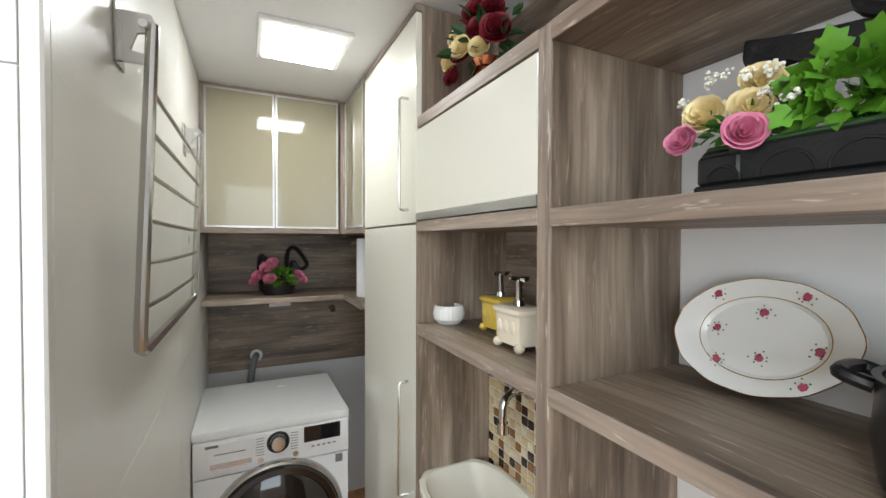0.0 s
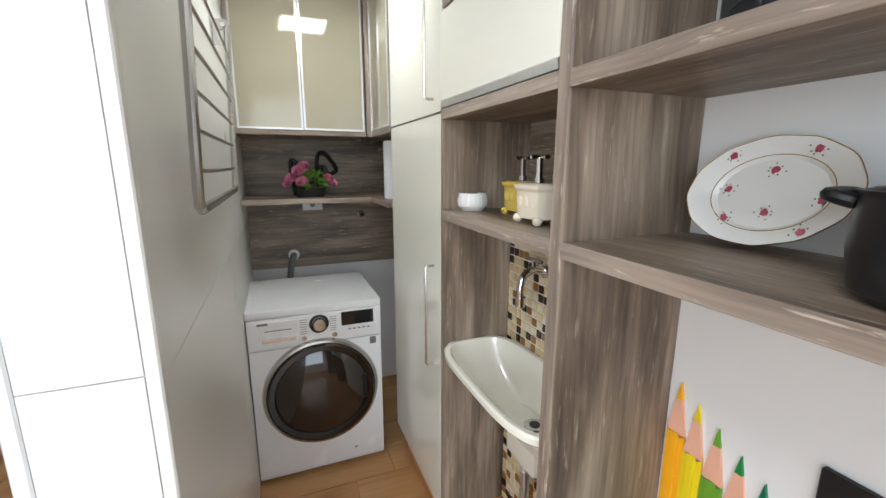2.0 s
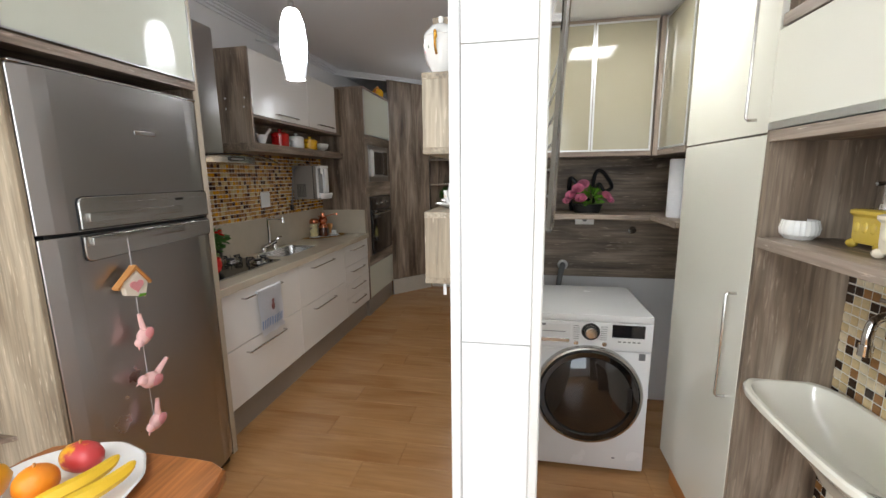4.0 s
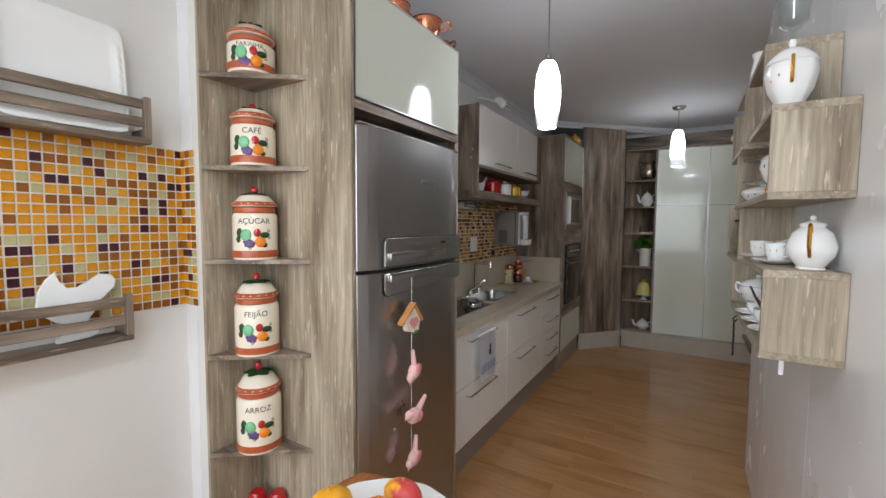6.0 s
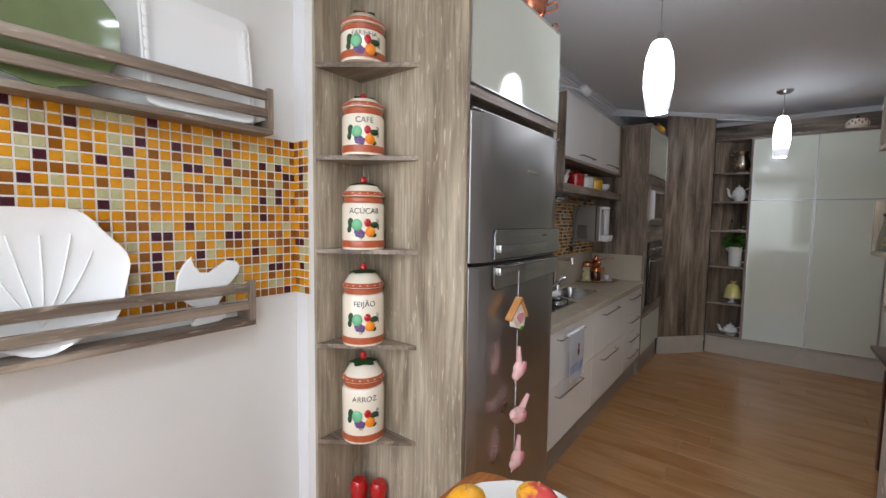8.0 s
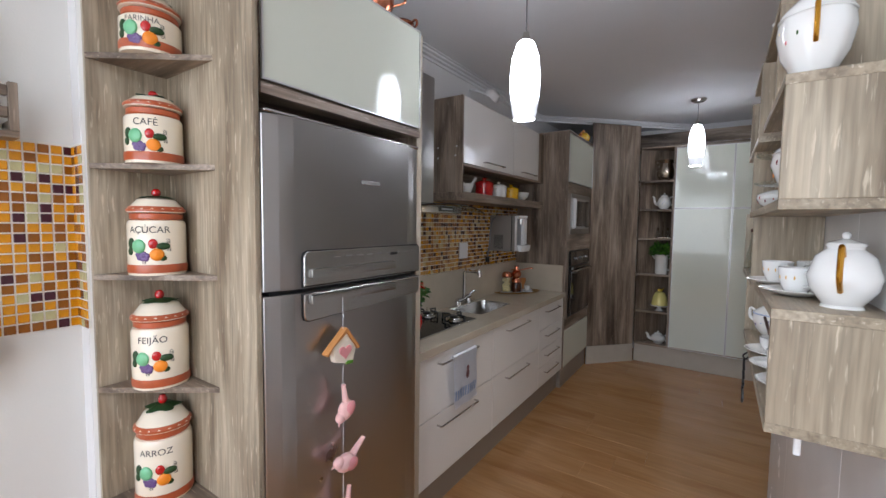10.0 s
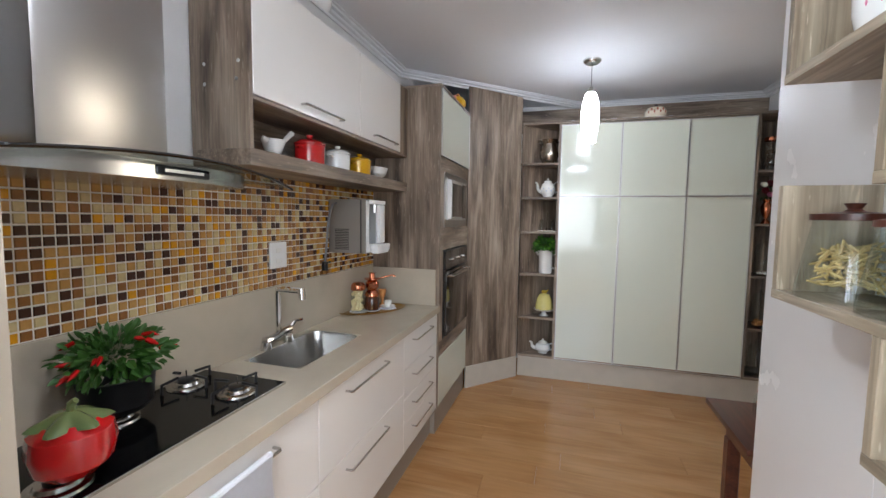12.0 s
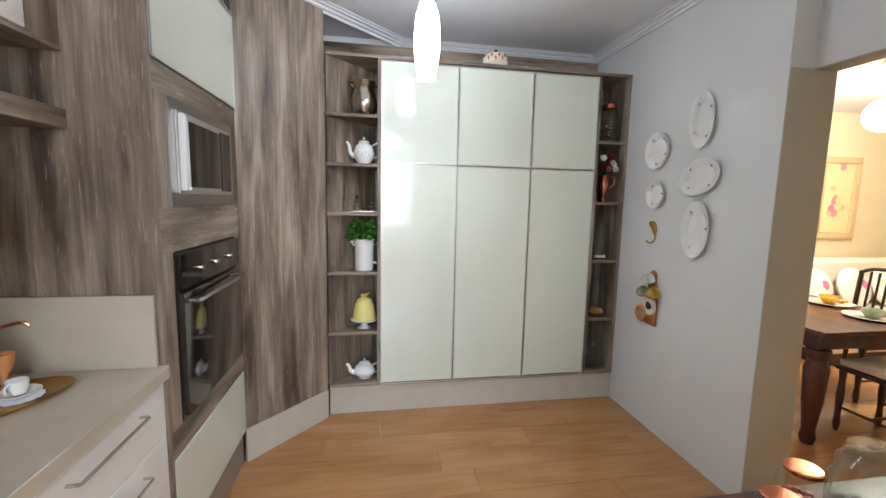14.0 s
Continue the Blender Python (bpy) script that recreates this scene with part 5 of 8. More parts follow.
part("top_ring", tube([(0.035, 0.005 + 0.034 * math.cos(a * 0.3927), 0.222 + 0.030 * math.sin(a * 0.3927)) for a in range(16)], 0.009, 8, closed=True), "iron", ci)
part("ivy", ivy_bunch((0.0, 0.035, 0.105), (0.045, 0.06, 0.05), 130, 0.028), "leaf_bright", ci)
part("ivy", ivy_bunch((0.0, -0.055, 0.10), (0.045, 0.07, 0.05), 120, 0.028), "leaf_bright", ci)
part("foliage", bunch((-0.01, 0.135, 0.085), (0.035, 0.05, 0.035), 70, 0.022, 0.6), "leaf", ci)
part("soil", bx(-0.044, -0.16, 0.058, 0.044, 0.158, 0.066, 0.003), "leaf_dark", ci, "dark moss filling")
for c, r, m in (((-0.045, 0.190, 0.082), 0.019, "pink"), ((-0.055, 0.105, 0.074), 0.021, "pink"), ((-0.025, 0.172, 0.116), 0.024, "petal_cream"), ((-0.03, 0.112, 0.108), 0.022, "petal_cream"), ((-0.01, 0.110, 0.142), 0.022, "petal_cream")):
    part("bloom", rose(c, r, (-0.85, -0.45 + (c[1] - 0.13) * 6, 0.25)), m, ci)
for c in ((-0.015, 0.172, 0.160), (-0.015, 0.155, 0.165), (-0.025, 0.120, 0.151), (-0.025, 0.094, 0.146), (-0.035, 0.071, 0.109), (-0.015, 0.208, 0.142), (-0.035, 0.095, 0.122)):
    tagged(part("sprig", specks(c, (0.007, 0.011, 0.008), 16, 0.0030), "petal_white", ci), kind="stuff")

# oval rose platter
M["rose_print"] = plain("pink_rose_print", lin(178, 78, 100), 0.2, var=0.45, scale=260, coat=0.4)
pl = thing("oval_platter", (0.748, 0.138, 1.334), "white scalloped porcelain platter with small red roses", "plate")


def oval_plate(w, h, depth=0.02, lobes=12, amp=0.007, seg=96):
    """An oval dish lying flat, its face up."""
    prof = [(0, 0.004), (0.64, 0.004), (0.70, 0.010), (0.92, depth), (1.0, depth + 0.004), (1.0, depth), (0.9, depth - 0.005), (0.66, 0.004), (0.55, -0.002), (0, -0.002)]
    return lathe(prof, seg, sx=w / 2, sy=h / 2, wave=lobes, amp=amp)


PLT = pose(0.0, 0, 0.0945, 0, -74, 0) @ pose(0, 0, 0, 0, 0, 7) @ Matrix.Scale(1.01, 4)
part("dish", turn(oval_plate(0.185, 0.262), PLT), "porcelain", pl)
part("gold_line", turn(tube([(0.0653 * math.cos(a * math.pi / 24), 0.0925 * math.sin(a * math.pi / 24), 0.0107) for a in range(48)], 0.0007, 5, closed=True), PLT), "brass", pl)
part("gold_rim", turn(tube([(0.0923 * (1 + 0.007 * math.cos(12 * a * math.pi / 48)) * math.cos(a * math.pi / 48), 0.1305 * (1 + 0.007 * math.cos(12 * a * math.pi / 48)) * math.sin(a * math.pi / 48), 0.0243) for a in range(96)], 0.0008, 5, closed=True), PLT), "brass", pl)
for a, b, h in ((0.069, 0.059, 0.019), (0.063, -0.067, 0.019), (0.040, -0.005, 0.0048), (0.012, 0.066, 0.0048), (-0.015, -0.077, 0.0048), (-0.033, 0.0, 0.0048), (-0.042, 0.060, 0.012), (-0.068, -0.063, 0.019)):
    part("rose_print", turn(ball(0.0057, (a, b, h + 0.001), (1, 1, 0.12), 14, 8, rough=0.9), PLT), "rose_print", pl)
    lf = bmesh.new()
    for k in range(7):
        an = k * 0.94 + a * 40
        ball(0.0015, (a + (0.009 + 0.003 * (k % 2)) * math.cos(an), b + (0.011 + 0.005 * (k % 2)) * math.sin(an), h + 0.0008), (1, 1, 0.12), 6, 4, lf)
    part("leaf_print", turn(lf, PLT), "leaf", pl)
pt = thing("black_pot", (0.60, -0.146, 1.334), "black iron casserole pot with loop handles", "pot")
part("body", lathe([(0, 0), (0.080, 0), (0.094, 0.012), (0.100, 0.055), (0.096, 0.112), (0.100, 0.118), (0.092, 0.118), (0.090, 0.06), (0.085, 0.02), (0, 0.012)], 40), "black", pt)
part("lid", lathe([(0, 0.127), (0.05, 0.125), (0.085, 0.121), (0.090, 0.117), (0.090, 0.113), (0, 0.113)], 40), "black", pt)
for s in (-1, 1):
    part("handle", tube(smooth([(-0.025, s * 0.094, 0.102), (-0.025, s * 0.122, 0.110), (0.025, s * 0.122, 0.110), (0.025, s * 0.094, 0.102)]), 0.008, 8), "black", pt)

PENC = [("orange_yellow", lin(244, 176, 24)), ("sun_yellow", lin(236, 212, 26)), ("lime_green", lin(112, 164, 48)), ("mid_green", lin(24, 132, 62)), ("deep_green", lin(14, 112, 80)), ("teal", lin(26, 140, 140))]
M["bare_wood"] = plain("pale_cut_wood", lin(232, 178, 150), 0.6, var=0.06, scale=30)
for k, ((nm, col), y, tip) in enumerate(zip(PENC, (0.284, 0.238, 0.190, 0.140, 0.092, 0.046), (0.991, 0.962, 0.934, 0.905, 0.88, 0.862))):
    M[nm] = plain("pencil_" + nm, col, 0.4, var=0.04)
    pc = thing("wall_pencil", (WX, y, 0.42), "giant %s pencil wall decoration" % nm.replace("_", " "), "wall decoration", "giant wall pencils")
    h = tip - 0.42
    for i, (a, b, dz) in enumerate(((-0.023, -0.009, 0.004), (-0.009, 0.009, 0.009), (0.009, 0.023, 0.004))):
        part("barrel_face", bx(-dz - 0.003, a, 0, -0.0005, b, h - 0.125, 0.001), nm, pc)
    part("cut_wood", prism([(-0.023, h - 0.125), (-0.008, h - 0.135), (0.008, h - 0.135), (0.023, h - 0.125), (0.008, h - 0.04), (-0.008, h - 0.04)], -0.007, -0.0005, axis="x"), "bare_wood", pc)
    part("tip", prism([(-0.008, h - 0.0405), (0.008, h - 0.0405), (0.0, h)], -0.007, -0.0005, axis="x"), nm, pc)
bb = thing("chalkboard", (WX, -0.30, 0.45), "plain black chalkboard on the white wall", "chalkboard")
part("board", bx(-0.014, -0.30, 0, -0.0005, 0.315, 0.53, 0.002), "black", bb)

# ---- dining nook beside the fridge ----


def wrap_words(text, size, mat, parent, r, z, heading):
    """Letters bent round an upright cylinder of radius r, facing the heading (degrees)."""
    ob = words(text, size, mat, parent, Matrix.Identity(4), 0.0)
    h = radians(heading)
    for v in ob.data.vertices:
        a = h + v.co.x / r
        v.co = Vector((r * math.cos(a), r * math.sin(a), z + v.co.y))
    return ob


def canister(word, z, h, r):
    """A painted ceramic kitchen jar with a fruit relief and a lettered name."""
    c = thing("canister", (-2.192, 0.462, z), "white ceramic jar painted with fruit, lettered " + word.lower(), "canister", "painted kitchen jars")
    b = h * (0.63 if h > 0.22 else 0.54)
    part("body", lathe([(0, 0), (r * 0.98, 0), (r, 0.006), (r, b * 0.93), (r * 0.94, b * 0.985), (r * 0.86, b), (0, b)], 36), "lid_cream", c)
    part("base_band", lathe([(r + 0.0012, 0.008), (r + 0.002, 0.016), (r + 0.002, 0.027), (r + 0.0012, 0.034)], 36, wave=18, amp=0.006), "terracotta", c, "rust-red braided band")
    part("neck_band", lathe([(r * 0.86, b), (r * 0.91, b + 0.004), (r * 0.91, b + 0.018), (r * 0.86, b + 0.021)], 36, wave=18, amp=0.008), "terracotta", c, "rust-red braided band")
    ld = part("lid", lathe([(r * 0.86, b + 0.022), (r * 0.99, b + 0.024), (r * 1.0, b + 0.034), (r * 0.9, b + 0.042), (r * 0.66, b + 0.052 + (h * 0.9 - b - 0.052) * 0.55), (r * 0.3, h * 0.895), (0, h * 0.905)], 36), "lid_cream", c)
    part("lid_band", lathe([(r * 1.003, b + 0.026), (r * 1.012, b + 0.033), (r * 0.91, b + 0.0425)], 36, wave=18, amp=0.006), "terracotta", ld)
    part("leaf_cap", lathe([(0, h * 0.912), (r * 0.32, h * 0.905), (r * 0.58, b + 0.056 + (h * 0.9 - b - 0.052) * 0.68)], 25, wave=5, amp=0.22), "leaf_dark", ld)
    part("knob", lathe([(0.007, h * 0.90), (0.0135, h * 0.93), (0.0135, h * 0.96), (0.008, h * 0.99), (0, h)], 14), "red", ld, "red strawberry knob")
    hd = -38

    def on(da, zz, dr=0.0):
        a = radians(hd + da)
        return ((r + dr) * math.cos(a), (r + dr) * math.sin(a), zz)
    zc = b * 0.46

    def fruit(name, da, dz, rad, mat, sc=(1, 1, 1)):
        bm = ball(rad, (0, 0, 0), (0.45, sc[1], sc[2]), 12, 8)
        p = on(da, zc + dz)
        return part(name, turn(bm, Matrix.Translation(p) @ Matrix.Rotation(radians(hd + da), 4, "Z")), mat, c)
    k = r / 0.075
    fruit("pear", -20, 0.012, 0.019 * k, "pear", (1, 1, 1.1))
    fruit("strawberry", 8, 0.020, 0.012 * k, "red", (1, 1, 1.2))
    fruit("orange_fruit", 15, -0.014, 0.018 * k, "orange")
    for da, dz in ((-16, -0.018), (-10, -0.012), (-4, -0.018), (-13, -0.026), (-6, -0.027), (-22, -0.014), (-19, -0.024)):
        fruit("grape", da, dz, 0.008 * k, "purple")
    fruit("leaf", 27, 0.012, 0.015 * k, "leaf_dark", (1, 1.2, 0.7))
    fruit("leaf", 26, -0.026, 0.009 * k, "leaf_dark", (1, 1.1, 0.9))
    fruit("leaf", -38, 0.020, 0.014 * k, "leaf_dark", (1, 0.8, 1.2))
    fruit("leaf", -42, -0.004, 0.011 * k, "leaf_dark", (1, 0.8, 1.1))
    for da, dz in ((37, 0.022), (38, -0.004), (-10, -0.042)):
        part("tendril", tube([on(da + 3.4 * math.cos(q * 0.8), zc + dz + 0.0045 * math.sin(q * 0.8) + q * 0.0008, 0.0006) for q in range(14)], 0.0008, 5), "dark_line", c)
    wrap_words(word, 0.029 if len(word) < 7 else 0.023, "dark_line", c, r + 0.0009, b * 0.82, hd)
    return c


M["pear"] = plain("mint_pear_glaze", lin(120, 190, 140), 0.3, var=0.2, scale=30, coat=0.3)
for word, z, h, r in (("FARINHA", 2.075, 0.204, 0.084), ("CAF\u00c9", 1.739, 0.238, 0.080), ("A\u00c7\u00daCAR", 1.388, 0.278, 0.081), ("FEIJ\u00c3O", 1.021, 0.312, 0.081), ("ARROZ", 0.639, 0.340, 0.083)):
    canister(word, z, h, r)
for x, y in ((-2.235, 0.475), (-2.16, 0.515)):
    j = thing("red_jar", (x, y, 0.278), "red lidded jar on the lowest corner shelf", "jar", "red jars")
    part("body", lathe([(0, 0), (0.03, 0), (0.034, 0.02), (0.034, 0.10), (0, 0.10)], 20), "red", j)
    part("lid", lathe([(0.036, 0.10), (0.036, 0.125), (0.026, 0.145), (0, 0.15)], 20), "red", j)


def plate_rack(z, y0, y1):
    r = thing("plate_rack", (-2.43, y0, z), "grey wooden wall plate rack with two front rails", "plate rack", "plate racks")
    L = y1 - y0
    part("base_board", bx(0.001, 0, 0, 0.095, L, 0.018, 0.001), "wood_y", r)
    for a in (0.055, 0.115):
        part("rail", bx(0.078, 0.0, a, 0.095, L - 0.021, a + 0.03, 0.002), "wood_y", r)
    for y in (0.0, L - 0.02):
        part("end_post", bx(0.076, y, 0.0185, 0.098, y + 0.02, 0.155, 0.001), "wood_z", r)
        part("end_arm", bx(0.001, y, 0.0185, 0.0755, y + 0.02, 0.05, 0.001), "wood_x", r)
    return r


plate_rack(1.792, -0.95, 0.178)
plate_rack(1.133, -0.95, 0.102)
TLT = pose(0, 0, 0, 0, 80, 0)
gpl = thing("green_plate", (-2.397, -0.405, 1.812), "olive green glazed leaf-edged plate in the rack", "plate")
part("dish", turn(lathe([(0, 0.004), (0.10, 0.005), (0.15, 0.02), (0.165, 0.026), (0.165, 0.022), (0.15, 0.013), (0.10, -0.002), (0, -0.003)], 48, wave=10, amp=0.02), pose(0, 0, 0.165, 0, 84, 0)), "green_glaze", gpl)
tr = thing("square_tray", (-2.395, -0.035, 1.812), "white embossed rectangular porcelain tray in the rack", "tray")
part("dish", turn(loft([rr(0.13, 0.12, 0.0, 48, 12), rr(0.14, 0.13, 0.004, 48, 12), rr(0.172, 0.158, 0.016, 48, 12), rr(0.175, 0.161, 0.02, 48, 12), rr(0.170, 0.156, 0.021, 48, 12), rr(0.138, 0.128, 0.010, 48, 12), rr(0.128, 0.118, 0.008, 48, 12)]), pose(0, 0, 0.178, 0, 84, 0)), "porcelain", tr)
for s in (-1, 1):
    for k in range(9):
        part("relief", turn(ball(0.012, (-0.13 + k * 0.032, s * 0.145, 0.019), (1.45, 0.7, 0.22), 10, 5), pose(0, 0, 0.178, 0, 84, 0)), "porcelain", tr)
lpn = thing("leaf_plate", (-2.397, -0.43, 1.153), "large white leaf-shaped porcelain plate in the rack", "plate")
part("dish", turn(lathe([(0, 0.004), (0.11, 0.006), (0.17, 0.022), (0.185, 0.03), (0.185, 0.026), (0.17, 0.016), (0.11, 0.0), (0, -0.002)], 60, wave=7, amp=0.035), pose(0, 0, 0.188, 0, 84, 0)), "porcelain", lpn)
vn = bmesh.new()
for k in range(5):
    tube(smooth([(0.12, 0.0, 0.010), (0.03, -0.05 + k * 0.03, 0.008), (-0.11, -0.11 + k * 0.06, 0.012)]), 0.0022, 6, vn)
part("vein_relief", turn(vn, pose(0, 0, 0.188, 0, 84, 0)), "porcelain", lpn)
hn = thing("hen_dish", (-2.385, -0.040, 1.153), "white hen-shaped porcelain dish in the rack", "dish")
HEN = [(-0.085, 0.115), (-0.075, 0.165), (-0.055, 0.20), (-0.028, 0.225), (-0.03, 0.19), (-0.012, 0.165), (0.02, 0.163), (0.045, 0.185), (0.075, 0.205), (0.11, 0.20), (0.122, 0.18), (0.115, 0.155), (0.09, 0.135), (0.06, 0.115), (0.055, 0.08), (0.03, 0.06), (0.05, 0.03), (0.07, 0.018), (0.04, 0.004), (-0.045, 0.0), (-0.05, 0.012), (-0.005, 0.05), (-0.04, 0.065), (-0.07, 0.09)]
part("dish", turn(prism(HEN, 0.0, 0.014, axis="x", bev=0.004), pose(0, 0, 0, 0, -8, 0)), "porcelain", hn)

tb = thing("wooden_table", (-1.31, 0.08, 0), "honey-coloured solid wood table with rounded corners", "table")
part("tabletop", loft([rr(0.30, 0.33, 0.715, 48, 9), rr(0.31, 0.34, 0.722, 48, 9), rr(0.31, 0.34, 0.748, 48, 9), rr(0.305, 0.335, 0.755, 48, 9)]), "butcher", tb)
part("apron", bx(-0.25, -0.28, 0.63, 0.25, 0.28, 0.714, 0.003), "butcher", tb)
for sx in (-1, 1):
    for sy in (-1, 1):
        part("leg", bx(sx * 0.23 - 0.03, sy * 0.26 - 0.03, 0, sx * 0.23 + 0.03, sy * 0.26 + 0.03, 0.628, 0.005), "butcher", tb)
fp = thing("fruit_plate", (-1.365, 0.205, 0.755), "white plate on the wooden table", "plate")
part("dish", lathe([(0, 0), (0.09, 0), (0.15, 0.01), (0.20, 0.026), (0.205, 0.028), (0.20, 0.031), (0.145, 0.016), (0, 0.008)], 56, wave=12, amp=0.010), "porcelain", fp)


def blushing(name, sunny, cheek):
    """A fruit skin that ripens from one colour to another across its width."""
    m, n, l, b = base_mat(name)
    tc, sp, nz, ad = n.new("ShaderNodeTexCoord"), n.new("ShaderNodeSeparateXYZ"), n.new("ShaderNodeTexNoise"), n.new("ShaderNodeMath")
    l.new(tc.outputs["Generated"], sp.inputs[0])
    nz.inputs["Scale"].default_value = 5
    l.new(tc.outputs["Generated"], nz.inputs["Vector"])
    l.new(sp.outputs["X"], ad.inputs[0])
    l.new(nz.outputs["Fac"], ad.inputs[1])
    r = n.new("ShaderNodeValToRGB")
    r.color_ramp.elements[0].position, r.color_ramp.elements[0].color = 0.72, sunny
    r.color_ramp.elements[1].position, r.color_ramp.elements[1].color = 1.05, cheek
    l.new(ad.outputs[0], r.inputs[0])
    l.new(r.outputs[0], b.inputs["Base Color"])
    b.inputs["Roughness"].default_value = 0.35
    return m


M["mango_blush"] = blushing("blushing_mango_skin", lin(240, 176, 34), lin(200, 66, 66))


def fruit_thing(name, label, x, y, z, bm, mat):
    t = thing(name, (x, y, z), label, "fruit", "fruit on the plate")
    part("flesh", bm, mat, t)
    part("stalk", tube([(0, 0, 0.0), (0.002, 0.002, 0.012)], 0.003, 6), "tan", t).location = (0, 0, max(v.co.z for v in t.children[0].data.vertices) - 0.004)
    return t


fruit_thing("mango", "ripe yellow mango on the plate", -1.485, 0.155, 0.772, ball(0.052, (0, 0, 0.05), (0.9, 1.35, 0.95), 16, 12, rough=0.05), "mango_yellow")
fruit_thing("orange", "orange on the plate", -1.367, 0.20, 0.785, ball(0.044, (0, 0, 0.038), (1, 1, 0.95), 16, 12), "orange")
fruit_thing("mango", "yellow mango with a red cheek on the plate", -1.368, 0.305, 0.775, ball(0.045, (0, 0, 0.04), (1.25, 0.9, 0.85), 16, 12, rough=0.05), "mango_blush")
fruit_thing("apple", "red and yellow apple on the plate", -1.53, 0.05, 0.775, ball(0.044, (0, 0, 0.042), (1, 1, 0.9), 16, 12), "mango")
fruit_thing("mango", "red mango lying on the plate", -1.40, 0.095, 0.775, ball(0.045, (0, 0, 0.04), (1.4, 0.85, 0.8), 16, 12, rough=0.05), "mango")
for k in range(2):
    bn = thing("banana", (-1.268 + 0.062 * k, 0.225 - 0.012 * k, 0.792), "ripe speckled banana on the plate", "fruit", "bananas")
    part("peel", tube(smooth([(-0.055, -0.085, 0.012), (-0.03, -0.05, 0.02), (0.0, 0.0, 0.026), (0.012, 0.05, 0.03), (0.01, 0.085, 0.035)], 5), [0.006, 0.010, 0.0145, 0.017, 0.018, 0.019, 0.019, 0.019, 0.019, 0.0188, 0.0185, 0.018, 0.0175, 0.017, 0.0165, 0.0155, 0.0145, 0.013, 0.011, 0.008, 0.005], 6), "banana", bn)

M["bird_felt"] = plain("pale_pink_felt", lin(234, 186, 180), 0.9, var=0.12, scale=30, bump=0.3, bscale=200)
mb = thing("bird_mobile", (-1.712, 0.815, 0.50), "felt birdhouse and birds mobile hung on the fridge handle", "mobile")
part("string", tube([(0.012, 0, 0.81), (0.012, 0, 0.69)], 0.0012, 5), "cloth", mb)
part("string", tube([(0.012, 0, 0.58), (0.012, 0, 0.03)], 0.001, 5), "cloth", mb)
hs2 = part("birdhouse", prism([(-0.045, 0.60), (0.035, 0.575), (0.052, 0.63), (0.005, 0.692), (-0.055, 0.655)], 0.001, 0.022, axis="x", bev=0.003), "felt_white", mb)
part("roof", prism([(0.005, 0.708), (0.064, 0.632), (0.058, 0.624), (0.005, 0.692), (-0.055, 0.652), (-0.075, 0.628), (-0.08, 0.636)], 0.0, 0.028, axis="x"), "tan", hs2, "tan board roof")
HRT = [(0.022 * (math.sin(q * 0.2618) ** 3) * 1.25, 0.628 + 0.0016 * (13 * math.cos(q * 0.2618) - 5 * math.cos(2 * q * 0.2618) - 2 * math.cos(3 * q * 0.2618) - math.cos(4 * q * 0.2618))) for q in range(24)]
part("heart", prism(HRT, 0.0225, 0.027, axis="x"), "cloth_pink", hs2, "pink felt heart")
part("leaf_patch", prism([(0.0, 0.583), (0.03, 0.58), (0.034, 0.590), (0.008, 0.594)], 0.0225, 0.026, axis="x"), "leaf_bright", hs2)
for zc, s, ang2 in ((0.425, 0.9, 78), (0.24, 1.0, 15), (0.06, 0.9, 62)):
    bdm = bmesh.new()
    ball(0.033, (0, 0, 0), (0.75, 1.2, 0.95), 14, 10, bdm)
    ball(0.022, (0, -0.030, 0.012), (0.8, 1, 0.95), 12, 8, bdm)
    tube([(0, 0.02, 0.006), (0, 0.05, 0.03), (0, 0.085, 0.055)], [0.016, 0.012, 0.009], 8, bdm, flat=0.8)
    tube([(0, -0.048, 0.010), (0, -0.064, 0.004)], [0.005, 0.001], 6, bdm)
    part("bird", turn(bdm, Matrix.Translation((0.024, 0, zc)) @ Matrix.Rotation(radians(ang2 - 15), 4, "X") @ Matrix.Scale(s, 4)), "bird_felt", mb, "small stuffed felt bird")
    part("wing", turn(ball(0.026, (0.018, 0.012, -0.004), (0.35, 1.1, 0.85), 10, 8), Matrix.Translation((0.024, 0, zc)) @ Matrix.Rotation(radians(ang2 - 15), 4, "X") @ Matrix.Scale(s, 4)), "cloth_pink", mb)
    part("bead", ball(0.007, (0.012, 0, zc + 0.082), u=10, v=8), "glass", mb)
for x, y, r, rz in ((-1.835, 1.12, 0.07, 30), (-1.90, 1.34, 0.06, 0), (-1.86, 0.92, 0.06, 80)):
    cp = thing("copper_pan", (x, y, 2.393), "polished copper pan on top of the fridge cabinet", "pan", "copper pans", rz=rz)
    part("bowl", lathe([(0, 0), (r * 0.7, 0), (r * 0.95, r * 0.4), (r, r * 1.0), (r * 1.06, r * 1.05), (r * 0.96, r * 1.02), (r * 0.88, r * 0.4), (0, 0.006)], 32), "copper", cp)
    part("handle", tube(smooth([(r * 0.97, 0, r * 0.85), (r * 1.5, 0, r * 1.0), (r * 1.6, 0, r * 0.6), (r * 0.95, 0, r * 0.4)]), 0.005, 8), "copper", cp)

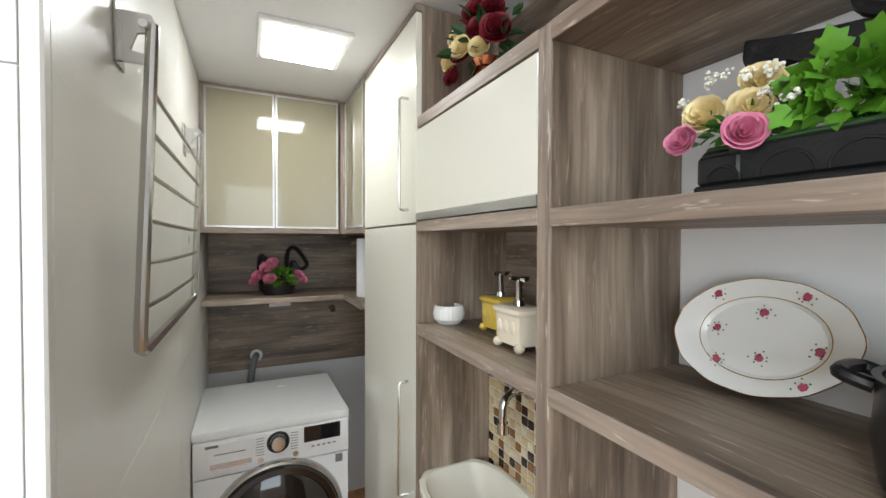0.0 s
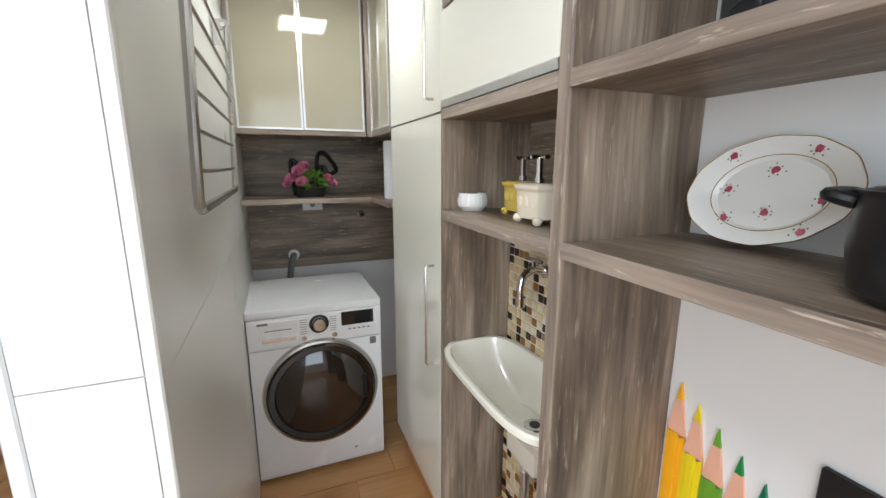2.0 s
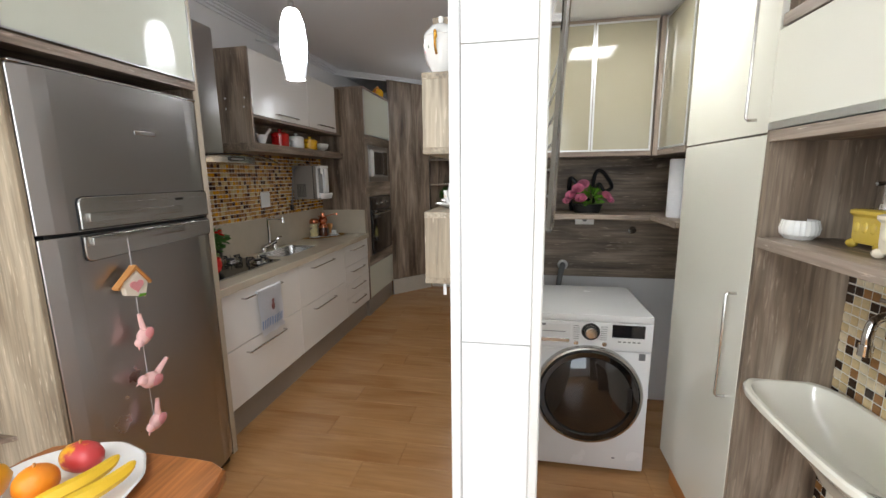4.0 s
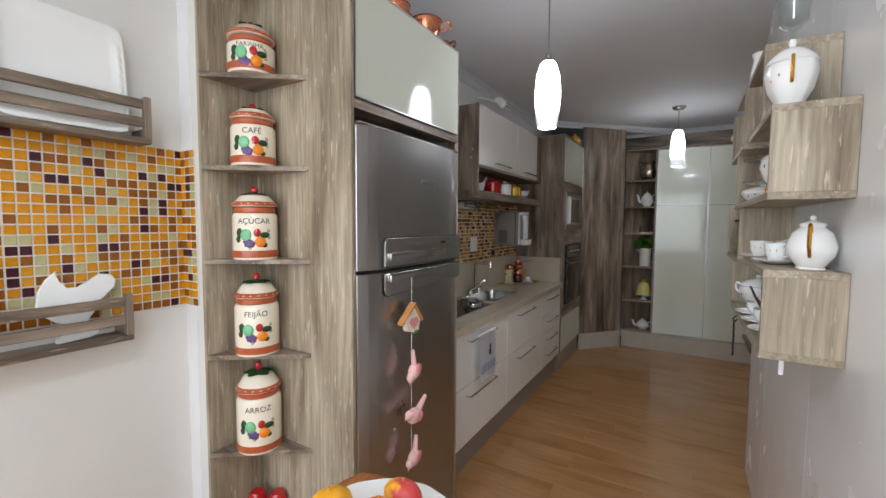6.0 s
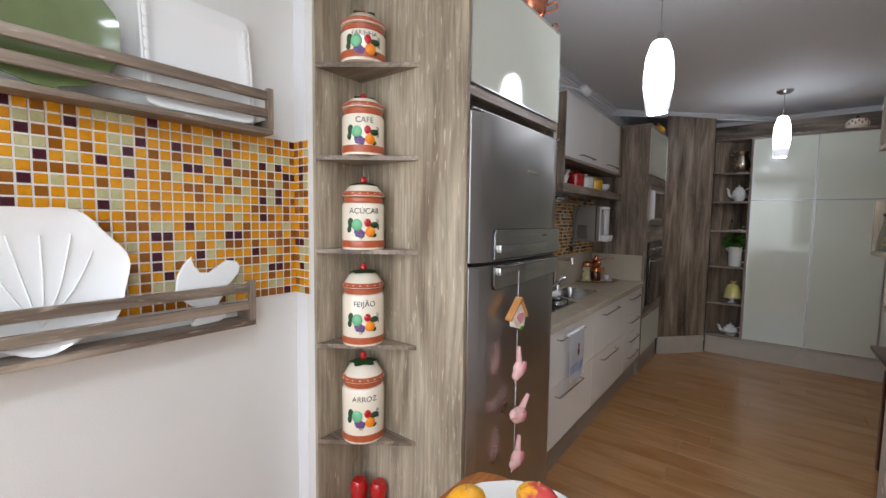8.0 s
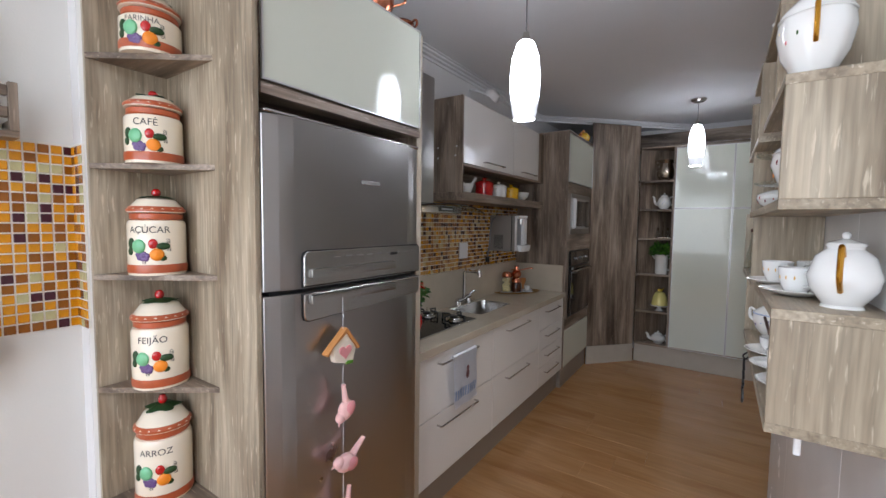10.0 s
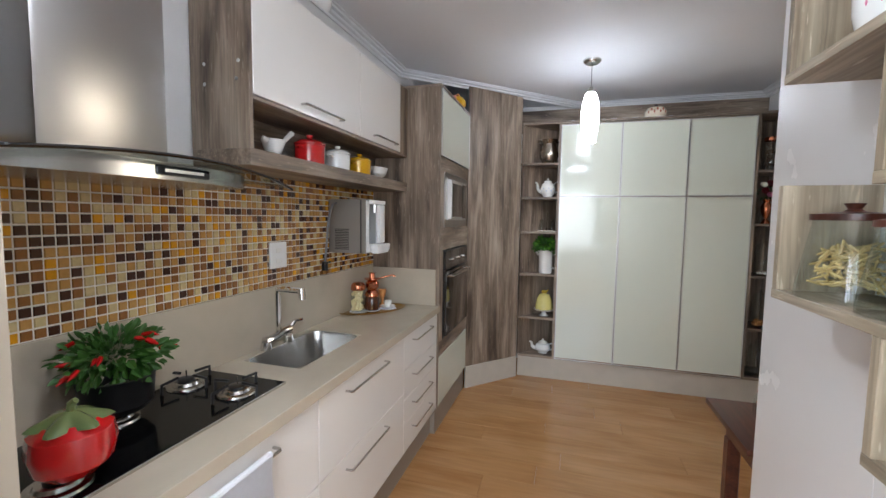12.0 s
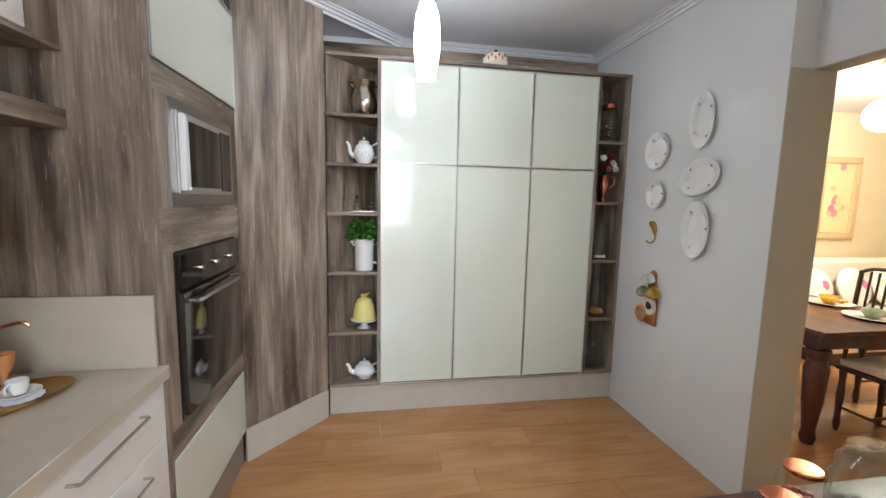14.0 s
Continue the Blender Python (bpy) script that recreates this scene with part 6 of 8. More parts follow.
# ---- kitchen: hob, sink and worktop things ----
ZT = 0.930
hb = thing("gas_hob", (-2.165, 1.85, ZT), "black glass gas hob with four burners", "hob")
part("glass_plate", bx(-0.20, -0.33, 0.0, 0.188, 0.375, 0.008, 0.002), "hob_glass", hb)
part("edge_trim", bx(0.1885, -0.33, 0.0, 0.192, 0.375, 0.009, 0.001), "steel_light", hb)
for x, y in ((-0.115, 0.235), (0.095, 0.245), (-0.09, -0.02), (0.10, -0.27)):
    b0 = part("burner", lathe([(0.062, 0.008), (0.06, 0.014), (0.045, 0.016), (0.04, 0.024), (0.03, 0.026), (0, 0.026)], 28, at=(x, y, 0)), "steel_light", hb)
    part("burner_cap", lathe([(0.027, 0.026), (0.027, 0.033), (0.02, 0.036), (0, 0.036)], 24, at=(x, y, 0)), "black", b0)
    part("igniter", tube([(x, y + 0.004, 0.03), (x, y + 0.002, 0.062)], 0.002, 6), "steel_light", b0)
for x in (-0.115, 0.095):
    for s in (-1, 1):
        part("pan_support", tube([(x + s * 0.085, 0.24, 0.010), (x + s * 0.085, 0.24, 0.042), (x + s * 0.03, 0.24, 0.046)], 0.0055, 6), "iron", hb)
        part("pan_support", tube([(x, 0.24 + s * 0.095, 0.010), (x, 0.24 + s * 0.095, 0.042), (x, 0.24 + s * 0.035, 0.046)], 0.0055, 6), "iron", hb)
sb = thing("strawberry_pot", (-2.045, 1.598, ZT + 0.037), "red ceramic strawberry-shaped pot with green leaf lid", "pot")
part("body", lathe([(0, 0.0), (0.046, 0.0), (0.072, 0.025), (0.080, 0.062), (0.074, 0.098), (0.050, 0.118), (0, 0.122)], 40, wave=5, amp=0.03), "red", sb)
ld = part("lid", lathe([(0.0, 0.140), (0.022, 0.138), (0.054, 0.122), (0.064, 0.112), (0.046, 0.114), (0, 0.124)], 42, wave=6, amp=0.2), "green_glaze", sb, "green glazed leaf lid")
part("stem", tube([(0, 0, 0.133), (0.004, 0, 0.155), (0.012, 0.004, 0.162)], [0.010, 0.009, 0.007], 8), "green_glaze", ld)
pp = thing("potted_pepper_plant", (-2.255, 1.84, ZT + 0.040), "potted pepper plant with red chillies on the hob", "plant")
part("pot", lathe([(0, 0), (0.072, 0), (0.088, 0.02), (0.094, 0.095), (0.099, 0.102), (0.092, 0.104), (0.084, 0.04), (0, 0.09)], 32), "black", pp)
part("foliage", bunch((0, 0.0, 0.16), (0.115, 0.14, 0.075), 460, 0.032, 0.7), "leaf", pp)
for k in range(22):
    a, e = fl.uniform(0, 6.28), fl.uniform(-0.3, 0.9)
    c = Vector((0.105 * math.cos(a) * math.cos(e), 0.125 * math.sin(a) * math.cos(e), 0.155 + 0.085 * math.sin(e)))
    dd = Vector((math.cos(a), math.sin(a), fl.uniform(-0.7, 0.4))) * 0.034
    part("chilli", tube([c, c + dd * 0.5, c + dd], [0.006, 0.0065, 0.001], 6), "red", pp)

ks = thing("kitchen_sink", (-2.155, 2.62, 0.892), "undermounted stainless steel kitchen sink", "sink")
part("bowl", loft([rr(0.139, 0.254, 0.036, 48, 8), rr(0.136, 0.250, 0.02, 48, 8), rr(0.130, 0.243, -0.12, 48, 7), rr(0.115, 0.228, -0.145, 48, 6), rr(0.03, 0.03, -0.150, 48, 2)], cap0=False), "steel_light", ks)
part("drain", lathe([(0.0, -0.149), (0.03, -0.147), (0.036, -0.150)], 24), "chrome", ks)
fc = thing("kitchen_faucet", (-2.298, 2.595, ZT), "chrome square-necked kitchen faucet with lever", "faucet")
part("base_body", tube(smooth([(-0.01, -0.08, 0.04), (0, -0.03, 0.045), (0.0, 0.03, 0.06), (0.01, 0.07, 0.065)]), 0.022, 12, flat=0.8), "chrome", fc)
part("mount", lathe([(0, 0), (0.026, 0), (0.022, 0.035), (0, 0.035)], 20, at=(-0.008, -0.075, 0)), "chrome", fc)
part("mount", lathe([(0, 0), (0.026, 0), (0.022, 0.045), (0, 0.045)], 20, at=(0.005, 0.06, 0)), "chrome", fc)
part("neck", tube([(0, 0.0, 0.05), (0, 0.0, 0.245), (0.002, 0.0, 0.262), (0.018, -0.004, 0.268), (0.165, -0.045, 0.274)], 0.0135, 10), "chrome", fc)
part("spout_tip", tube([(0.158, -0.043, 0.284), (0.163, -0.044, 0.235)], 0.0155, 12), "chrome", fc)
part("lever", tube([(0.01, 0.07, 0.07), (0.03, 0.09, 0.10), (0.06, 0.10, 0.105)], [0.012, 0.008, 0.006], 8), "chrome", fc)

ty = thing("oval_tray", (-2.215, 3.40, ZT), "oval brass-rimmed serving tray with lace doilies", "tray")
TYM = pose(0, 0, 0, 0, 0, 50)
part("tray", turn(lathe([(0, 0.003), (0.21, 0.003), (0.232, 0.012), (0.238, 0.014), (0.235, 0.010), (0.21, 0.0), (0, 0.0)], 56, sy=0.52), TYM), "brass", ty)
for u, v in ((-0.095, 0.0), (0.0, 0.0), (0.11, -0.005)):
    part("doily", turn(lathe([(0, 0.0055), (0.052, 0.0055), (0.056, 0.0045), (0, 0.0035)], 40, at=(u, v, 0), wave=14, amp=0.05), TYM), "cloth", ty, "white lace doily")


def on_tray(u, v):
    p = TYM @ Vector((u, v, 0))
    return (-2.215 + p.x, 3.40 + p.y, ZT + 0.0055)


j1 = thing("cork_jar", on_tray(-0.095, 0.0), "glass jar of corks with a copper dome lid", "jar")
part("glass", lathe([(0, 0.0), (0.046, 0.0), (0.048, 0.01), (0.044, 0.125), (0.042, 0.14)], 28), "glass", j1)
ck = bmesh.new()
for k in range(70):
    a, rr0 = fl.uniform(0, 6.28), 0.034 * math.sqrt(fl.random())
    ball(0.0115, (rr0 * math.cos(a), rr0 * math.sin(a), 0.014 + fl.random() * 0.11), (1, 1, 1.2), 6, 5, ck)
part("corks", ck, "petal_cream", j1, "pale corks")
part("lid", lathe([(0.045, 0.138), (0.047, 0.145), (0.044, 0.17), (0.03, 0.185), (0, 0.19)], 28), "copper", j1)
j2 = thing("coffee_pot", on_tray(0.0, 0.0), "copper coffee pot with side handle on the tray", "coffee pot")
part("lower_jar", lathe([(0, 0), (0.042, 0.0), (0.046, 0.012), (0.046, 0.075), (0.04, 0.088), (0, 0.088)], 28), "brown_glass", j2, "dark filled glass base")
part("collar", lathe([(0.041, 0.086), (0.045, 0.092), (0.045, 0.11), (0.034, 0.128), (0, 0.13)], 28), "copper", j2)
part("upper_bowl", lathe([(0.028, 0.128), (0.042, 0.15), (0.044, 0.175), (0.03, 0.195), (0.05, 0.20), (0.05, 0.206), (0.02, 0.208), (0.018, 0.235), (0.026, 0.24), (0, 0.242)], 28), "copper", j2)
part("handle", tube(smooth([(0.03, 0.0, 0.20), (0.07, 0.03, 0.212), (0.12, 0.05, 0.225), (0.14, 0.055, 0.215)]), 0.005, 8), "copper", j2)


def cup_on(name, loc, label, r=0.032, h=0.05, saucer=True, rz=0.0, mat="porcelain", decor=None, group="cups and saucers"):
    c = thing(name, loc, label, "cup", group, rz=rz)
    b0 = 0.010 if saucer else 0.0
    if saucer:
        part("saucer", lathe([(0, 0.001), (r * 0.9, 0.001), (r * 1.9, 0.013), (r * 2.0, 0.015), (r * 1.9, 0.0165), (r * 0.9, 0.006), (0, 0.005)], 32), mat, c)
    part("bowl", lathe([(0, b0), (r * 0.62, b0), (r * 0.7, b0 + 0.004), (r * 0.95, b0 + h * 0.5), (r, b0 + h), (r * 0.94, b0 + h), (r * 0.88, b0 + h * 0.5), (0, b0 + 0.008)], 28), mat, c)
    part("handle", tube(smooth([(0, -r * 0.93, b0 + h * 0.85), (0, -r * 1.55, b0 + h * 0.8), (0, -r * 1.5, b0 + h * 0.35), (0, -r * 0.85, b0 + h * 0.25)]), r * 0.11, 8), mat, c)
    if decor:
        for k in range(3):
            a = math.pi + 0.5 * k
            part("flower_print", ball(r * 0.13, (r * 0.95 * math.cos(a), r * 0.95 * math.sin(a), b0 + h * 0.6), (0.35, 0.35, 1), 8, 6), decor, c)
    return c


cup_on("coffee_cup", on_tray(0.11, -0.005), "small white coffee cup on the tray", 0.026, 0.04)
eg = thing("wooden_egg_cup", on_tray(0.10, 0.06), "turned pale wooden egg cup on the tray", "egg cup")
part("cup", lathe([(0, 0), (0.022, 0.0), (0.018, 0.008), (0.008, 0.02), (0.009, 0.05), (0.022, 0.075), (0.027, 0.115), (0.023, 0.115), (0, 0.08)], 24), "tan", eg)

M["purifier_grey"] = plain("silver_grey_plastic", lin(146, 141, 134), 0.36, 0.35, var=0.05, scale=9)
wp = thing("water_purifier", (-2.354, 3.112, 1.325), "grey wall-mounted water purifier with a white dispenser front", "water purifier")
part("body", bx(0.0, 0.0, 0.0, 0.205, 0.225, 0.311, 0.006, 2), "purifier_grey", wp)
# dark filler whose colour stands for the shade between body and front
part("shadow_gap", bx(0.2055, 0.004, 0.004, 0.213, 0.221, 0.307), "dark_line", wp)
part("front_plate", bx(0.2135, 0.0, 0.0, 0.240, 0.225, 0.311, 0.006, 2), "purifier_grey", wp)
part("front_face", bx(0.2405, 0.004, 0.006, 0.246, 0.221, 0.305, 0.002), "appliance", wp)
part("top_cap", bx(0.2465, 0.03, 0.285, 0.274, 0.20, 0.309, 0.008, 2), "appliance", wp)
part("drip_tray", loft([rr(0.026, 0.075, 0.0, 32, 5, 0.272, 0.125), rr(0.032, 0.082, 0.018, 32, 5, 0.274, 0.125), rr(0.034, 0.086, 0.050, 32, 5, 0.276, 0.125), rr(0.030, 0.080, 0.053, 32, 5, 0.276, 0.125)]), "appliance", wp)
part("recess", bx(0.2465, 0.035, 0.056, 0.2485, 0.115, 0.283), "alu_dark", wp, "grey dispenser recess")
part("side_rail", bx(0.2465, 0.125, 0.056, 0.270, 0.20, 0.283, 0.010, 2), "appliance", wp)
part("tap", tube([(0.262, 0.075, 0.284), (0.262, 0.075, 0.235)], 0.009, 8), "alu", wp)
for k in range(13):
    part("vent_slot", bx(0.045, -0.0015, 0.022 + k * 0.0095, 0.135, -0.0003, 0.0265 + k * 0.0095), "dark_line", wp)
hz = thing("purifier_hose", (-2.346, 3.03, 1.22), "dark water hose and valve beside the purifier", "hose")
part("hose", tube(smooth([(0.02, 0.0, 0.05), (0.045, -0.02, 0.16), (0.05, -0.01, 0.28), (0.04, 0.05, 0.38), (0.05, 0.10, 0.395)]), 0.007, 8), "grey_line", hz)
part("valve", lathe([(0, -0.02), (0.016, -0.02), (0.018, 0.0), (0.016, 0.03), (0, 0.03)], 14, at=(0.02, 0.0, 0.03)), "black", hz)
part("lever", tube([(0.03, -0.03, 0.05), (0.03, 0.04, 0.055)], 0.006, 8), "black", hz)
sw = thing("wall_socket", (-2.347, 2.655, 1.285), "white double socket plate on the mosaic", "socket")
part("plate", bx(0, -0.06, 0, 0.009, 0.06, 0.125, 0.004, 2), "appliance", sw)
for z in (0.035, 0.085):
    part("outlet", bx(0.0091, -0.018, z - 0.010, 0.0105, 0.018, z + 0.010, 0.001), "porcelain", sw)

# shelf above the worktop
SZ = 1.774


def lidded_pot(x, y, z, r, h, mat, label, group="", knob=None):
    p = thing("lidded_pot", (x, y, z), label, "pot", group)
    part("body", lathe([(0, 0), (r * 0.85, 0), (r * 0.97, 0.008), (r, h * 0.62), (r * 0.95, h * 0.64), (0, h * 0.64)], 32), mat, p)
    l = part("lid", lathe([(r * 1.03, h * 0.64), (r * 1.03, h * 0.69), (r * 0.85, h * 0.77), (r * 0.3, h * 0.84), (0, h * 0.85)], 32), mat, p)
    part("knob", lathe([(r * 0.1, h * 0.84), (r * 0.22, h * 0.9), (r * 0.24, h * 0.96), (0, h)], 16), knob or mat, l)
    for s in (-1, 1):
        part("handle", tube(smooth([(-r * 0.2, s * r * 0.95, h * 0.5), (-r * 0.15, s * r * 1.28, h * 0.54), (r * 0.15, s * r * 1.28, h * 0.54), (r * 0.2, s * r * 0.95, h * 0.5)]), r * 0.075, 8), mat, p)
    return p


mt = thing("mortar_and_pestle", (-2.20, 2.46, SZ), "white porcelain mortar with its pestle", "mortar")
part("mortar", lathe([(0, 0), (0.03, 0), (0.026, 0.01), (0.042, 0.05), (0.05, 0.075), (0.045, 0.075), (0.03, 0.03), (0, 0.02)], 24), "porcelain", mt)
part("pestle", tube([(0.0, -0.01, 0.03), (0.0, 0.07, 0.085), (0.0, 0.12, 0.125)], [0.016, 0.010, 0.013], 10), "porcelain", mt)
part("spout", tube([(0, -0.045, 0.066), (0, -0.062, 0.08)], [0.016, 0.006], 8), "porcelain", mt)
lidded_pot(-2.19, 2.70, SZ, 0.070, 0.145, "red", "red enamel lidded pot on the kitchen shelf", "pots on the shelf")
lidded_pot(-2.19, 2.945, SZ, 0.066, 0.135, "porcelain", "white enamel lidded pot on the kitchen shelf", "pots on the shelf")
lidded_pot(-2.19, 3.185, SZ, 0.066, 0.13, "yellow", "yellow enamel lidded pot on the kitchen shelf", "pots on the shelf")
gv = thing("gravy_boat", (-2.19, 3.42, SZ), "white porcelain gravy boat", "gravy boat")
part("boat", lathe([(0, 0), (0.03, 0), (0.024, 0.008), (0.052, 0.034), (0.062, 0.074), (0.057, 0.074), (0.036, 0.03), (0, 0.018)], 28, sy=1.5), "porcelain", gv)
part("spout", tube([(0, -0.06, 0.05), (0, -0.09, 0.068)], [0.02, 0.008], 10), "porcelain", gv)
part("handle", tube(smooth([(0, 0.065, 0.055), (0, 0.10, 0.07), (0, 0.105, 0.035), (0, 0.07, 0.025)]), 0.005, 8), "porcelain", gv)
rt = thing("tea_towel", (-1.83, 1.845, 0.54), "white and blue tea towel hanging on a drawer handle", "towel")
M["brown_print"] = plain("brown_cloth_print", lin(120, 78, 76), 0.9)


def drape(y0, y1, z0, z1, mat, name, seed):
    bm = bmesh.new()
    n, k = 14, 10
    g = [[bm.verts.new((0.006 + 0.004 * math.sin(i * 0.9 + seed) * (1 - j / k) + (0.003 if mat != "cloth" else 0), y0 + (y1 - y0) * i / n + 0.006 * math.sin(j * 0.6 + seed), z0 + (z1 - z0) * j / k)) for j in range(k + 1)] for i in range(n + 1)]
    for i in range(n):
        for j in range(k):
            bm.faces.new((g[i][j], g[i + 1][j], g[i + 1][j + 1], g[i][j + 1]))
    bmesh.ops.solidify(bm, geom=bm.faces[:], thickness=0.003)
    return part(name, bm, mat, rt)


drape(-0.125, 0.125, 0.045, 0.29, "cloth", "cloth", 0.0)
drape(-0.115, 0.128, 0.0, 0.05, "cloth", "hem", 0.4)
for k in range(11):
    y0 = -0.118 + k * 0.0215
    stripe = bmesh.new()
    cols = [[stripe.verts.new((0.0096 + 0.004 * math.sin((yy + 0.125) * 50.4) * (1 - (zz - 0.045) / 0.245), yy + 0.006 * math.sin((zz - 0.045) * 24.5), zz)) for zz in (0.048, 0.066, 0.084, 0.102)] for yy in (y0, y0 + 0.005, y0 + 0.010)]
    for p, q in zip(cols, cols[1:]):
        for j in range(3):
            stripe.faces.new((p[j], q[j], q[j + 1], p[j + 1]))
    bmesh.ops.solidify(stripe, geom=stripe.faces[:], thickness=0.0006)
    part("blue_stripe", stripe, "cloth_blue", rt)
part("bear_print", ball(0.022, (0.013, 0.01, 0.17), (0.12, 0.8, 1.2), 10, 8), "brown_print", rt)
part("bear_print", ball(0.014, (0.013, 0.012, 0.205), (0.15, 1, 1), 10, 8), "brown_print", rt)
part("fold", tube([(-0.004, -0.125, 0.293), (-0.004, 0.125, 0.293)], 0.010, 8), "cloth", rt)
se = thing("alarm_sensor", (-2.15, 2.72, 2.53), "white oval alarm sensor under the cornice", "sensor")
part("body", turn(lathe([(0, 0.05), (0.03, 0.045), (0.05, 0.02), (0.055, 0.0), (0, 0)], 24, sy=1.5), pose(0, 0, 0, 0, 60, 0)), "appliance", se)
part("bracket", tube([(0, 0, 0.0), (-0.12, 0, 0.06), (-0.20, 0, 0.08)], 0.008, 8), "appliance", se)
yt = thing("yellow_rooster_jar", (-1.92, 4.38, 2.432), "small yellow ceramic jar on top of the oven tower", "jar")
part("body", lathe([(0, 0), (0.05, 0), (0.068, 0.035), (0.066, 0.07), (0.04, 0.10), (0, 0.105)], 28), "yellow", yt)
part("lid_knob", ball(0.018, (0, 0, 0.115), u=12, v=8), "tan", yt)
part("handle", tube(smooth([(0.0, -0.06, 0.07), (0, -0.095, 0.09), (0, -0.10, 0.05), (0, -0.065, 0.03)]), 0.007, 8), "terracotta", yt)
pk = thing("painted_tureen", (-0.30, 5.10, 2.436), "cream ceramic tureen with orange flowers on the pantry", "tureen")
part("body", lathe([(0, 0), (0.06, 0), (0.088, 0.03), (0.09, 0.06), (0.07, 0.09), (0.03, 0.105), (0, 0.108)], 32), "lid_cream", pk)
part("knob", ball(0.014, (0, 0, 0.115), u=12, v=8), "dark_line", pk)
for k in range(7):
    a = -1.57 + (k - 3) * 0.28
    part("flower_print", ball(0.016, (0.086 * math.cos(a), 0.086 * math.sin(a), 0.05 + 0.018 * (k % 2)), (0.5, 0.5, 0.9), 8, 6, rough=0.4), "terracotta", pk)
ld2 = thing("lace_runner", (-0.55, 5.12, 2.436), "white lace runner along the pantry top", "cloth")
part("cloth", prism([(-0.5 + 0.02 * i, -0.105 - 0.012 * abs(math.sin(i * 0.7))) for i in range(51)] + [(0.5, 0.02), (-0.5, 0.02)], 0.0, 0.003), "cloth", ld2)

# ---- pantry shelf things ----
LX = -1.205


def teapot(name, loc, r, label, mat="porcelain", rz=0.0, cat="teapot", tall=1.0, decor=None, grip=None):
    t = thing(name, loc, label, cat, rz=rz)
    h = r * 1.55 * tall
    part("body", lathe([(0, 0), (r * 0.6, 0), (r * 0.55, 0.006), (r * 0.92, h * 0.3), (r, h * 0.5), (r * 0.8, h * 0.82), (r * 0.5, h * 0.95), (r * 0.52, h), (0, h)], 32), mat, t)
    l = part("lid", lathe([(r * 0.56, h), (r * 0.5, h + r * 0.1), (r * 0.2, h + r * 0.22), (0, h + r * 0.25)], 24), mat, t)
    part("knob", ball(r * 0.14, (0, 0, h + r * 0.36), u=12, v=8), mat, l)
    part("spout", tube(smooth([(-r * 0.8, 0, h * 0.35), (-r * 1.25, 0, h * 0.5), (-r * 1.4, 0, h * 0.85), (-r * 1.65, 0, h * 1.0)]), [r * 0.26 - r * 0.15 * k / 24 for k in range(25)], 10), mat, t)
    part("handle", tube(smooth([(r * 0.75, 0, h * 0.85), (r * 1.45, 0, h * 1.0), (r * 1.6, 0, h * 0.55), (r * 0.95, 0, h * 0.3)]), r * 0.085, 8), grip or mat, t)
    if decor:
        for k in range(6):
            a = -1.57 + (k - 2.5) * 0.35
            part("flower_print", ball(r * 0.13, (r * 0.97 * math.cos(a), r * 0.97 * math.sin(a), h * (0.42 + 0.12 * (k % 2))), (0.4, 0.4, 0.9), 8, 6, rough=0.4), decor, t)
    return t


sj = thing("silver_jug", (LX, 5.12, 2.062), "old silver water jug on the pantry shelf", "jug")
part("body", lathe([(0, 0), (0.065, 0), (0.06, 0.01), (0.085, 0.06), (0.088, 0.10), (0.07, 0.16), (0.062, 0.19), (0.08, 0.23), (0.076, 0.23), (0.05, 0.18), (0, 0.15)], 32), "pewter", sj)
part("handle", tube(smooth([(0.07, 0, 0.20), (0.13, 0, 0.21), (0.135, 0, 0.12), (0.08, 0, 0.07)]), 0.009, 8), "pewter", sj)
part("spout", tube([(-0.06, 0, 0.195), (-0.105, 0, 0.225)], [0.025, 0.010], 10), "pewter", sj)
teapot("teapot", (LX, 5.12, 1.745), 0.072, "tall white porcelain teapot with blue flowers", tall=1.35, decor="cloth_blue")
cr = thing("cruet_set", (LX, 5.12, 1.420), "small glass and metal cruet set", "cruet set")
part("base", bx(-0.07, -0.035, 0, 0.07, 0.035, 0.012, 0.004), "pewter", cr)
part("stem", tube([(0, 0, 0.012), (0, 0, 0.19)], 0.004, 8), "pewter", cr)
for x in (-0.05, 0.05):
    b0 = part("bottle", lathe([(0, 0.013), (0.022, 0.013), (0.024, 0.06), (0.012, 0.08), (0.012, 0.095), (0, 0.095)], 18, at=(x, 0, 0)), "glass", cr)
    part("stopper", ball(0.012, (x, 0, 0.105), u=10, v=8), "pewter", b0)
    part("rail", tube([(x - 0.024, -0.03, 0.012), (x - 0.024, -0.03, 0.04), (x + 0.024, -0.03, 0.04), (x + 0.024, -0.03, 0.012)], 0.0025, 6), "pewter", cr)
pj = thing("plant_in_jug", (LX, 5.11, 1.015), "green artificial plant in a white ceramic jug", "plant")
part("jug", lathe([(0, 0), (0.06, 0), (0.064, 0.01), (0.066, 0.17), (0.078, 0.22), (0.073, 0.22), (0.058, 0.16), (0, 0.15)], 28), "porcelain", pj)
part("handle", tube(smooth([(0.062, 0, 0.18), (0.115, 0, 0.18), (0.115, 0, 0.06), (0.062, 0, 0.05)]), 0.009, 8), "porcelain", pj)
part("spout", tube([(-0.06, 0, 0.18), (-0.10, 0, 0.218)], [0.022, 0.010], 8), "porcelain", pj)
part("foliage", bunch((0, 0, 0.265), (0.12, 0.09, 0.07), 260, 0.042, 0.7), "leaf", pj)
part("foliage_tips", bunch((0, -0.02, 0.285), (0.11, 0.08, 0.06), 120, 0.036, 0.7), "leaf_bright", pj)
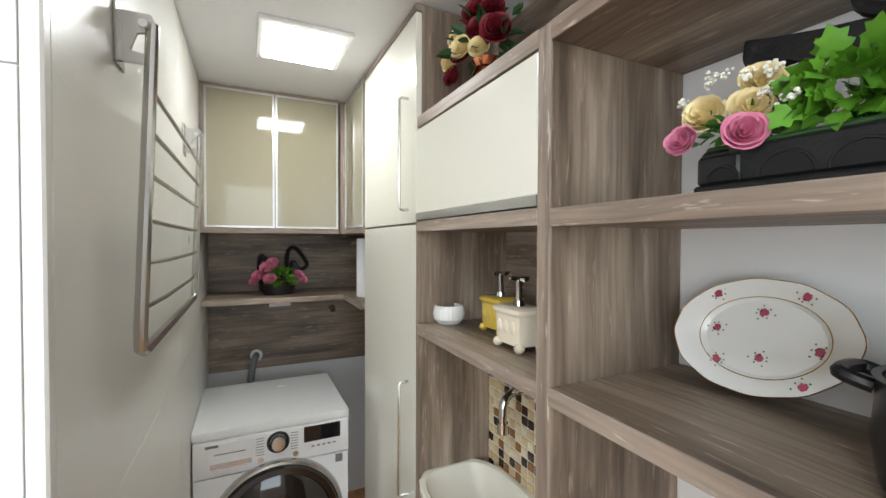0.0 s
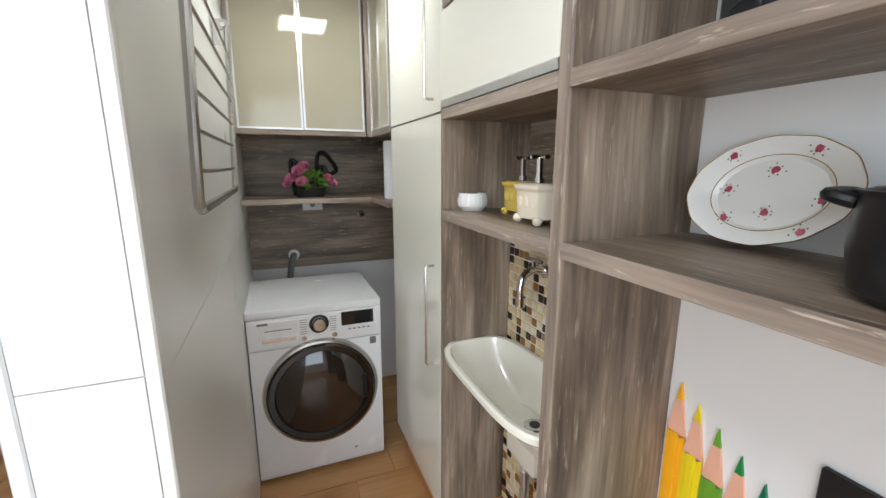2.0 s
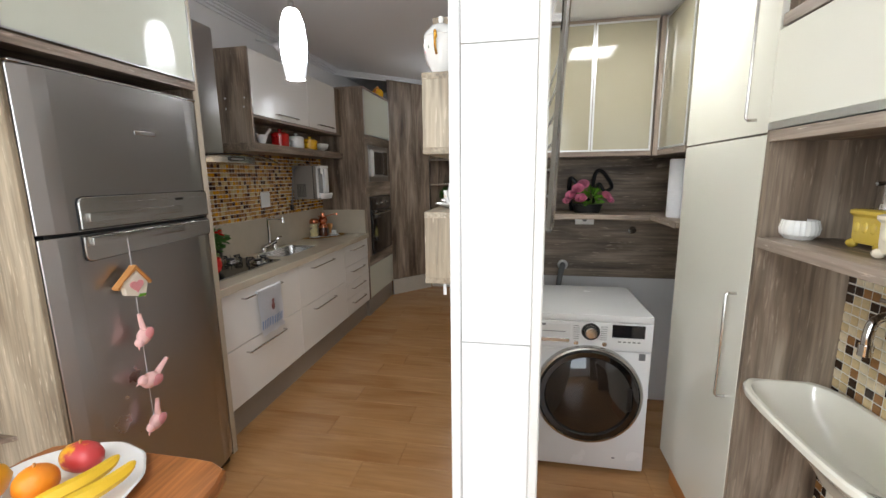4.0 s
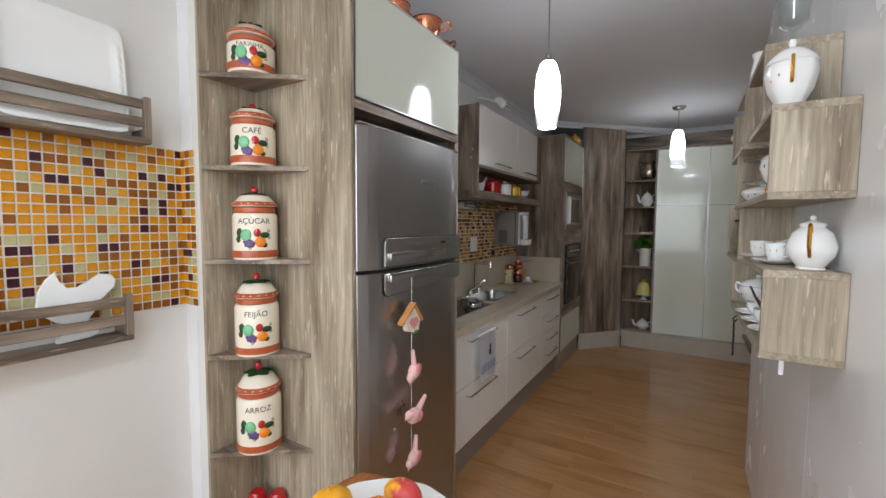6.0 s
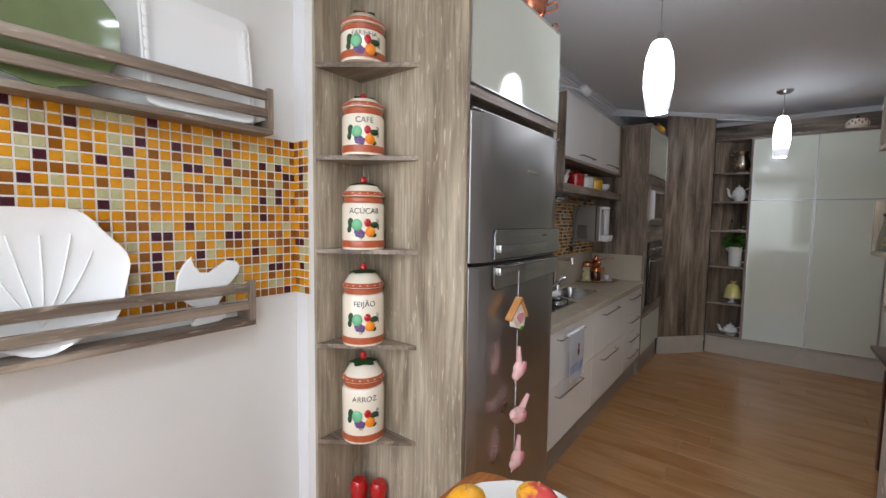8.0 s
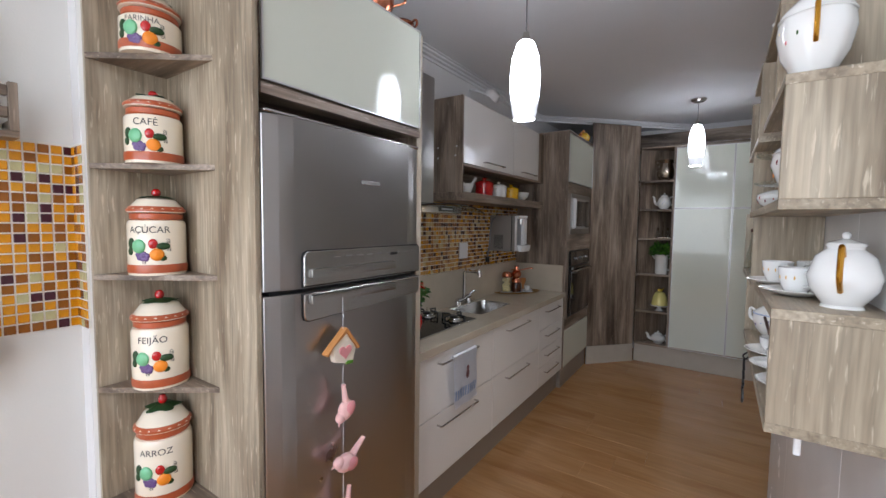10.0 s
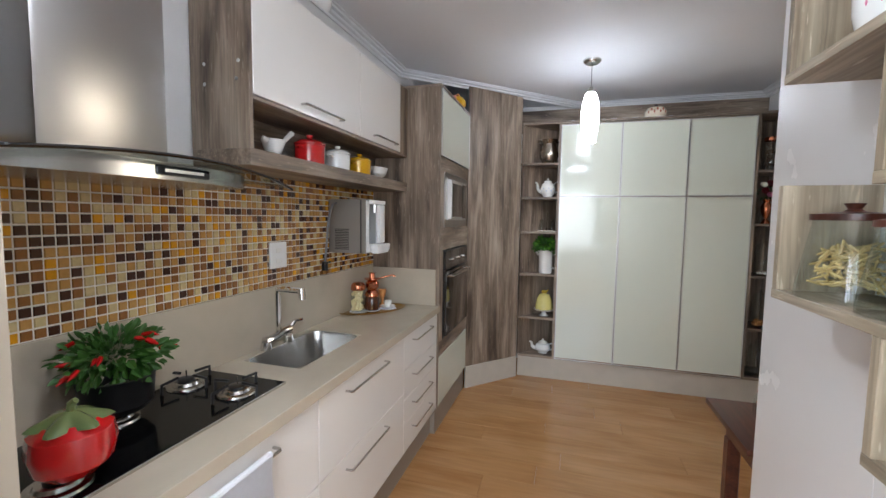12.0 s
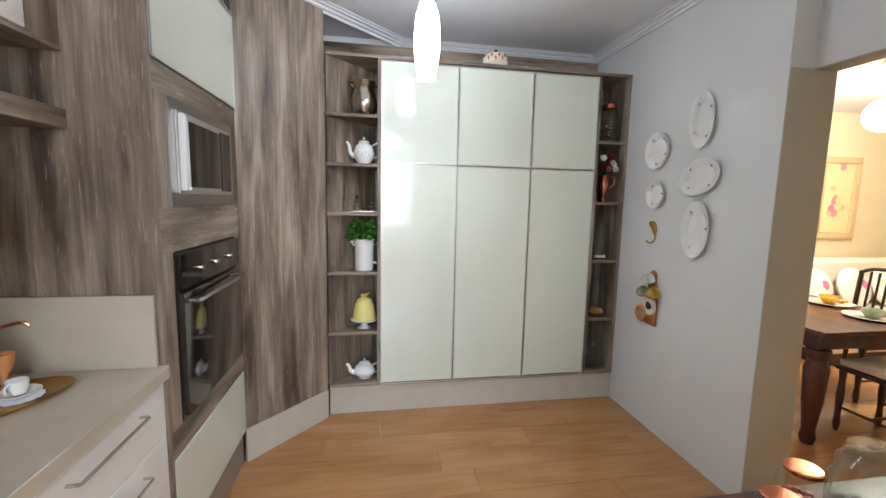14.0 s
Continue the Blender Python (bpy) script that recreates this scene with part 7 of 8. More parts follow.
yd = thing("cake_dome", (LX, 5.11, 0.595), "pale yellow ceramic dome on a white cake stand", "cake dome")
part("stand", lathe([(0, 0), (0.05, 0), (0.03, 0.012), (0.018, 0.035), (0.03, 0.05), (0.095, 0.058), (0.10, 0.066), (0, 0.064)], 32), "porcelain", yd)
M["dome_yellow"] = plain("soft_yellow_glaze", lin(226, 214, 132), 0.2, var=0.05, coat=0.4)
part("dome", lathe([(0.085, 0.0665), (0.082, 0.10), (0.072, 0.16), (0.05, 0.205), (0.02, 0.22), (0, 0.222)], 32), "dome_yellow", yd)
part("bird_knob", ball(0.018, (0.0, 0, 0.235), (1.6, 0.8, 0.9), 12, 8), "pale_yellow", yd)
part("bird_tail", tube([(0.02, 0, 0.24), (0.04, 0, 0.258)], [0.008, 0.004], 8), "pale_yellow", yd)
teapot("teapot", (LX, 5.11, 0.222), 0.078, "round white porcelain teapot on the lowest shelf", tall=0.85)
RX = 0.575
M["dry_goods"] = plain("dark_dry_goods", lin(92, 70, 48), 0.7, var=0.3, scale=60)


def jar(name, loc, r, h, label, lid, fill=None, fill_h=0.0, group="", bump_r=0.01):
    t = thing(name, loc, label, "jar", group)
    part("glass", lathe([(0, 0.0), (r * 0.92, 0.0), (r, 0.012), (r, h * 0.72), (r * 0.72, h * 0.88), (r * 0.72, h * 0.93)], 28), "glass", t)
    if lid == "glass":
        l = part("lid", lathe([(r * 0.8, h * 0.93), (r * 0.8, h * 0.95), (r * 0.3, h), (r * 0.12, h * 1.02), (r * 0.2, h * 1.07), (0, h * 1.1)], 24), "glass", t)
    elif lid:
        l = part("lid", lathe([(r * 0.78, h * 0.90), (r * 0.80, h * 0.97), (r * 0.74, h), (0, h * 1.01)], 24), lid, t)
    if fill:
        bm = bmesh.new()
        for k in range(int(16 + 50 * fill_h)):
            a, q = fl.uniform(0, 6.28), (r * 0.9 - bump_r) * math.sqrt(fl.random())
            ball(bump_r, (q * math.cos(a), q * math.sin(a), 0.008 + bump_r + fl.random() * max(0.0, fill_h - 2 * bump_r)), (1, 1, 0.8), 7, 5, bm)
        part("contents", bm, fill, t)
    return t


jar("storage_jar", (RX, 5.075, 1.965), 0.062, 0.27, "tall glass jar with a copper lid and dry goods", "copper", "dry_goods", 0.17, "jars on the pantry shelves")
cv = thing("copper_vase", (RX - 0.005, 5.075, 1.525), "slim copper vase of red and white flowers", "flowers")
part("vase", lathe([(0, 0), (0.035, 0), (0.030, 0.01), (0.012, 0.04), (0.035, 0.10), (0.04, 0.14), (0.022, 0.18), (0.03, 0.2), (0, 0.195)], 28), "copper", cv)
part("handle", tube(smooth([(0.025, -0.02, 0.19), (0.06, -0.03, 0.18), (0.06, -0.03, 0.13), (0.036, -0.02, 0.11)]), 0.004, 8), "copper", cv)
part("foliage", bunch((0, 0, 0.26), (0.06, 0.05, 0.08), 50, 0.03), "leaf_dark", cv)
for c, r, m in (((-0.03, -0.04, 0.27), 0.024, "rose"), ((0.035, -0.05, 0.28), 0.024, "petal_white"), ((0.0, -0.05, 0.33), 0.024, "rose"), ((-0.045, -0.05, 0.32), 0.022, "petal_white"), ((0.05, -0.06, 0.24), 0.022, "petal_white"), ((0.0, -0.05, 0.24), 0.02, "pink")):
    part("bloom", rose(c, r, (c[0], -1, 0.4)), m, cv)
jar("storage_jar", (RX, 5.075, 1.088), 0.064, 0.28, "round glass jar with glass lid on the pantry shelf", "glass", "porcelain", 0.03, "jars on the pantry shelves", 0.014)
jar("storage_jar", (RX, 5.075, 0.640), 0.064, 0.30, "glass jar with a few brown eggs", "glass", "tan", 0.07, "jars on the pantry shelves", 0.022)
jar("storage_jar", (RX, 5.075, 0.222), 0.066, 0.28, "empty glass jar on the lowest pantry shelf", "glass", None, 0, "jars on the pantry shelves")

# ---- wall of plates ----


M["faded_print"] = plain("faded_violet_print", lin(142, 126, 150), 0.2, var=0.25, scale=120, coat=0.4)


def wall_plate(y, z, w, h, turn_deg=0.0, lobes=10, prints=4):
    w, h = w * 1.1, h * 1.1
    p = thing("wall_plate", (WP - 0.002, y, z), "white porcelain plate with small flowers hung on the wall", "plate", "plates on the wall")
    m = pose(0, 0, 0, turn_deg, 0, 0) @ pose(0, 0, 0, 0, -90, 0)
    part("dish", turn(oval_plate(h, w, 0.022, lobes, 0.012, 48), m), "porcelain", p)
    for k in range(prints):
        a = k * 2 * math.pi / prints + 0.6
        part("flower_print", turn(ball(0.0075, (0.36 * h * math.cos(a), 0.36 * w * math.sin(a), 0.017), (1, 1, 0.12), 8, 6, rough=0.6), m), ("faded_print", "cloth_blue", "faded_print")[k % 3], p)


wall_plate(4.290, 1.994, 0.165, 0.285, 0, 0, 4)
wall_plate(4.649, 1.863, 0.205, 0.215, 0, 10, 5)
wall_plate(4.274, 1.675, 0.27, 0.185, -12, 8, 4)
wall_plate(4.634, 1.580, 0.155, 0.165, 0, 10, 3)
wall_plate(4.269, 1.377, 0.19, 0.30, 0, 0, 3)
hk = thing("horse_head_hook", (WP, 4.637, 1.285), "small bronze horse head wall hook", "hook")
part("head", prism([(0.03, 0.09), (0.035, 0.115), (0.01, 0.122), (-0.02, 0.10), (-0.03, 0.06), (-0.02, 0.03), (-0.005, 0.045), (0.0, 0.075), (0.022, 0.078)], -0.022, -0.0005, axis="x", bev=0.003), "brass", hk)
part("hook", tube(smooth([(-0.012, -0.02, 0.045), (-0.014, -0.025, 0.0), (-0.03, -0.005, -0.025), (-0.04, 0.025, -0.01)]), 0.005, 8), "brass", hk)
mr = thing("mug_board", (WP, 4.60, 0.715), "wooden board hung with small ceramic mugs", "mug rack")
part("board", prism([(-0.055, 0.0), (0.05, 0.0), (0.055, 0.22), (0.025, 0.30), (0.03, 0.345), (0.0, 0.37), (-0.03, 0.345), (-0.025, 0.30), (-0.055, 0.22)], -0.018, -0.0005, axis="x", bev=0.003), "butcher", mr, "brown cutting-board backing")
for y, z, m in ((0.03, 0.29, "porcelain"), (0.075, 0.20, "leaf_pale"), (-0.03, 0.205, "pale_yellow")):
    M.setdefault("leaf_pale", plain("pale_green_glaze", lin(170, 182, 140), 0.2, var=0.1, coat=0.4))
    mg = part("mug", turn(lathe([(0, 0), (0.026, 0), (0.034, 0.02), (0.036, 0.06), (0.032, 0.06), (0.030, 0.02), (0, 0.008)], 24), pose(-0.05, y, z, 0, 0, 0) @ pose(0, 0, 0, 60, 0, 0)), m, mr)
    part("mug_handle", turn(tube(smooth([(0.033, 0, 0.048), (0.056, 0, 0.045), (0.054, 0, 0.02), (0.033, 0, 0.018)]), 0.004, 8), pose(-0.05, y, z, 0, 0, 0) @ pose(0, 0, 0, 60, 0, 90)), m, mg)
part("plaque", turn(lathe([(0, 0.012), (0.055, 0.012), (0.062, 0.006), (0.062, 0)], 32), pose(-0.0185, 0.0, 0.125, 0, -90, 0)), "lid_cream", mr, "round painted rooster plaque")
part("rooster_print", ball(0.028, (-0.031, 0.0, 0.13), (0.1, 1, 0.9), 12, 8, rough=0.5), "dark_line", mr)
part("ring", tube([(-0.03, 0.07 + 0.042 * math.cos(a * 0.3927), 0.06 + 0.045 * math.sin(a * 0.3927)) for a in range(16)], 0.014, 8, closed=True), "tan", mr, "tan bread ring ornament")

# ---- side table with jars ----
st = thing("side_table", (-0.06, 2.81, 0), "dark red wooden side table by the partition end", "table")
part("tabletop", bx(-0.335, -0.20, 0.728, 0.40, 0.245, 0.752, 0.006, 2), "red_wood", st)
part("apron", bx(-0.27, -0.17, 0.62, 0.36, 0.18, 0.727, 0.003), "red_wood", st)
for x in (-0.25, 0.34):
    for y in (-0.15, 0.16):
        part("leg", bx(x - 0.025, y - 0.025, 0, x + 0.025, y + 0.025, 0.6195, 0.004), "red_wood", st)
dy = thing("lace_doily", (-0.20, 2.745, 0.752), "white crocheted doily on the side table", "doily")
part("cloth", lathe([(0, 0.003), (0.07, 0.003), (0.085, 0.001), (0.08, 0.0), (0, 0.0)], 48, wave=12, amp=0.08), "cloth", dy)
jar("cookie_jar", (-0.215, 2.91, 0.752), 0.052, 0.105, "low glass jar of cookies with a copper lid", "copper", "tan", 0.06, "jars on the side table", 0.014)
jar("cookie_jar", (-0.08, 2.975, 0.752), 0.052, 0.12, "low glass jar with a copper lid", "copper", "terracotta", 0.05, "jars on the side table", 0.014)
jar("large_glass_jar", (-0.07, 2.83, 0.752), 0.085, 0.24, "large clear glass jar with glass lid", "glass", None, 0, "jars on the side table")
jar("large_glass_jar", (0.10, 2.93, 0.752), 0.09, 0.18, "large clear glass jar with glass lid", "glass", None, 0, "jars on the side table")

# ---- china on the staggered shelf ----
CX = -0.487


def tureen(loc, r, h, label, decor, rz=0.0, trim="gold", lid=True, cat="tureen", grip=1.17):
    t = thing("tureen", loc, label, cat, rz=rz)
    part("bowl", lathe([(0, 0), (r * 0.6, 0), (r * 0.52, h * 0.08), (r * 0.85, h * 0.3), (r, h * 0.55), (r * 0.95, h * 0.72), (r * 0.9, h * 0.72), (r * 0.8, h * 0.3), (0, h * 0.15)], 36, wave=8, amp=0.02), "porcelain", t)
    if lid:
        l = part("lid", lathe([(r * 0.97, h * 0.72), (r * 0.93, h * 0.77), (r * 0.6, h * 0.9), (r * 0.15, h * 0.97), (0, h * 0.98)], 36), "porcelain", t)
        part("knob", lathe([(r * 0.1, h * 0.97), (r * 0.16, h * 1.03), (r * 0.12, h * 1.09), (0, h * 1.11)], 16), "porcelain", l)
    part("trim", lathe([(r * 0.975, h * 0.70), (r * 1.0, h * 0.715), (r * 0.975, h * 0.73)], 36), trim if trim != "gold" else "porcelain", t)
    for s in (-1, 1):
        part("handle", tube(smooth([(0, s * r * 0.93, h * 0.62), (0, s * r * grip, h * 0.74), (0, s * r * grip, h * 0.48), (0, s * r * 0.92, h * 0.36)]), r * 0.07, 8), trim if trim == "gold" else "porcelain", t)
    for k in range(9):
        a = math.pi + (k - 4) * 0.36
        part("flower_print", ball(r * 0.065, (r * 0.97 * math.cos(a), r * 0.97 * math.sin(a), h * (0.5 + 0.07 * (k % 3 - 1))), (0.4, 0.4, 1), 8, 6, rough=0.5), decor[k % len(decor)], t)
    return t


tureen((-0.520, 0.965, 1.850), 0.060, 0.175, "large white tureen with gold handles and pink flowers", ("cloth_pink", "leaf", "petal_cream"), -6)
tureen((CX, 1.63, 1.182), 0.066, 0.125, "white lidded soup tureen with a blue band", ("cloth_blue", "purple"), 45, "cloth_blue", grip=1.45)
tureen((CX, 1.02, 1.618), 0.085, 0.145, "white lidded serving bowl with autumn flowers", ("orange", "leaf", "rose"), 0)
tureen((CX, 1.64, 1.618), 0.074, 0.075, "low white covered dish with red flowers", ("rose", "red"), 0)
teapot("teapot", (-0.452, 0.975, 1.408), 0.056, "white porcelain teapot with a gold handle", rz=256, tall=1.4, grip="gold")
teapot("sugar_bowl", (-0.445, 1.23, 1.408), 0.045, "white sugar bowl with lid and yellow flowers", rz=60, cat="sugar bowl", decor="yellow")
for x, y in ((-0.508, 1.095), (-0.525, 1.29), (-0.448, 1.335)):
    cup_on("tea_cup", (x, y, 1.408), "white tea cup and saucer with yellow flowers", 0.034, 0.055, True, 20, "porcelain", "yellow")
for x, y in ((-0.505, 1.27), (-0.51, 1.42), (-0.50, 1.12)):
    cup_on("tea_cup", (x, y, 1.182), "white and blue tea cup on its saucer", 0.036, 0.042, True, 200, "porcelain", "cloth_blue")
sp2 = thing("serving_spoon", (-0.52, 1.285, 1.247), "dark wooden serving spoon resting on the cups", "spoon")
part("spoon", tube([(0.0, -0.06, 0.0), (-0.01, 0.04, 0.02), (-0.015, 0.14, 0.045)], [0.008, 0.005, 0.004], 8), "dark_wood", sp2)
ck2 = thing("glass_cake_stand", (CX, 1.38, 1.618), "two-tier cut glass cake stand", "cake stand")
part("foot", lathe([(0, 0), (0.05, 0), (0.03, 0.012), (0.012, 0.03), (0.018, 0.045), (0.012, 0.06), (0, 0.06)], 24), "glass", ck2)
part("lower_plate", lathe([(0, 0.062), (0.085, 0.066), (0.095, 0.074), (0.09, 0.066), (0, 0.058)], 40, wave=20, amp=0.03), "glass", ck2)
part("column", lathe([(0.014, 0.066), (0.02, 0.08), (0.011, 0.10), (0.018, 0.125), (0.012, 0.14), (0, 0.14)], 20), "glass", ck2)
part("upper_plate", lathe([(0, 0.142), (0.085, 0.146), (0.095, 0.155), (0.09, 0.146), (0, 0.138)], 40, wave=20, amp=0.03), "glass", ck2)
for y in (1.35, 1.405):
    sh = thing("salt_shaker", (CX, y, 1.766), "chrome salt shaker standing on the glass stand", "shaker", "shakers")
    part("body", lathe([(0, 0), (0.015, 0), (0.016, 0.028), (0.014, 0.034), (0, 0.036)], 20), "chrome", sh)
teapot("teapot", (CX, 1.21, 1.850), 0.052, "white teapot with violet flowers", rz=90, tall=1.1, decor="purple")
for y in (1.66, 1.80, 1.94):
    mgx = cup_on("milk_mug", (-0.50, y, 1.860), "white ruffled porcelain mug with small flowers", 0.042, 0.10, False, 30, "porcelain", "pink", "ruffled mugs")
cm = thing("cream_jug", (-0.50, 1.70, 2.095), "tall white flowered porcelain jug", "jug")
part("body", lathe([(0, 0), (0.036, 0), (0.044, 0.04), (0.046, 0.08), (0.036, 0.135), (0.044, 0.16), (0.04, 0.16), (0, 0.13)], 28, wave=8, amp=0.02), "porcelain", cm)
part("handle", tube(smooth([(0, 0.038, 0.135), (0, 0.075, 0.135), (0, 0.07, 0.065), (0, 0.043, 0.05)]), 0.006, 8), "porcelain", cm)
cgl = thing("glass_goblet", (-0.49, 1.17, 2.075), "tall cut glass goblet on the highest shelf", "goblet")
part("goblet", lathe([(0, 0), (0.04, 0), (0.008, 0.012), (0.007, 0.06), (0.04, 0.09), (0.045, 0.17), (0.042, 0.17), (0.036, 0.095), (0, 0.075)], 24), "glass", cgl)
# dry goods niche
for y, r, h, f, bh, lab in ((1.985, 0.082, 0.172, "straw", 0.115, "glass jar of dried pasta with a wooden lid"), (1.82, 0.07, 0.16, None, 0, "empty glass jar with a wooden lid"), (1.675, 0.055, 0.15, "banana", 0.07, "glass jar of yellow corn with a wooden lid")):
    jr = thing("wooden_lid_jar", (-0.490, y, 1.388), lab, "jar", "jars in the niche")
    part("glass", lathe([(0, 0), (r, 0), (r, 0.02), (r * 0.72, h * 0.9)], 32), "glass", jr)
    part("lid", lathe([(r * 0.8, h * 0.9), (r * 0.8, h * 0.97), (r * 0.2, h), (r * 0.12, h * 1.03), (r * 0.2, h * 1.09), (0, h * 1.1)], 24), "red_wood", jr)
    if f == "straw":
        M.setdefault("straw", plain("dried_pasta", lin(206, 182, 122), 0.6, var=0.25, scale=50))
        ps = bmesh.new()
        for k in range(150):
            a, q = fl.uniform(0, 6.28), r * 0.62 * math.sqrt(fl.random())
            c = Vector((q * math.cos(a), q * math.sin(a), 0.025 + fl.random() * 0.08))
            d3 = Vector((fl.gauss(0, 1), fl.gauss(0, 1), fl.gauss(0, 0.7))).normalized() * 0.018
            tube([c - d3, c + d3], 0.0024, 5, ps)
        part("pasta", ps, "straw", jr)
    elif f:
        bm = bmesh.new()
        for k in range(120):
            a, q = fl.uniform(0, 6.28), r * 0.82 * math.sqrt(fl.random())
            ball(0.006, (q * math.cos(a), q * math.sin(a), 0.012 + fl.random() * bh * 0.8), (1, 1, 0.8), 6, 4, bm)
        part("corn", bm, "banana", jr)
wl = thing("wire_word", (-0.575, 1.50, 1.158), "black wire script ornament hanging under the shelf", "ornament")
part("hook", tube(smooth([(0.01, 0, 0.004), (-0.004, 0.0, -0.01), (0.004, 0.005, -0.022), (0.01, 0, -0.012)]), 0.0025, 6), "black", wl)
part("script", tube(smooth([(0, 0.0, -0.02), (0, 0.012, -0.04), (0, -0.012, -0.052), (0, 0.014, -0.066), (0, -0.014, -0.08), (0, 0.012, -0.094), (0, -0.012, -0.10), (0, 0.014, -0.12), (0, -0.008, -0.14), (0, 0.006, -0.165), (0, -0.012, -0.15), (0, 0.0, -0.125)], 6), 0.0035, 6), "black", wl)
tg = thing("white_tag", (-0.51, 0.93, 1.107), "small white hook under the china shelf", "hook")
part("tag", bx(-0.006, -0.003, 0.0, 0.006, 0.003, 0.053, 0.002), "appliance", tg)

# ---- dining room beyond the opening ----
dt = thing("dining_table", (2.05, 4.72, 0), "dark wooden dining table laid for a meal", "table")
part("tabletop", bx(-0.50, -0.55, 0.735, 0.55, 0.95, 0.765, 0.006, 2), "red_wood", dt)
part("apron", bx(-0.44, -0.49, 0.63, 0.49, 0.89, 0.734, 0.003), "dark_wood", dt)
for x in (-0.41, 0.46):
    for y in (-0.46, 0.86):
        part("leg", lathe([(0, 0), (0.036, 0), (0.046, 0.04), (0.036, 0.09), (0.058, 0.30), (0.068, 0.50), (0.052, 0.56), (0.066, 0.60), (0.066, 0.6295), (0, 0.6295)], 16, at=(x, y, 0)), "dark_wood", dt)


def dining_chair(x, y, rz):
    c = thing("dining_chair", (x, y, 0), "dark turned-wood dining chair with a pale cushion", "chair", "dining chairs", rz=rz)
    part("seat", bx(-0.21, -0.21, 0.43, 0.21, 0.21, 0.46, 0.01, 2), "dark_wood", c)
    part("cushion", bx(-0.20, -0.20, 0.461, 0.20, 0.20, 0.505, 0.02, 3), "felt_white", c, "pale padded cushion")
    for sx in (-1, 1):
        part("front_leg", lathe([(0, 0), (0.014, 0), (0.022, 0.05), (0.016, 0.12), (0.024, 0.25), (0.018, 0.36), (0.024, 0.4295), (0, 0.4295)], 12, at=(sx * 0.18, -0.18, 0)), "dark_wood", c)
        part("back_post", tube([(sx * 0.18, 0.18, 0.0), (sx * 0.185, 0.19, 0.45), (sx * 0.19, 0.25, 0.98)], 0.018, 8), "dark_wood", c)
        part("stretcher", tube([(sx * 0.18, -0.18, 0.17), (sx * 0.18, 0.18, 0.17)], 0.010, 8), "dark_wood", c)
    part("stretcher", tube([(-0.18, 0.0, 0.17), (0.18, 0.0, 0.17)], 0.010, 8), "dark_wood", c)
    part("top_rail", tube(smooth([(-0.20, 0.25, 0.97), (-0.1, 0.262, 1.01), (0.1, 0.262, 1.01), (0.20, 0.25, 0.97)]), 0.026, 8, flat=0.6), "dark_wood", c)
    part("lower_rail", tube([(-0.185, 0.215, 0.62), (0.185, 0.215, 0.62)], 0.014, 8), "dark_wood", c)
    for k in range(5):
        part("spindle", tube([(-0.12 + k * 0.06, 0.215, 0.62), (-0.12 + k * 0.06, 0.252, 0.985)], 0.009, 8), "dark_wood", c)


dining_chair(2.18, 4.18, 180)
dining_chair(2.78, 4.85, -90)
dining_chair(1.28, 5.05, 90)
for x, y, m in ((2.25, 4.41, "leaf_pale"), (2.40, 4.80, "yellow"), (1.78, 4.85, "yellow")):
    pb = thing("place_setting", (x, y, 0.765), "white plate with a coloured bowl on the dining table", "plate", "place settings")
    part("plate", lathe([(0, 0), (0.08, 0), (0.15, 0.014), (0.155, 0.018), (0.15, 0.019), (0.08, 0.007), (0, 0.006)], 36), "porcelain", pb)
    part("bowl", lathe([(0, 0.008), (0.035, 0.008), (0.06, 0.045), (0.065, 0.065), (0.06, 0.065), (0.03, 0.018), (0, 0.016)], 28), m, pb)
    part("napkin", bx(0.07, -0.05, 0.018, 0.12, 0.02, 0.032, 0.006, 2), "yellow", pb)
M["pale_frame"] = plain("pale_gilt_wood", lin(222, 192, 146), 0.45, var=0.1, scale=30)
pa = thing("painting", (3.90, 6.198, 1.16), "framed flower painting on the cream wall", "painting")
part("canvas", bx(0.06, -0.012, 0.06, 0.50, -0.001, 0.88), "petal_cream", pa)
for a in ((0, 0, 0.56, 0.07), (0, 0.87, 0.56, 0.94), (0, 0.07, 0.07, 0.87), (0.49, 0.07, 0.56, 0.87)):
    part("frame_side", bx(a[0], -0.045, a[1], a[2], -0.0005, a[3], 0.012, 2), "pale_frame", pa, "pale wooden frame")
for k in range(16):
    part("paint_dab", ball(0.045, (0.28 + fl.gauss(0, 0.09), -0.013, 0.42 + fl.gauss(0, 0.16)), (1, 0.04, 0.9), 10, 6, rough=0.5), ("cloth_pink", "petal_cream", "pale_frame", "pink")[k % 4], pa)
so = thing("sofa", (4.0, 5.70, 0), "cream upholstered sofa with cushions", "sofa")
part("seat", bx(-0.9, -0.42, 0.12, 0.9, 0.30, 0.46, 0.06, 3), "felt_white", so)
part("backrest", bx(-0.9, 0.18, 0.46, 0.9, 0.44, 0.95, 0.08, 3), "felt_white", so)
part("base", bx(-0.88, -0.38, 0.0, 0.88, 0.40, 0.12), "dark_wood", so)
for x in (-0.5, 0.0, 0.45):
    cu = thing("cushion", (4.0 + x, 5.76, 0.455), "pale cushion with pink flowers on the sofa", "cushion", "sofa cushions")
    part("pillow", turn(ball(0.22, (0, 0, 0.0), (1.05, 0.4, 1.0), 16, 10), pose(0, 0, 0.21, -18, 0, 6)), "petal_white", cu)
    part("flower_print", turn(ball(0.05, (0.03, -0.085, 0.02), (1, 0.12, 0.9), 10, 6, rough=0.5), pose(0, 0, 0.21, -18, 0, 6)), "pink", cu)
dlp = thing("dining_pendant", (2.6, 4.75, 2.6), "lit warm glass pendant over the dining table", "pendant lamp")
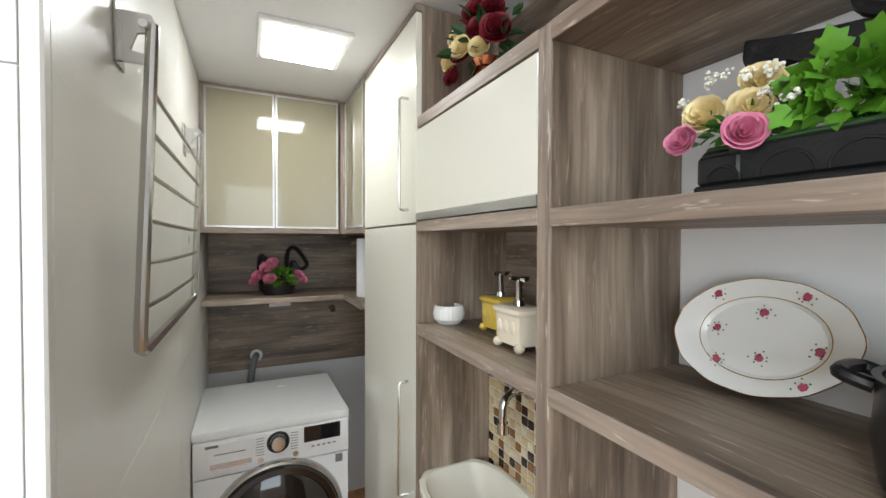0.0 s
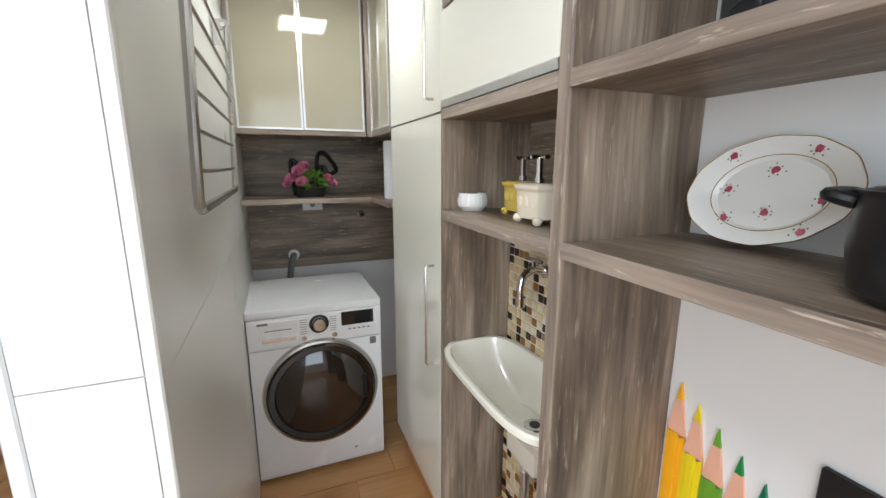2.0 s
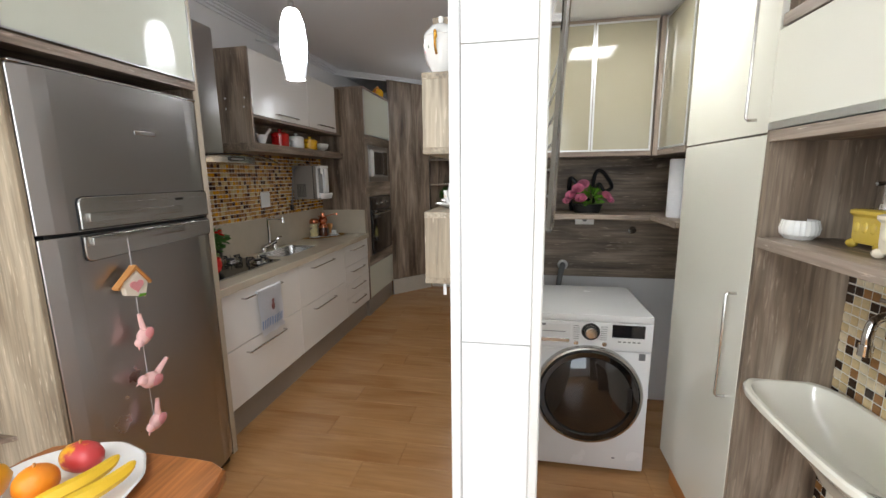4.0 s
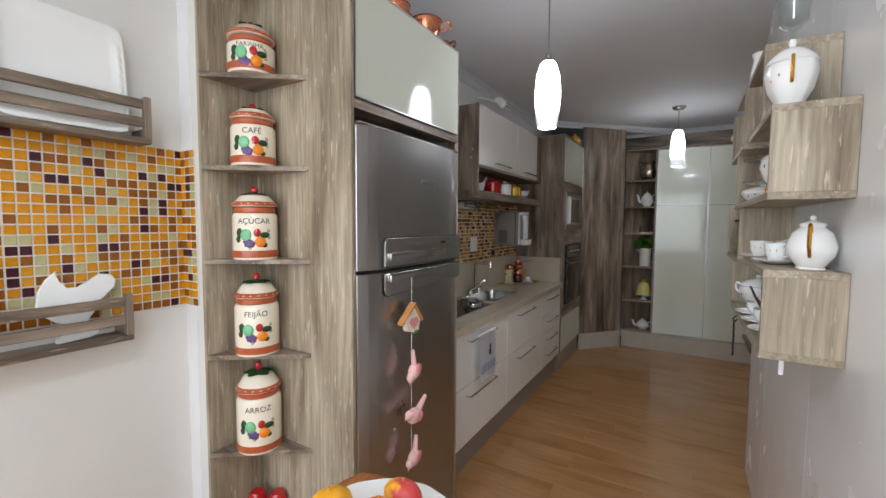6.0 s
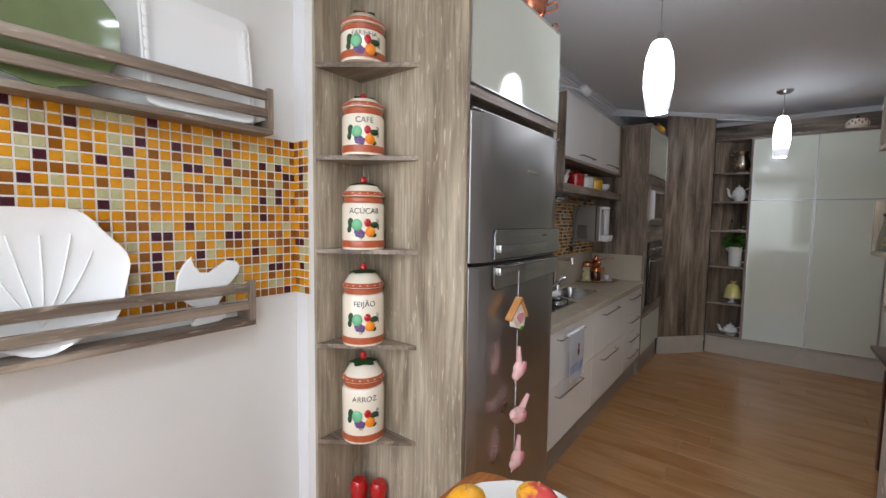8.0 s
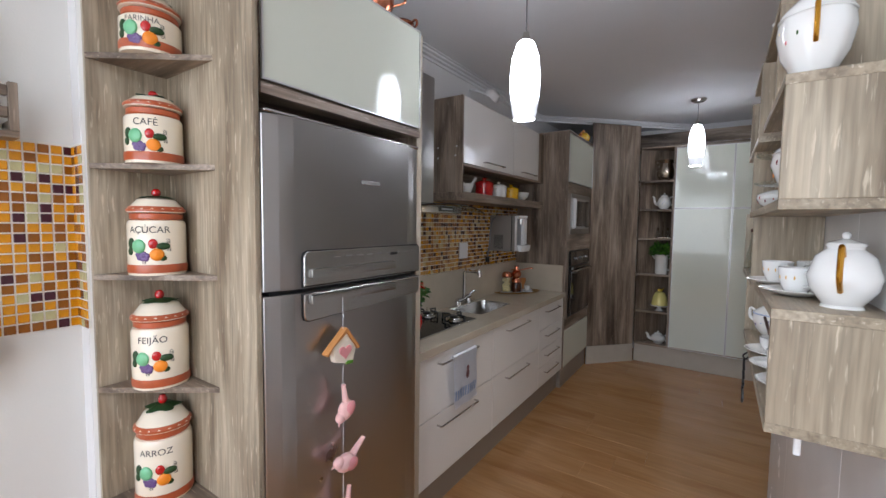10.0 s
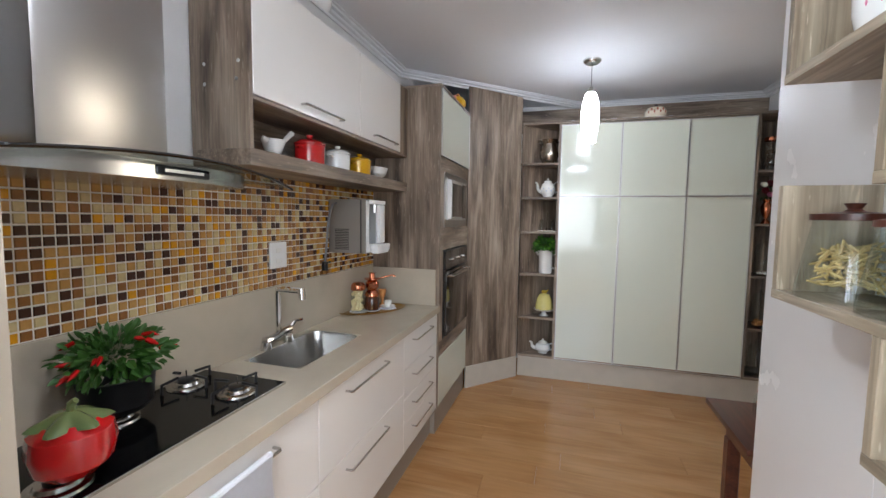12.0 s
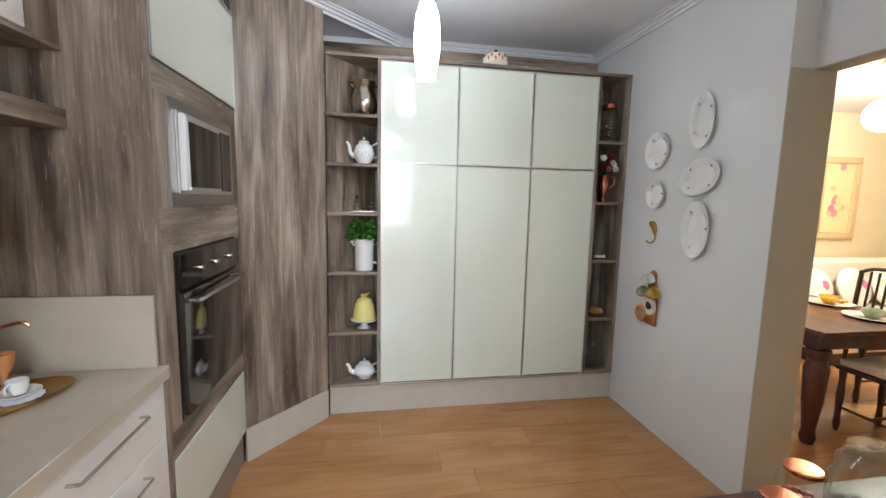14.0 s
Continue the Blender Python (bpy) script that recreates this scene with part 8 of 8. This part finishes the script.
part("canopy", lathe([(0, -0.02), (0.05, -0.018), (0.055, -0.001), (0, -0.001)], 20), "steel_light", dlp)
part("cable", tube([(0, 0, -0.02), (0, 0, -0.28)], 0.004, 6), "grey_line", dlp)
part("shade", ball(0.12, (0, 0, -0.39), (1, 1, 1), 20, 14), "bulb_warm", dlp, "lit warm white globe")

# ---- pieces of floor and walls ----
floor_ob = bpy.data.objects["floor"]
rng = random.Random(5)
PW, PL = 0.192, 1.28
plank_meshes = {}
y = -2.42
row = 0
while y < 6.1:
    x = -2.45 - rng.random() * PL
    end = 6.2 if y > 0.6 else 0.82
    while x < end:
        x0, x1 = max(x, -2.45), min(x + PL, end)
        if x1 - x0 > 0.02:
            k = round(x1 - x0, 3)
            if k not in plank_meshes:
                plank_meshes[k] = mesh_of("plank", bx(0.0006, 0.0006, -0.0079, k - 0.0006, PW - 0.0006, 0.0, 0.0012), M["floor"])
            ob = new("plank", plank_meshes[k])
            ob.parent, ob.location = floor_ob, (x0, y, 0)
        x += PL
    y += PW
    row += 1


def mosaic(holder, u0, u1, z0, z1, at, axis, pitch, key, keep):
    """Small square tiles on a wall; keep(u, z) picks those that are parts, the rest are one joined piece."""
    g, t = 0.0048, 0.004
    verts, faces = [], []
    me = mesh_of("mosaic_tile", (bx(0, g / 2, g / 2, t, pitch - g / 2, pitch - g / 2, 0.0012) if axis != "y" else bx(g / 2, -t, g / 2, pitch - g / 2, 0, pitch - g / 2, 0.0012)), M[key])
    sgn = -1 if axis == "-x" else 1
    nu, nz = int(round((u1 - u0) / pitch)), int(round((z1 - z0) / pitch))
    count = 0
    for i in range(nu):
        for j in range(nz):
            u, z = u0 + i * pitch, z0 + j * pitch
            if keep(u, z) and count < 300:
                ob = new("mosaic_tile", me)
                ob.parent = holder
                ob.location = (at, u, z) if axis == "x" else (at - t, u, z) if axis == "-x" else (u, at, z)
                count += 1
            else:
                a, b, c, d2 = u + g / 2, u + pitch - g / 2, z + g / 2, z + pitch - g / 2
                e = 0.0012
                k = len(verts)
                for w, s in ((0, 0), (t, e)):
                    for uu, zz in ((a + s, c + s), (b - s, c + s), (b - s, d2 - s), (a + s, d2 - s)):
                        verts.append((at + sgn * w, uu, zz) if axis != "y" else (uu, at - w, zz))
                faces += [(k + 4, k + 5, k + 6, k + 7)] + [(k + q, k + (q + 1) % 4, k + 4 + (q + 1) % 4, k + 4 + q) for q in range(4)]
    if verts:
        me2 = bpy.data.meshes.new("mosaic_rest")
        me2.from_pydata(verts, [], faces)
        bm = bmesh.new()
        bm.from_mesh(me2)
        bmesh.ops.recalc_face_normals(bm, faces=bm.faces)
        bm.to_mesh(me2)
        bm.free()
        me2.materials.append(M[key + "_rest"])
        ob = new("mosaic_rest", me2)
        ob.parent = holder
        tagged(ob, kind="stuff")


PT = 0.0310
setting("wall_mosaic_near", bx(-2.43, -0.95, 1.208, -2.424, 0.315, 1.800), "grout", "amber glass mosaic on the wall behind the plate rack")
mosaic(bpy.data.objects["wall_mosaic_near"], -0.95, 0.312, 1.208, 1.799, -2.424, "x", PT, "amber", lambda u, z: u > -0.19)
setting("wall_mosaic_return", bx(-2.428, 0.314, 1.208, -2.335, 0.321, 1.800), "grout", "amber glass mosaic on the wall corner")
mosaic(bpy.data.objects["wall_mosaic_return"], -2.424, -2.336, 1.208, 1.799, 0.314, "y", PT, "amber", lambda u, z: True)
setting("wall_mosaic_kitchen", bx(-2.36, 1.40, 1.19, -2.352, 3.69, 1.72), "grout", "brown and amber glass mosaic above the worktop")
mosaic(bpy.data.objects["wall_mosaic_kitchen"], 1.40, 3.69, 1.20, 1.715, -2.352, "x", 0.0305, "brown", lambda u, z: 2.2 < u < 2.9 and z < 1.60)
setting("wall_mosaic_laundry", bx(0.716, 0.348, 0.0, 0.7215, 0.9165, 1.30), "grout", "cream and brown mosaic behind the laundry sink")
mosaic(bpy.data.objects["wall_mosaic_laundry"], 0.348, 0.917, 0.0, 1.30, 0.716, "-x", 0.0300, "laundry", lambda u, z: 0.85 < z < 1.22)
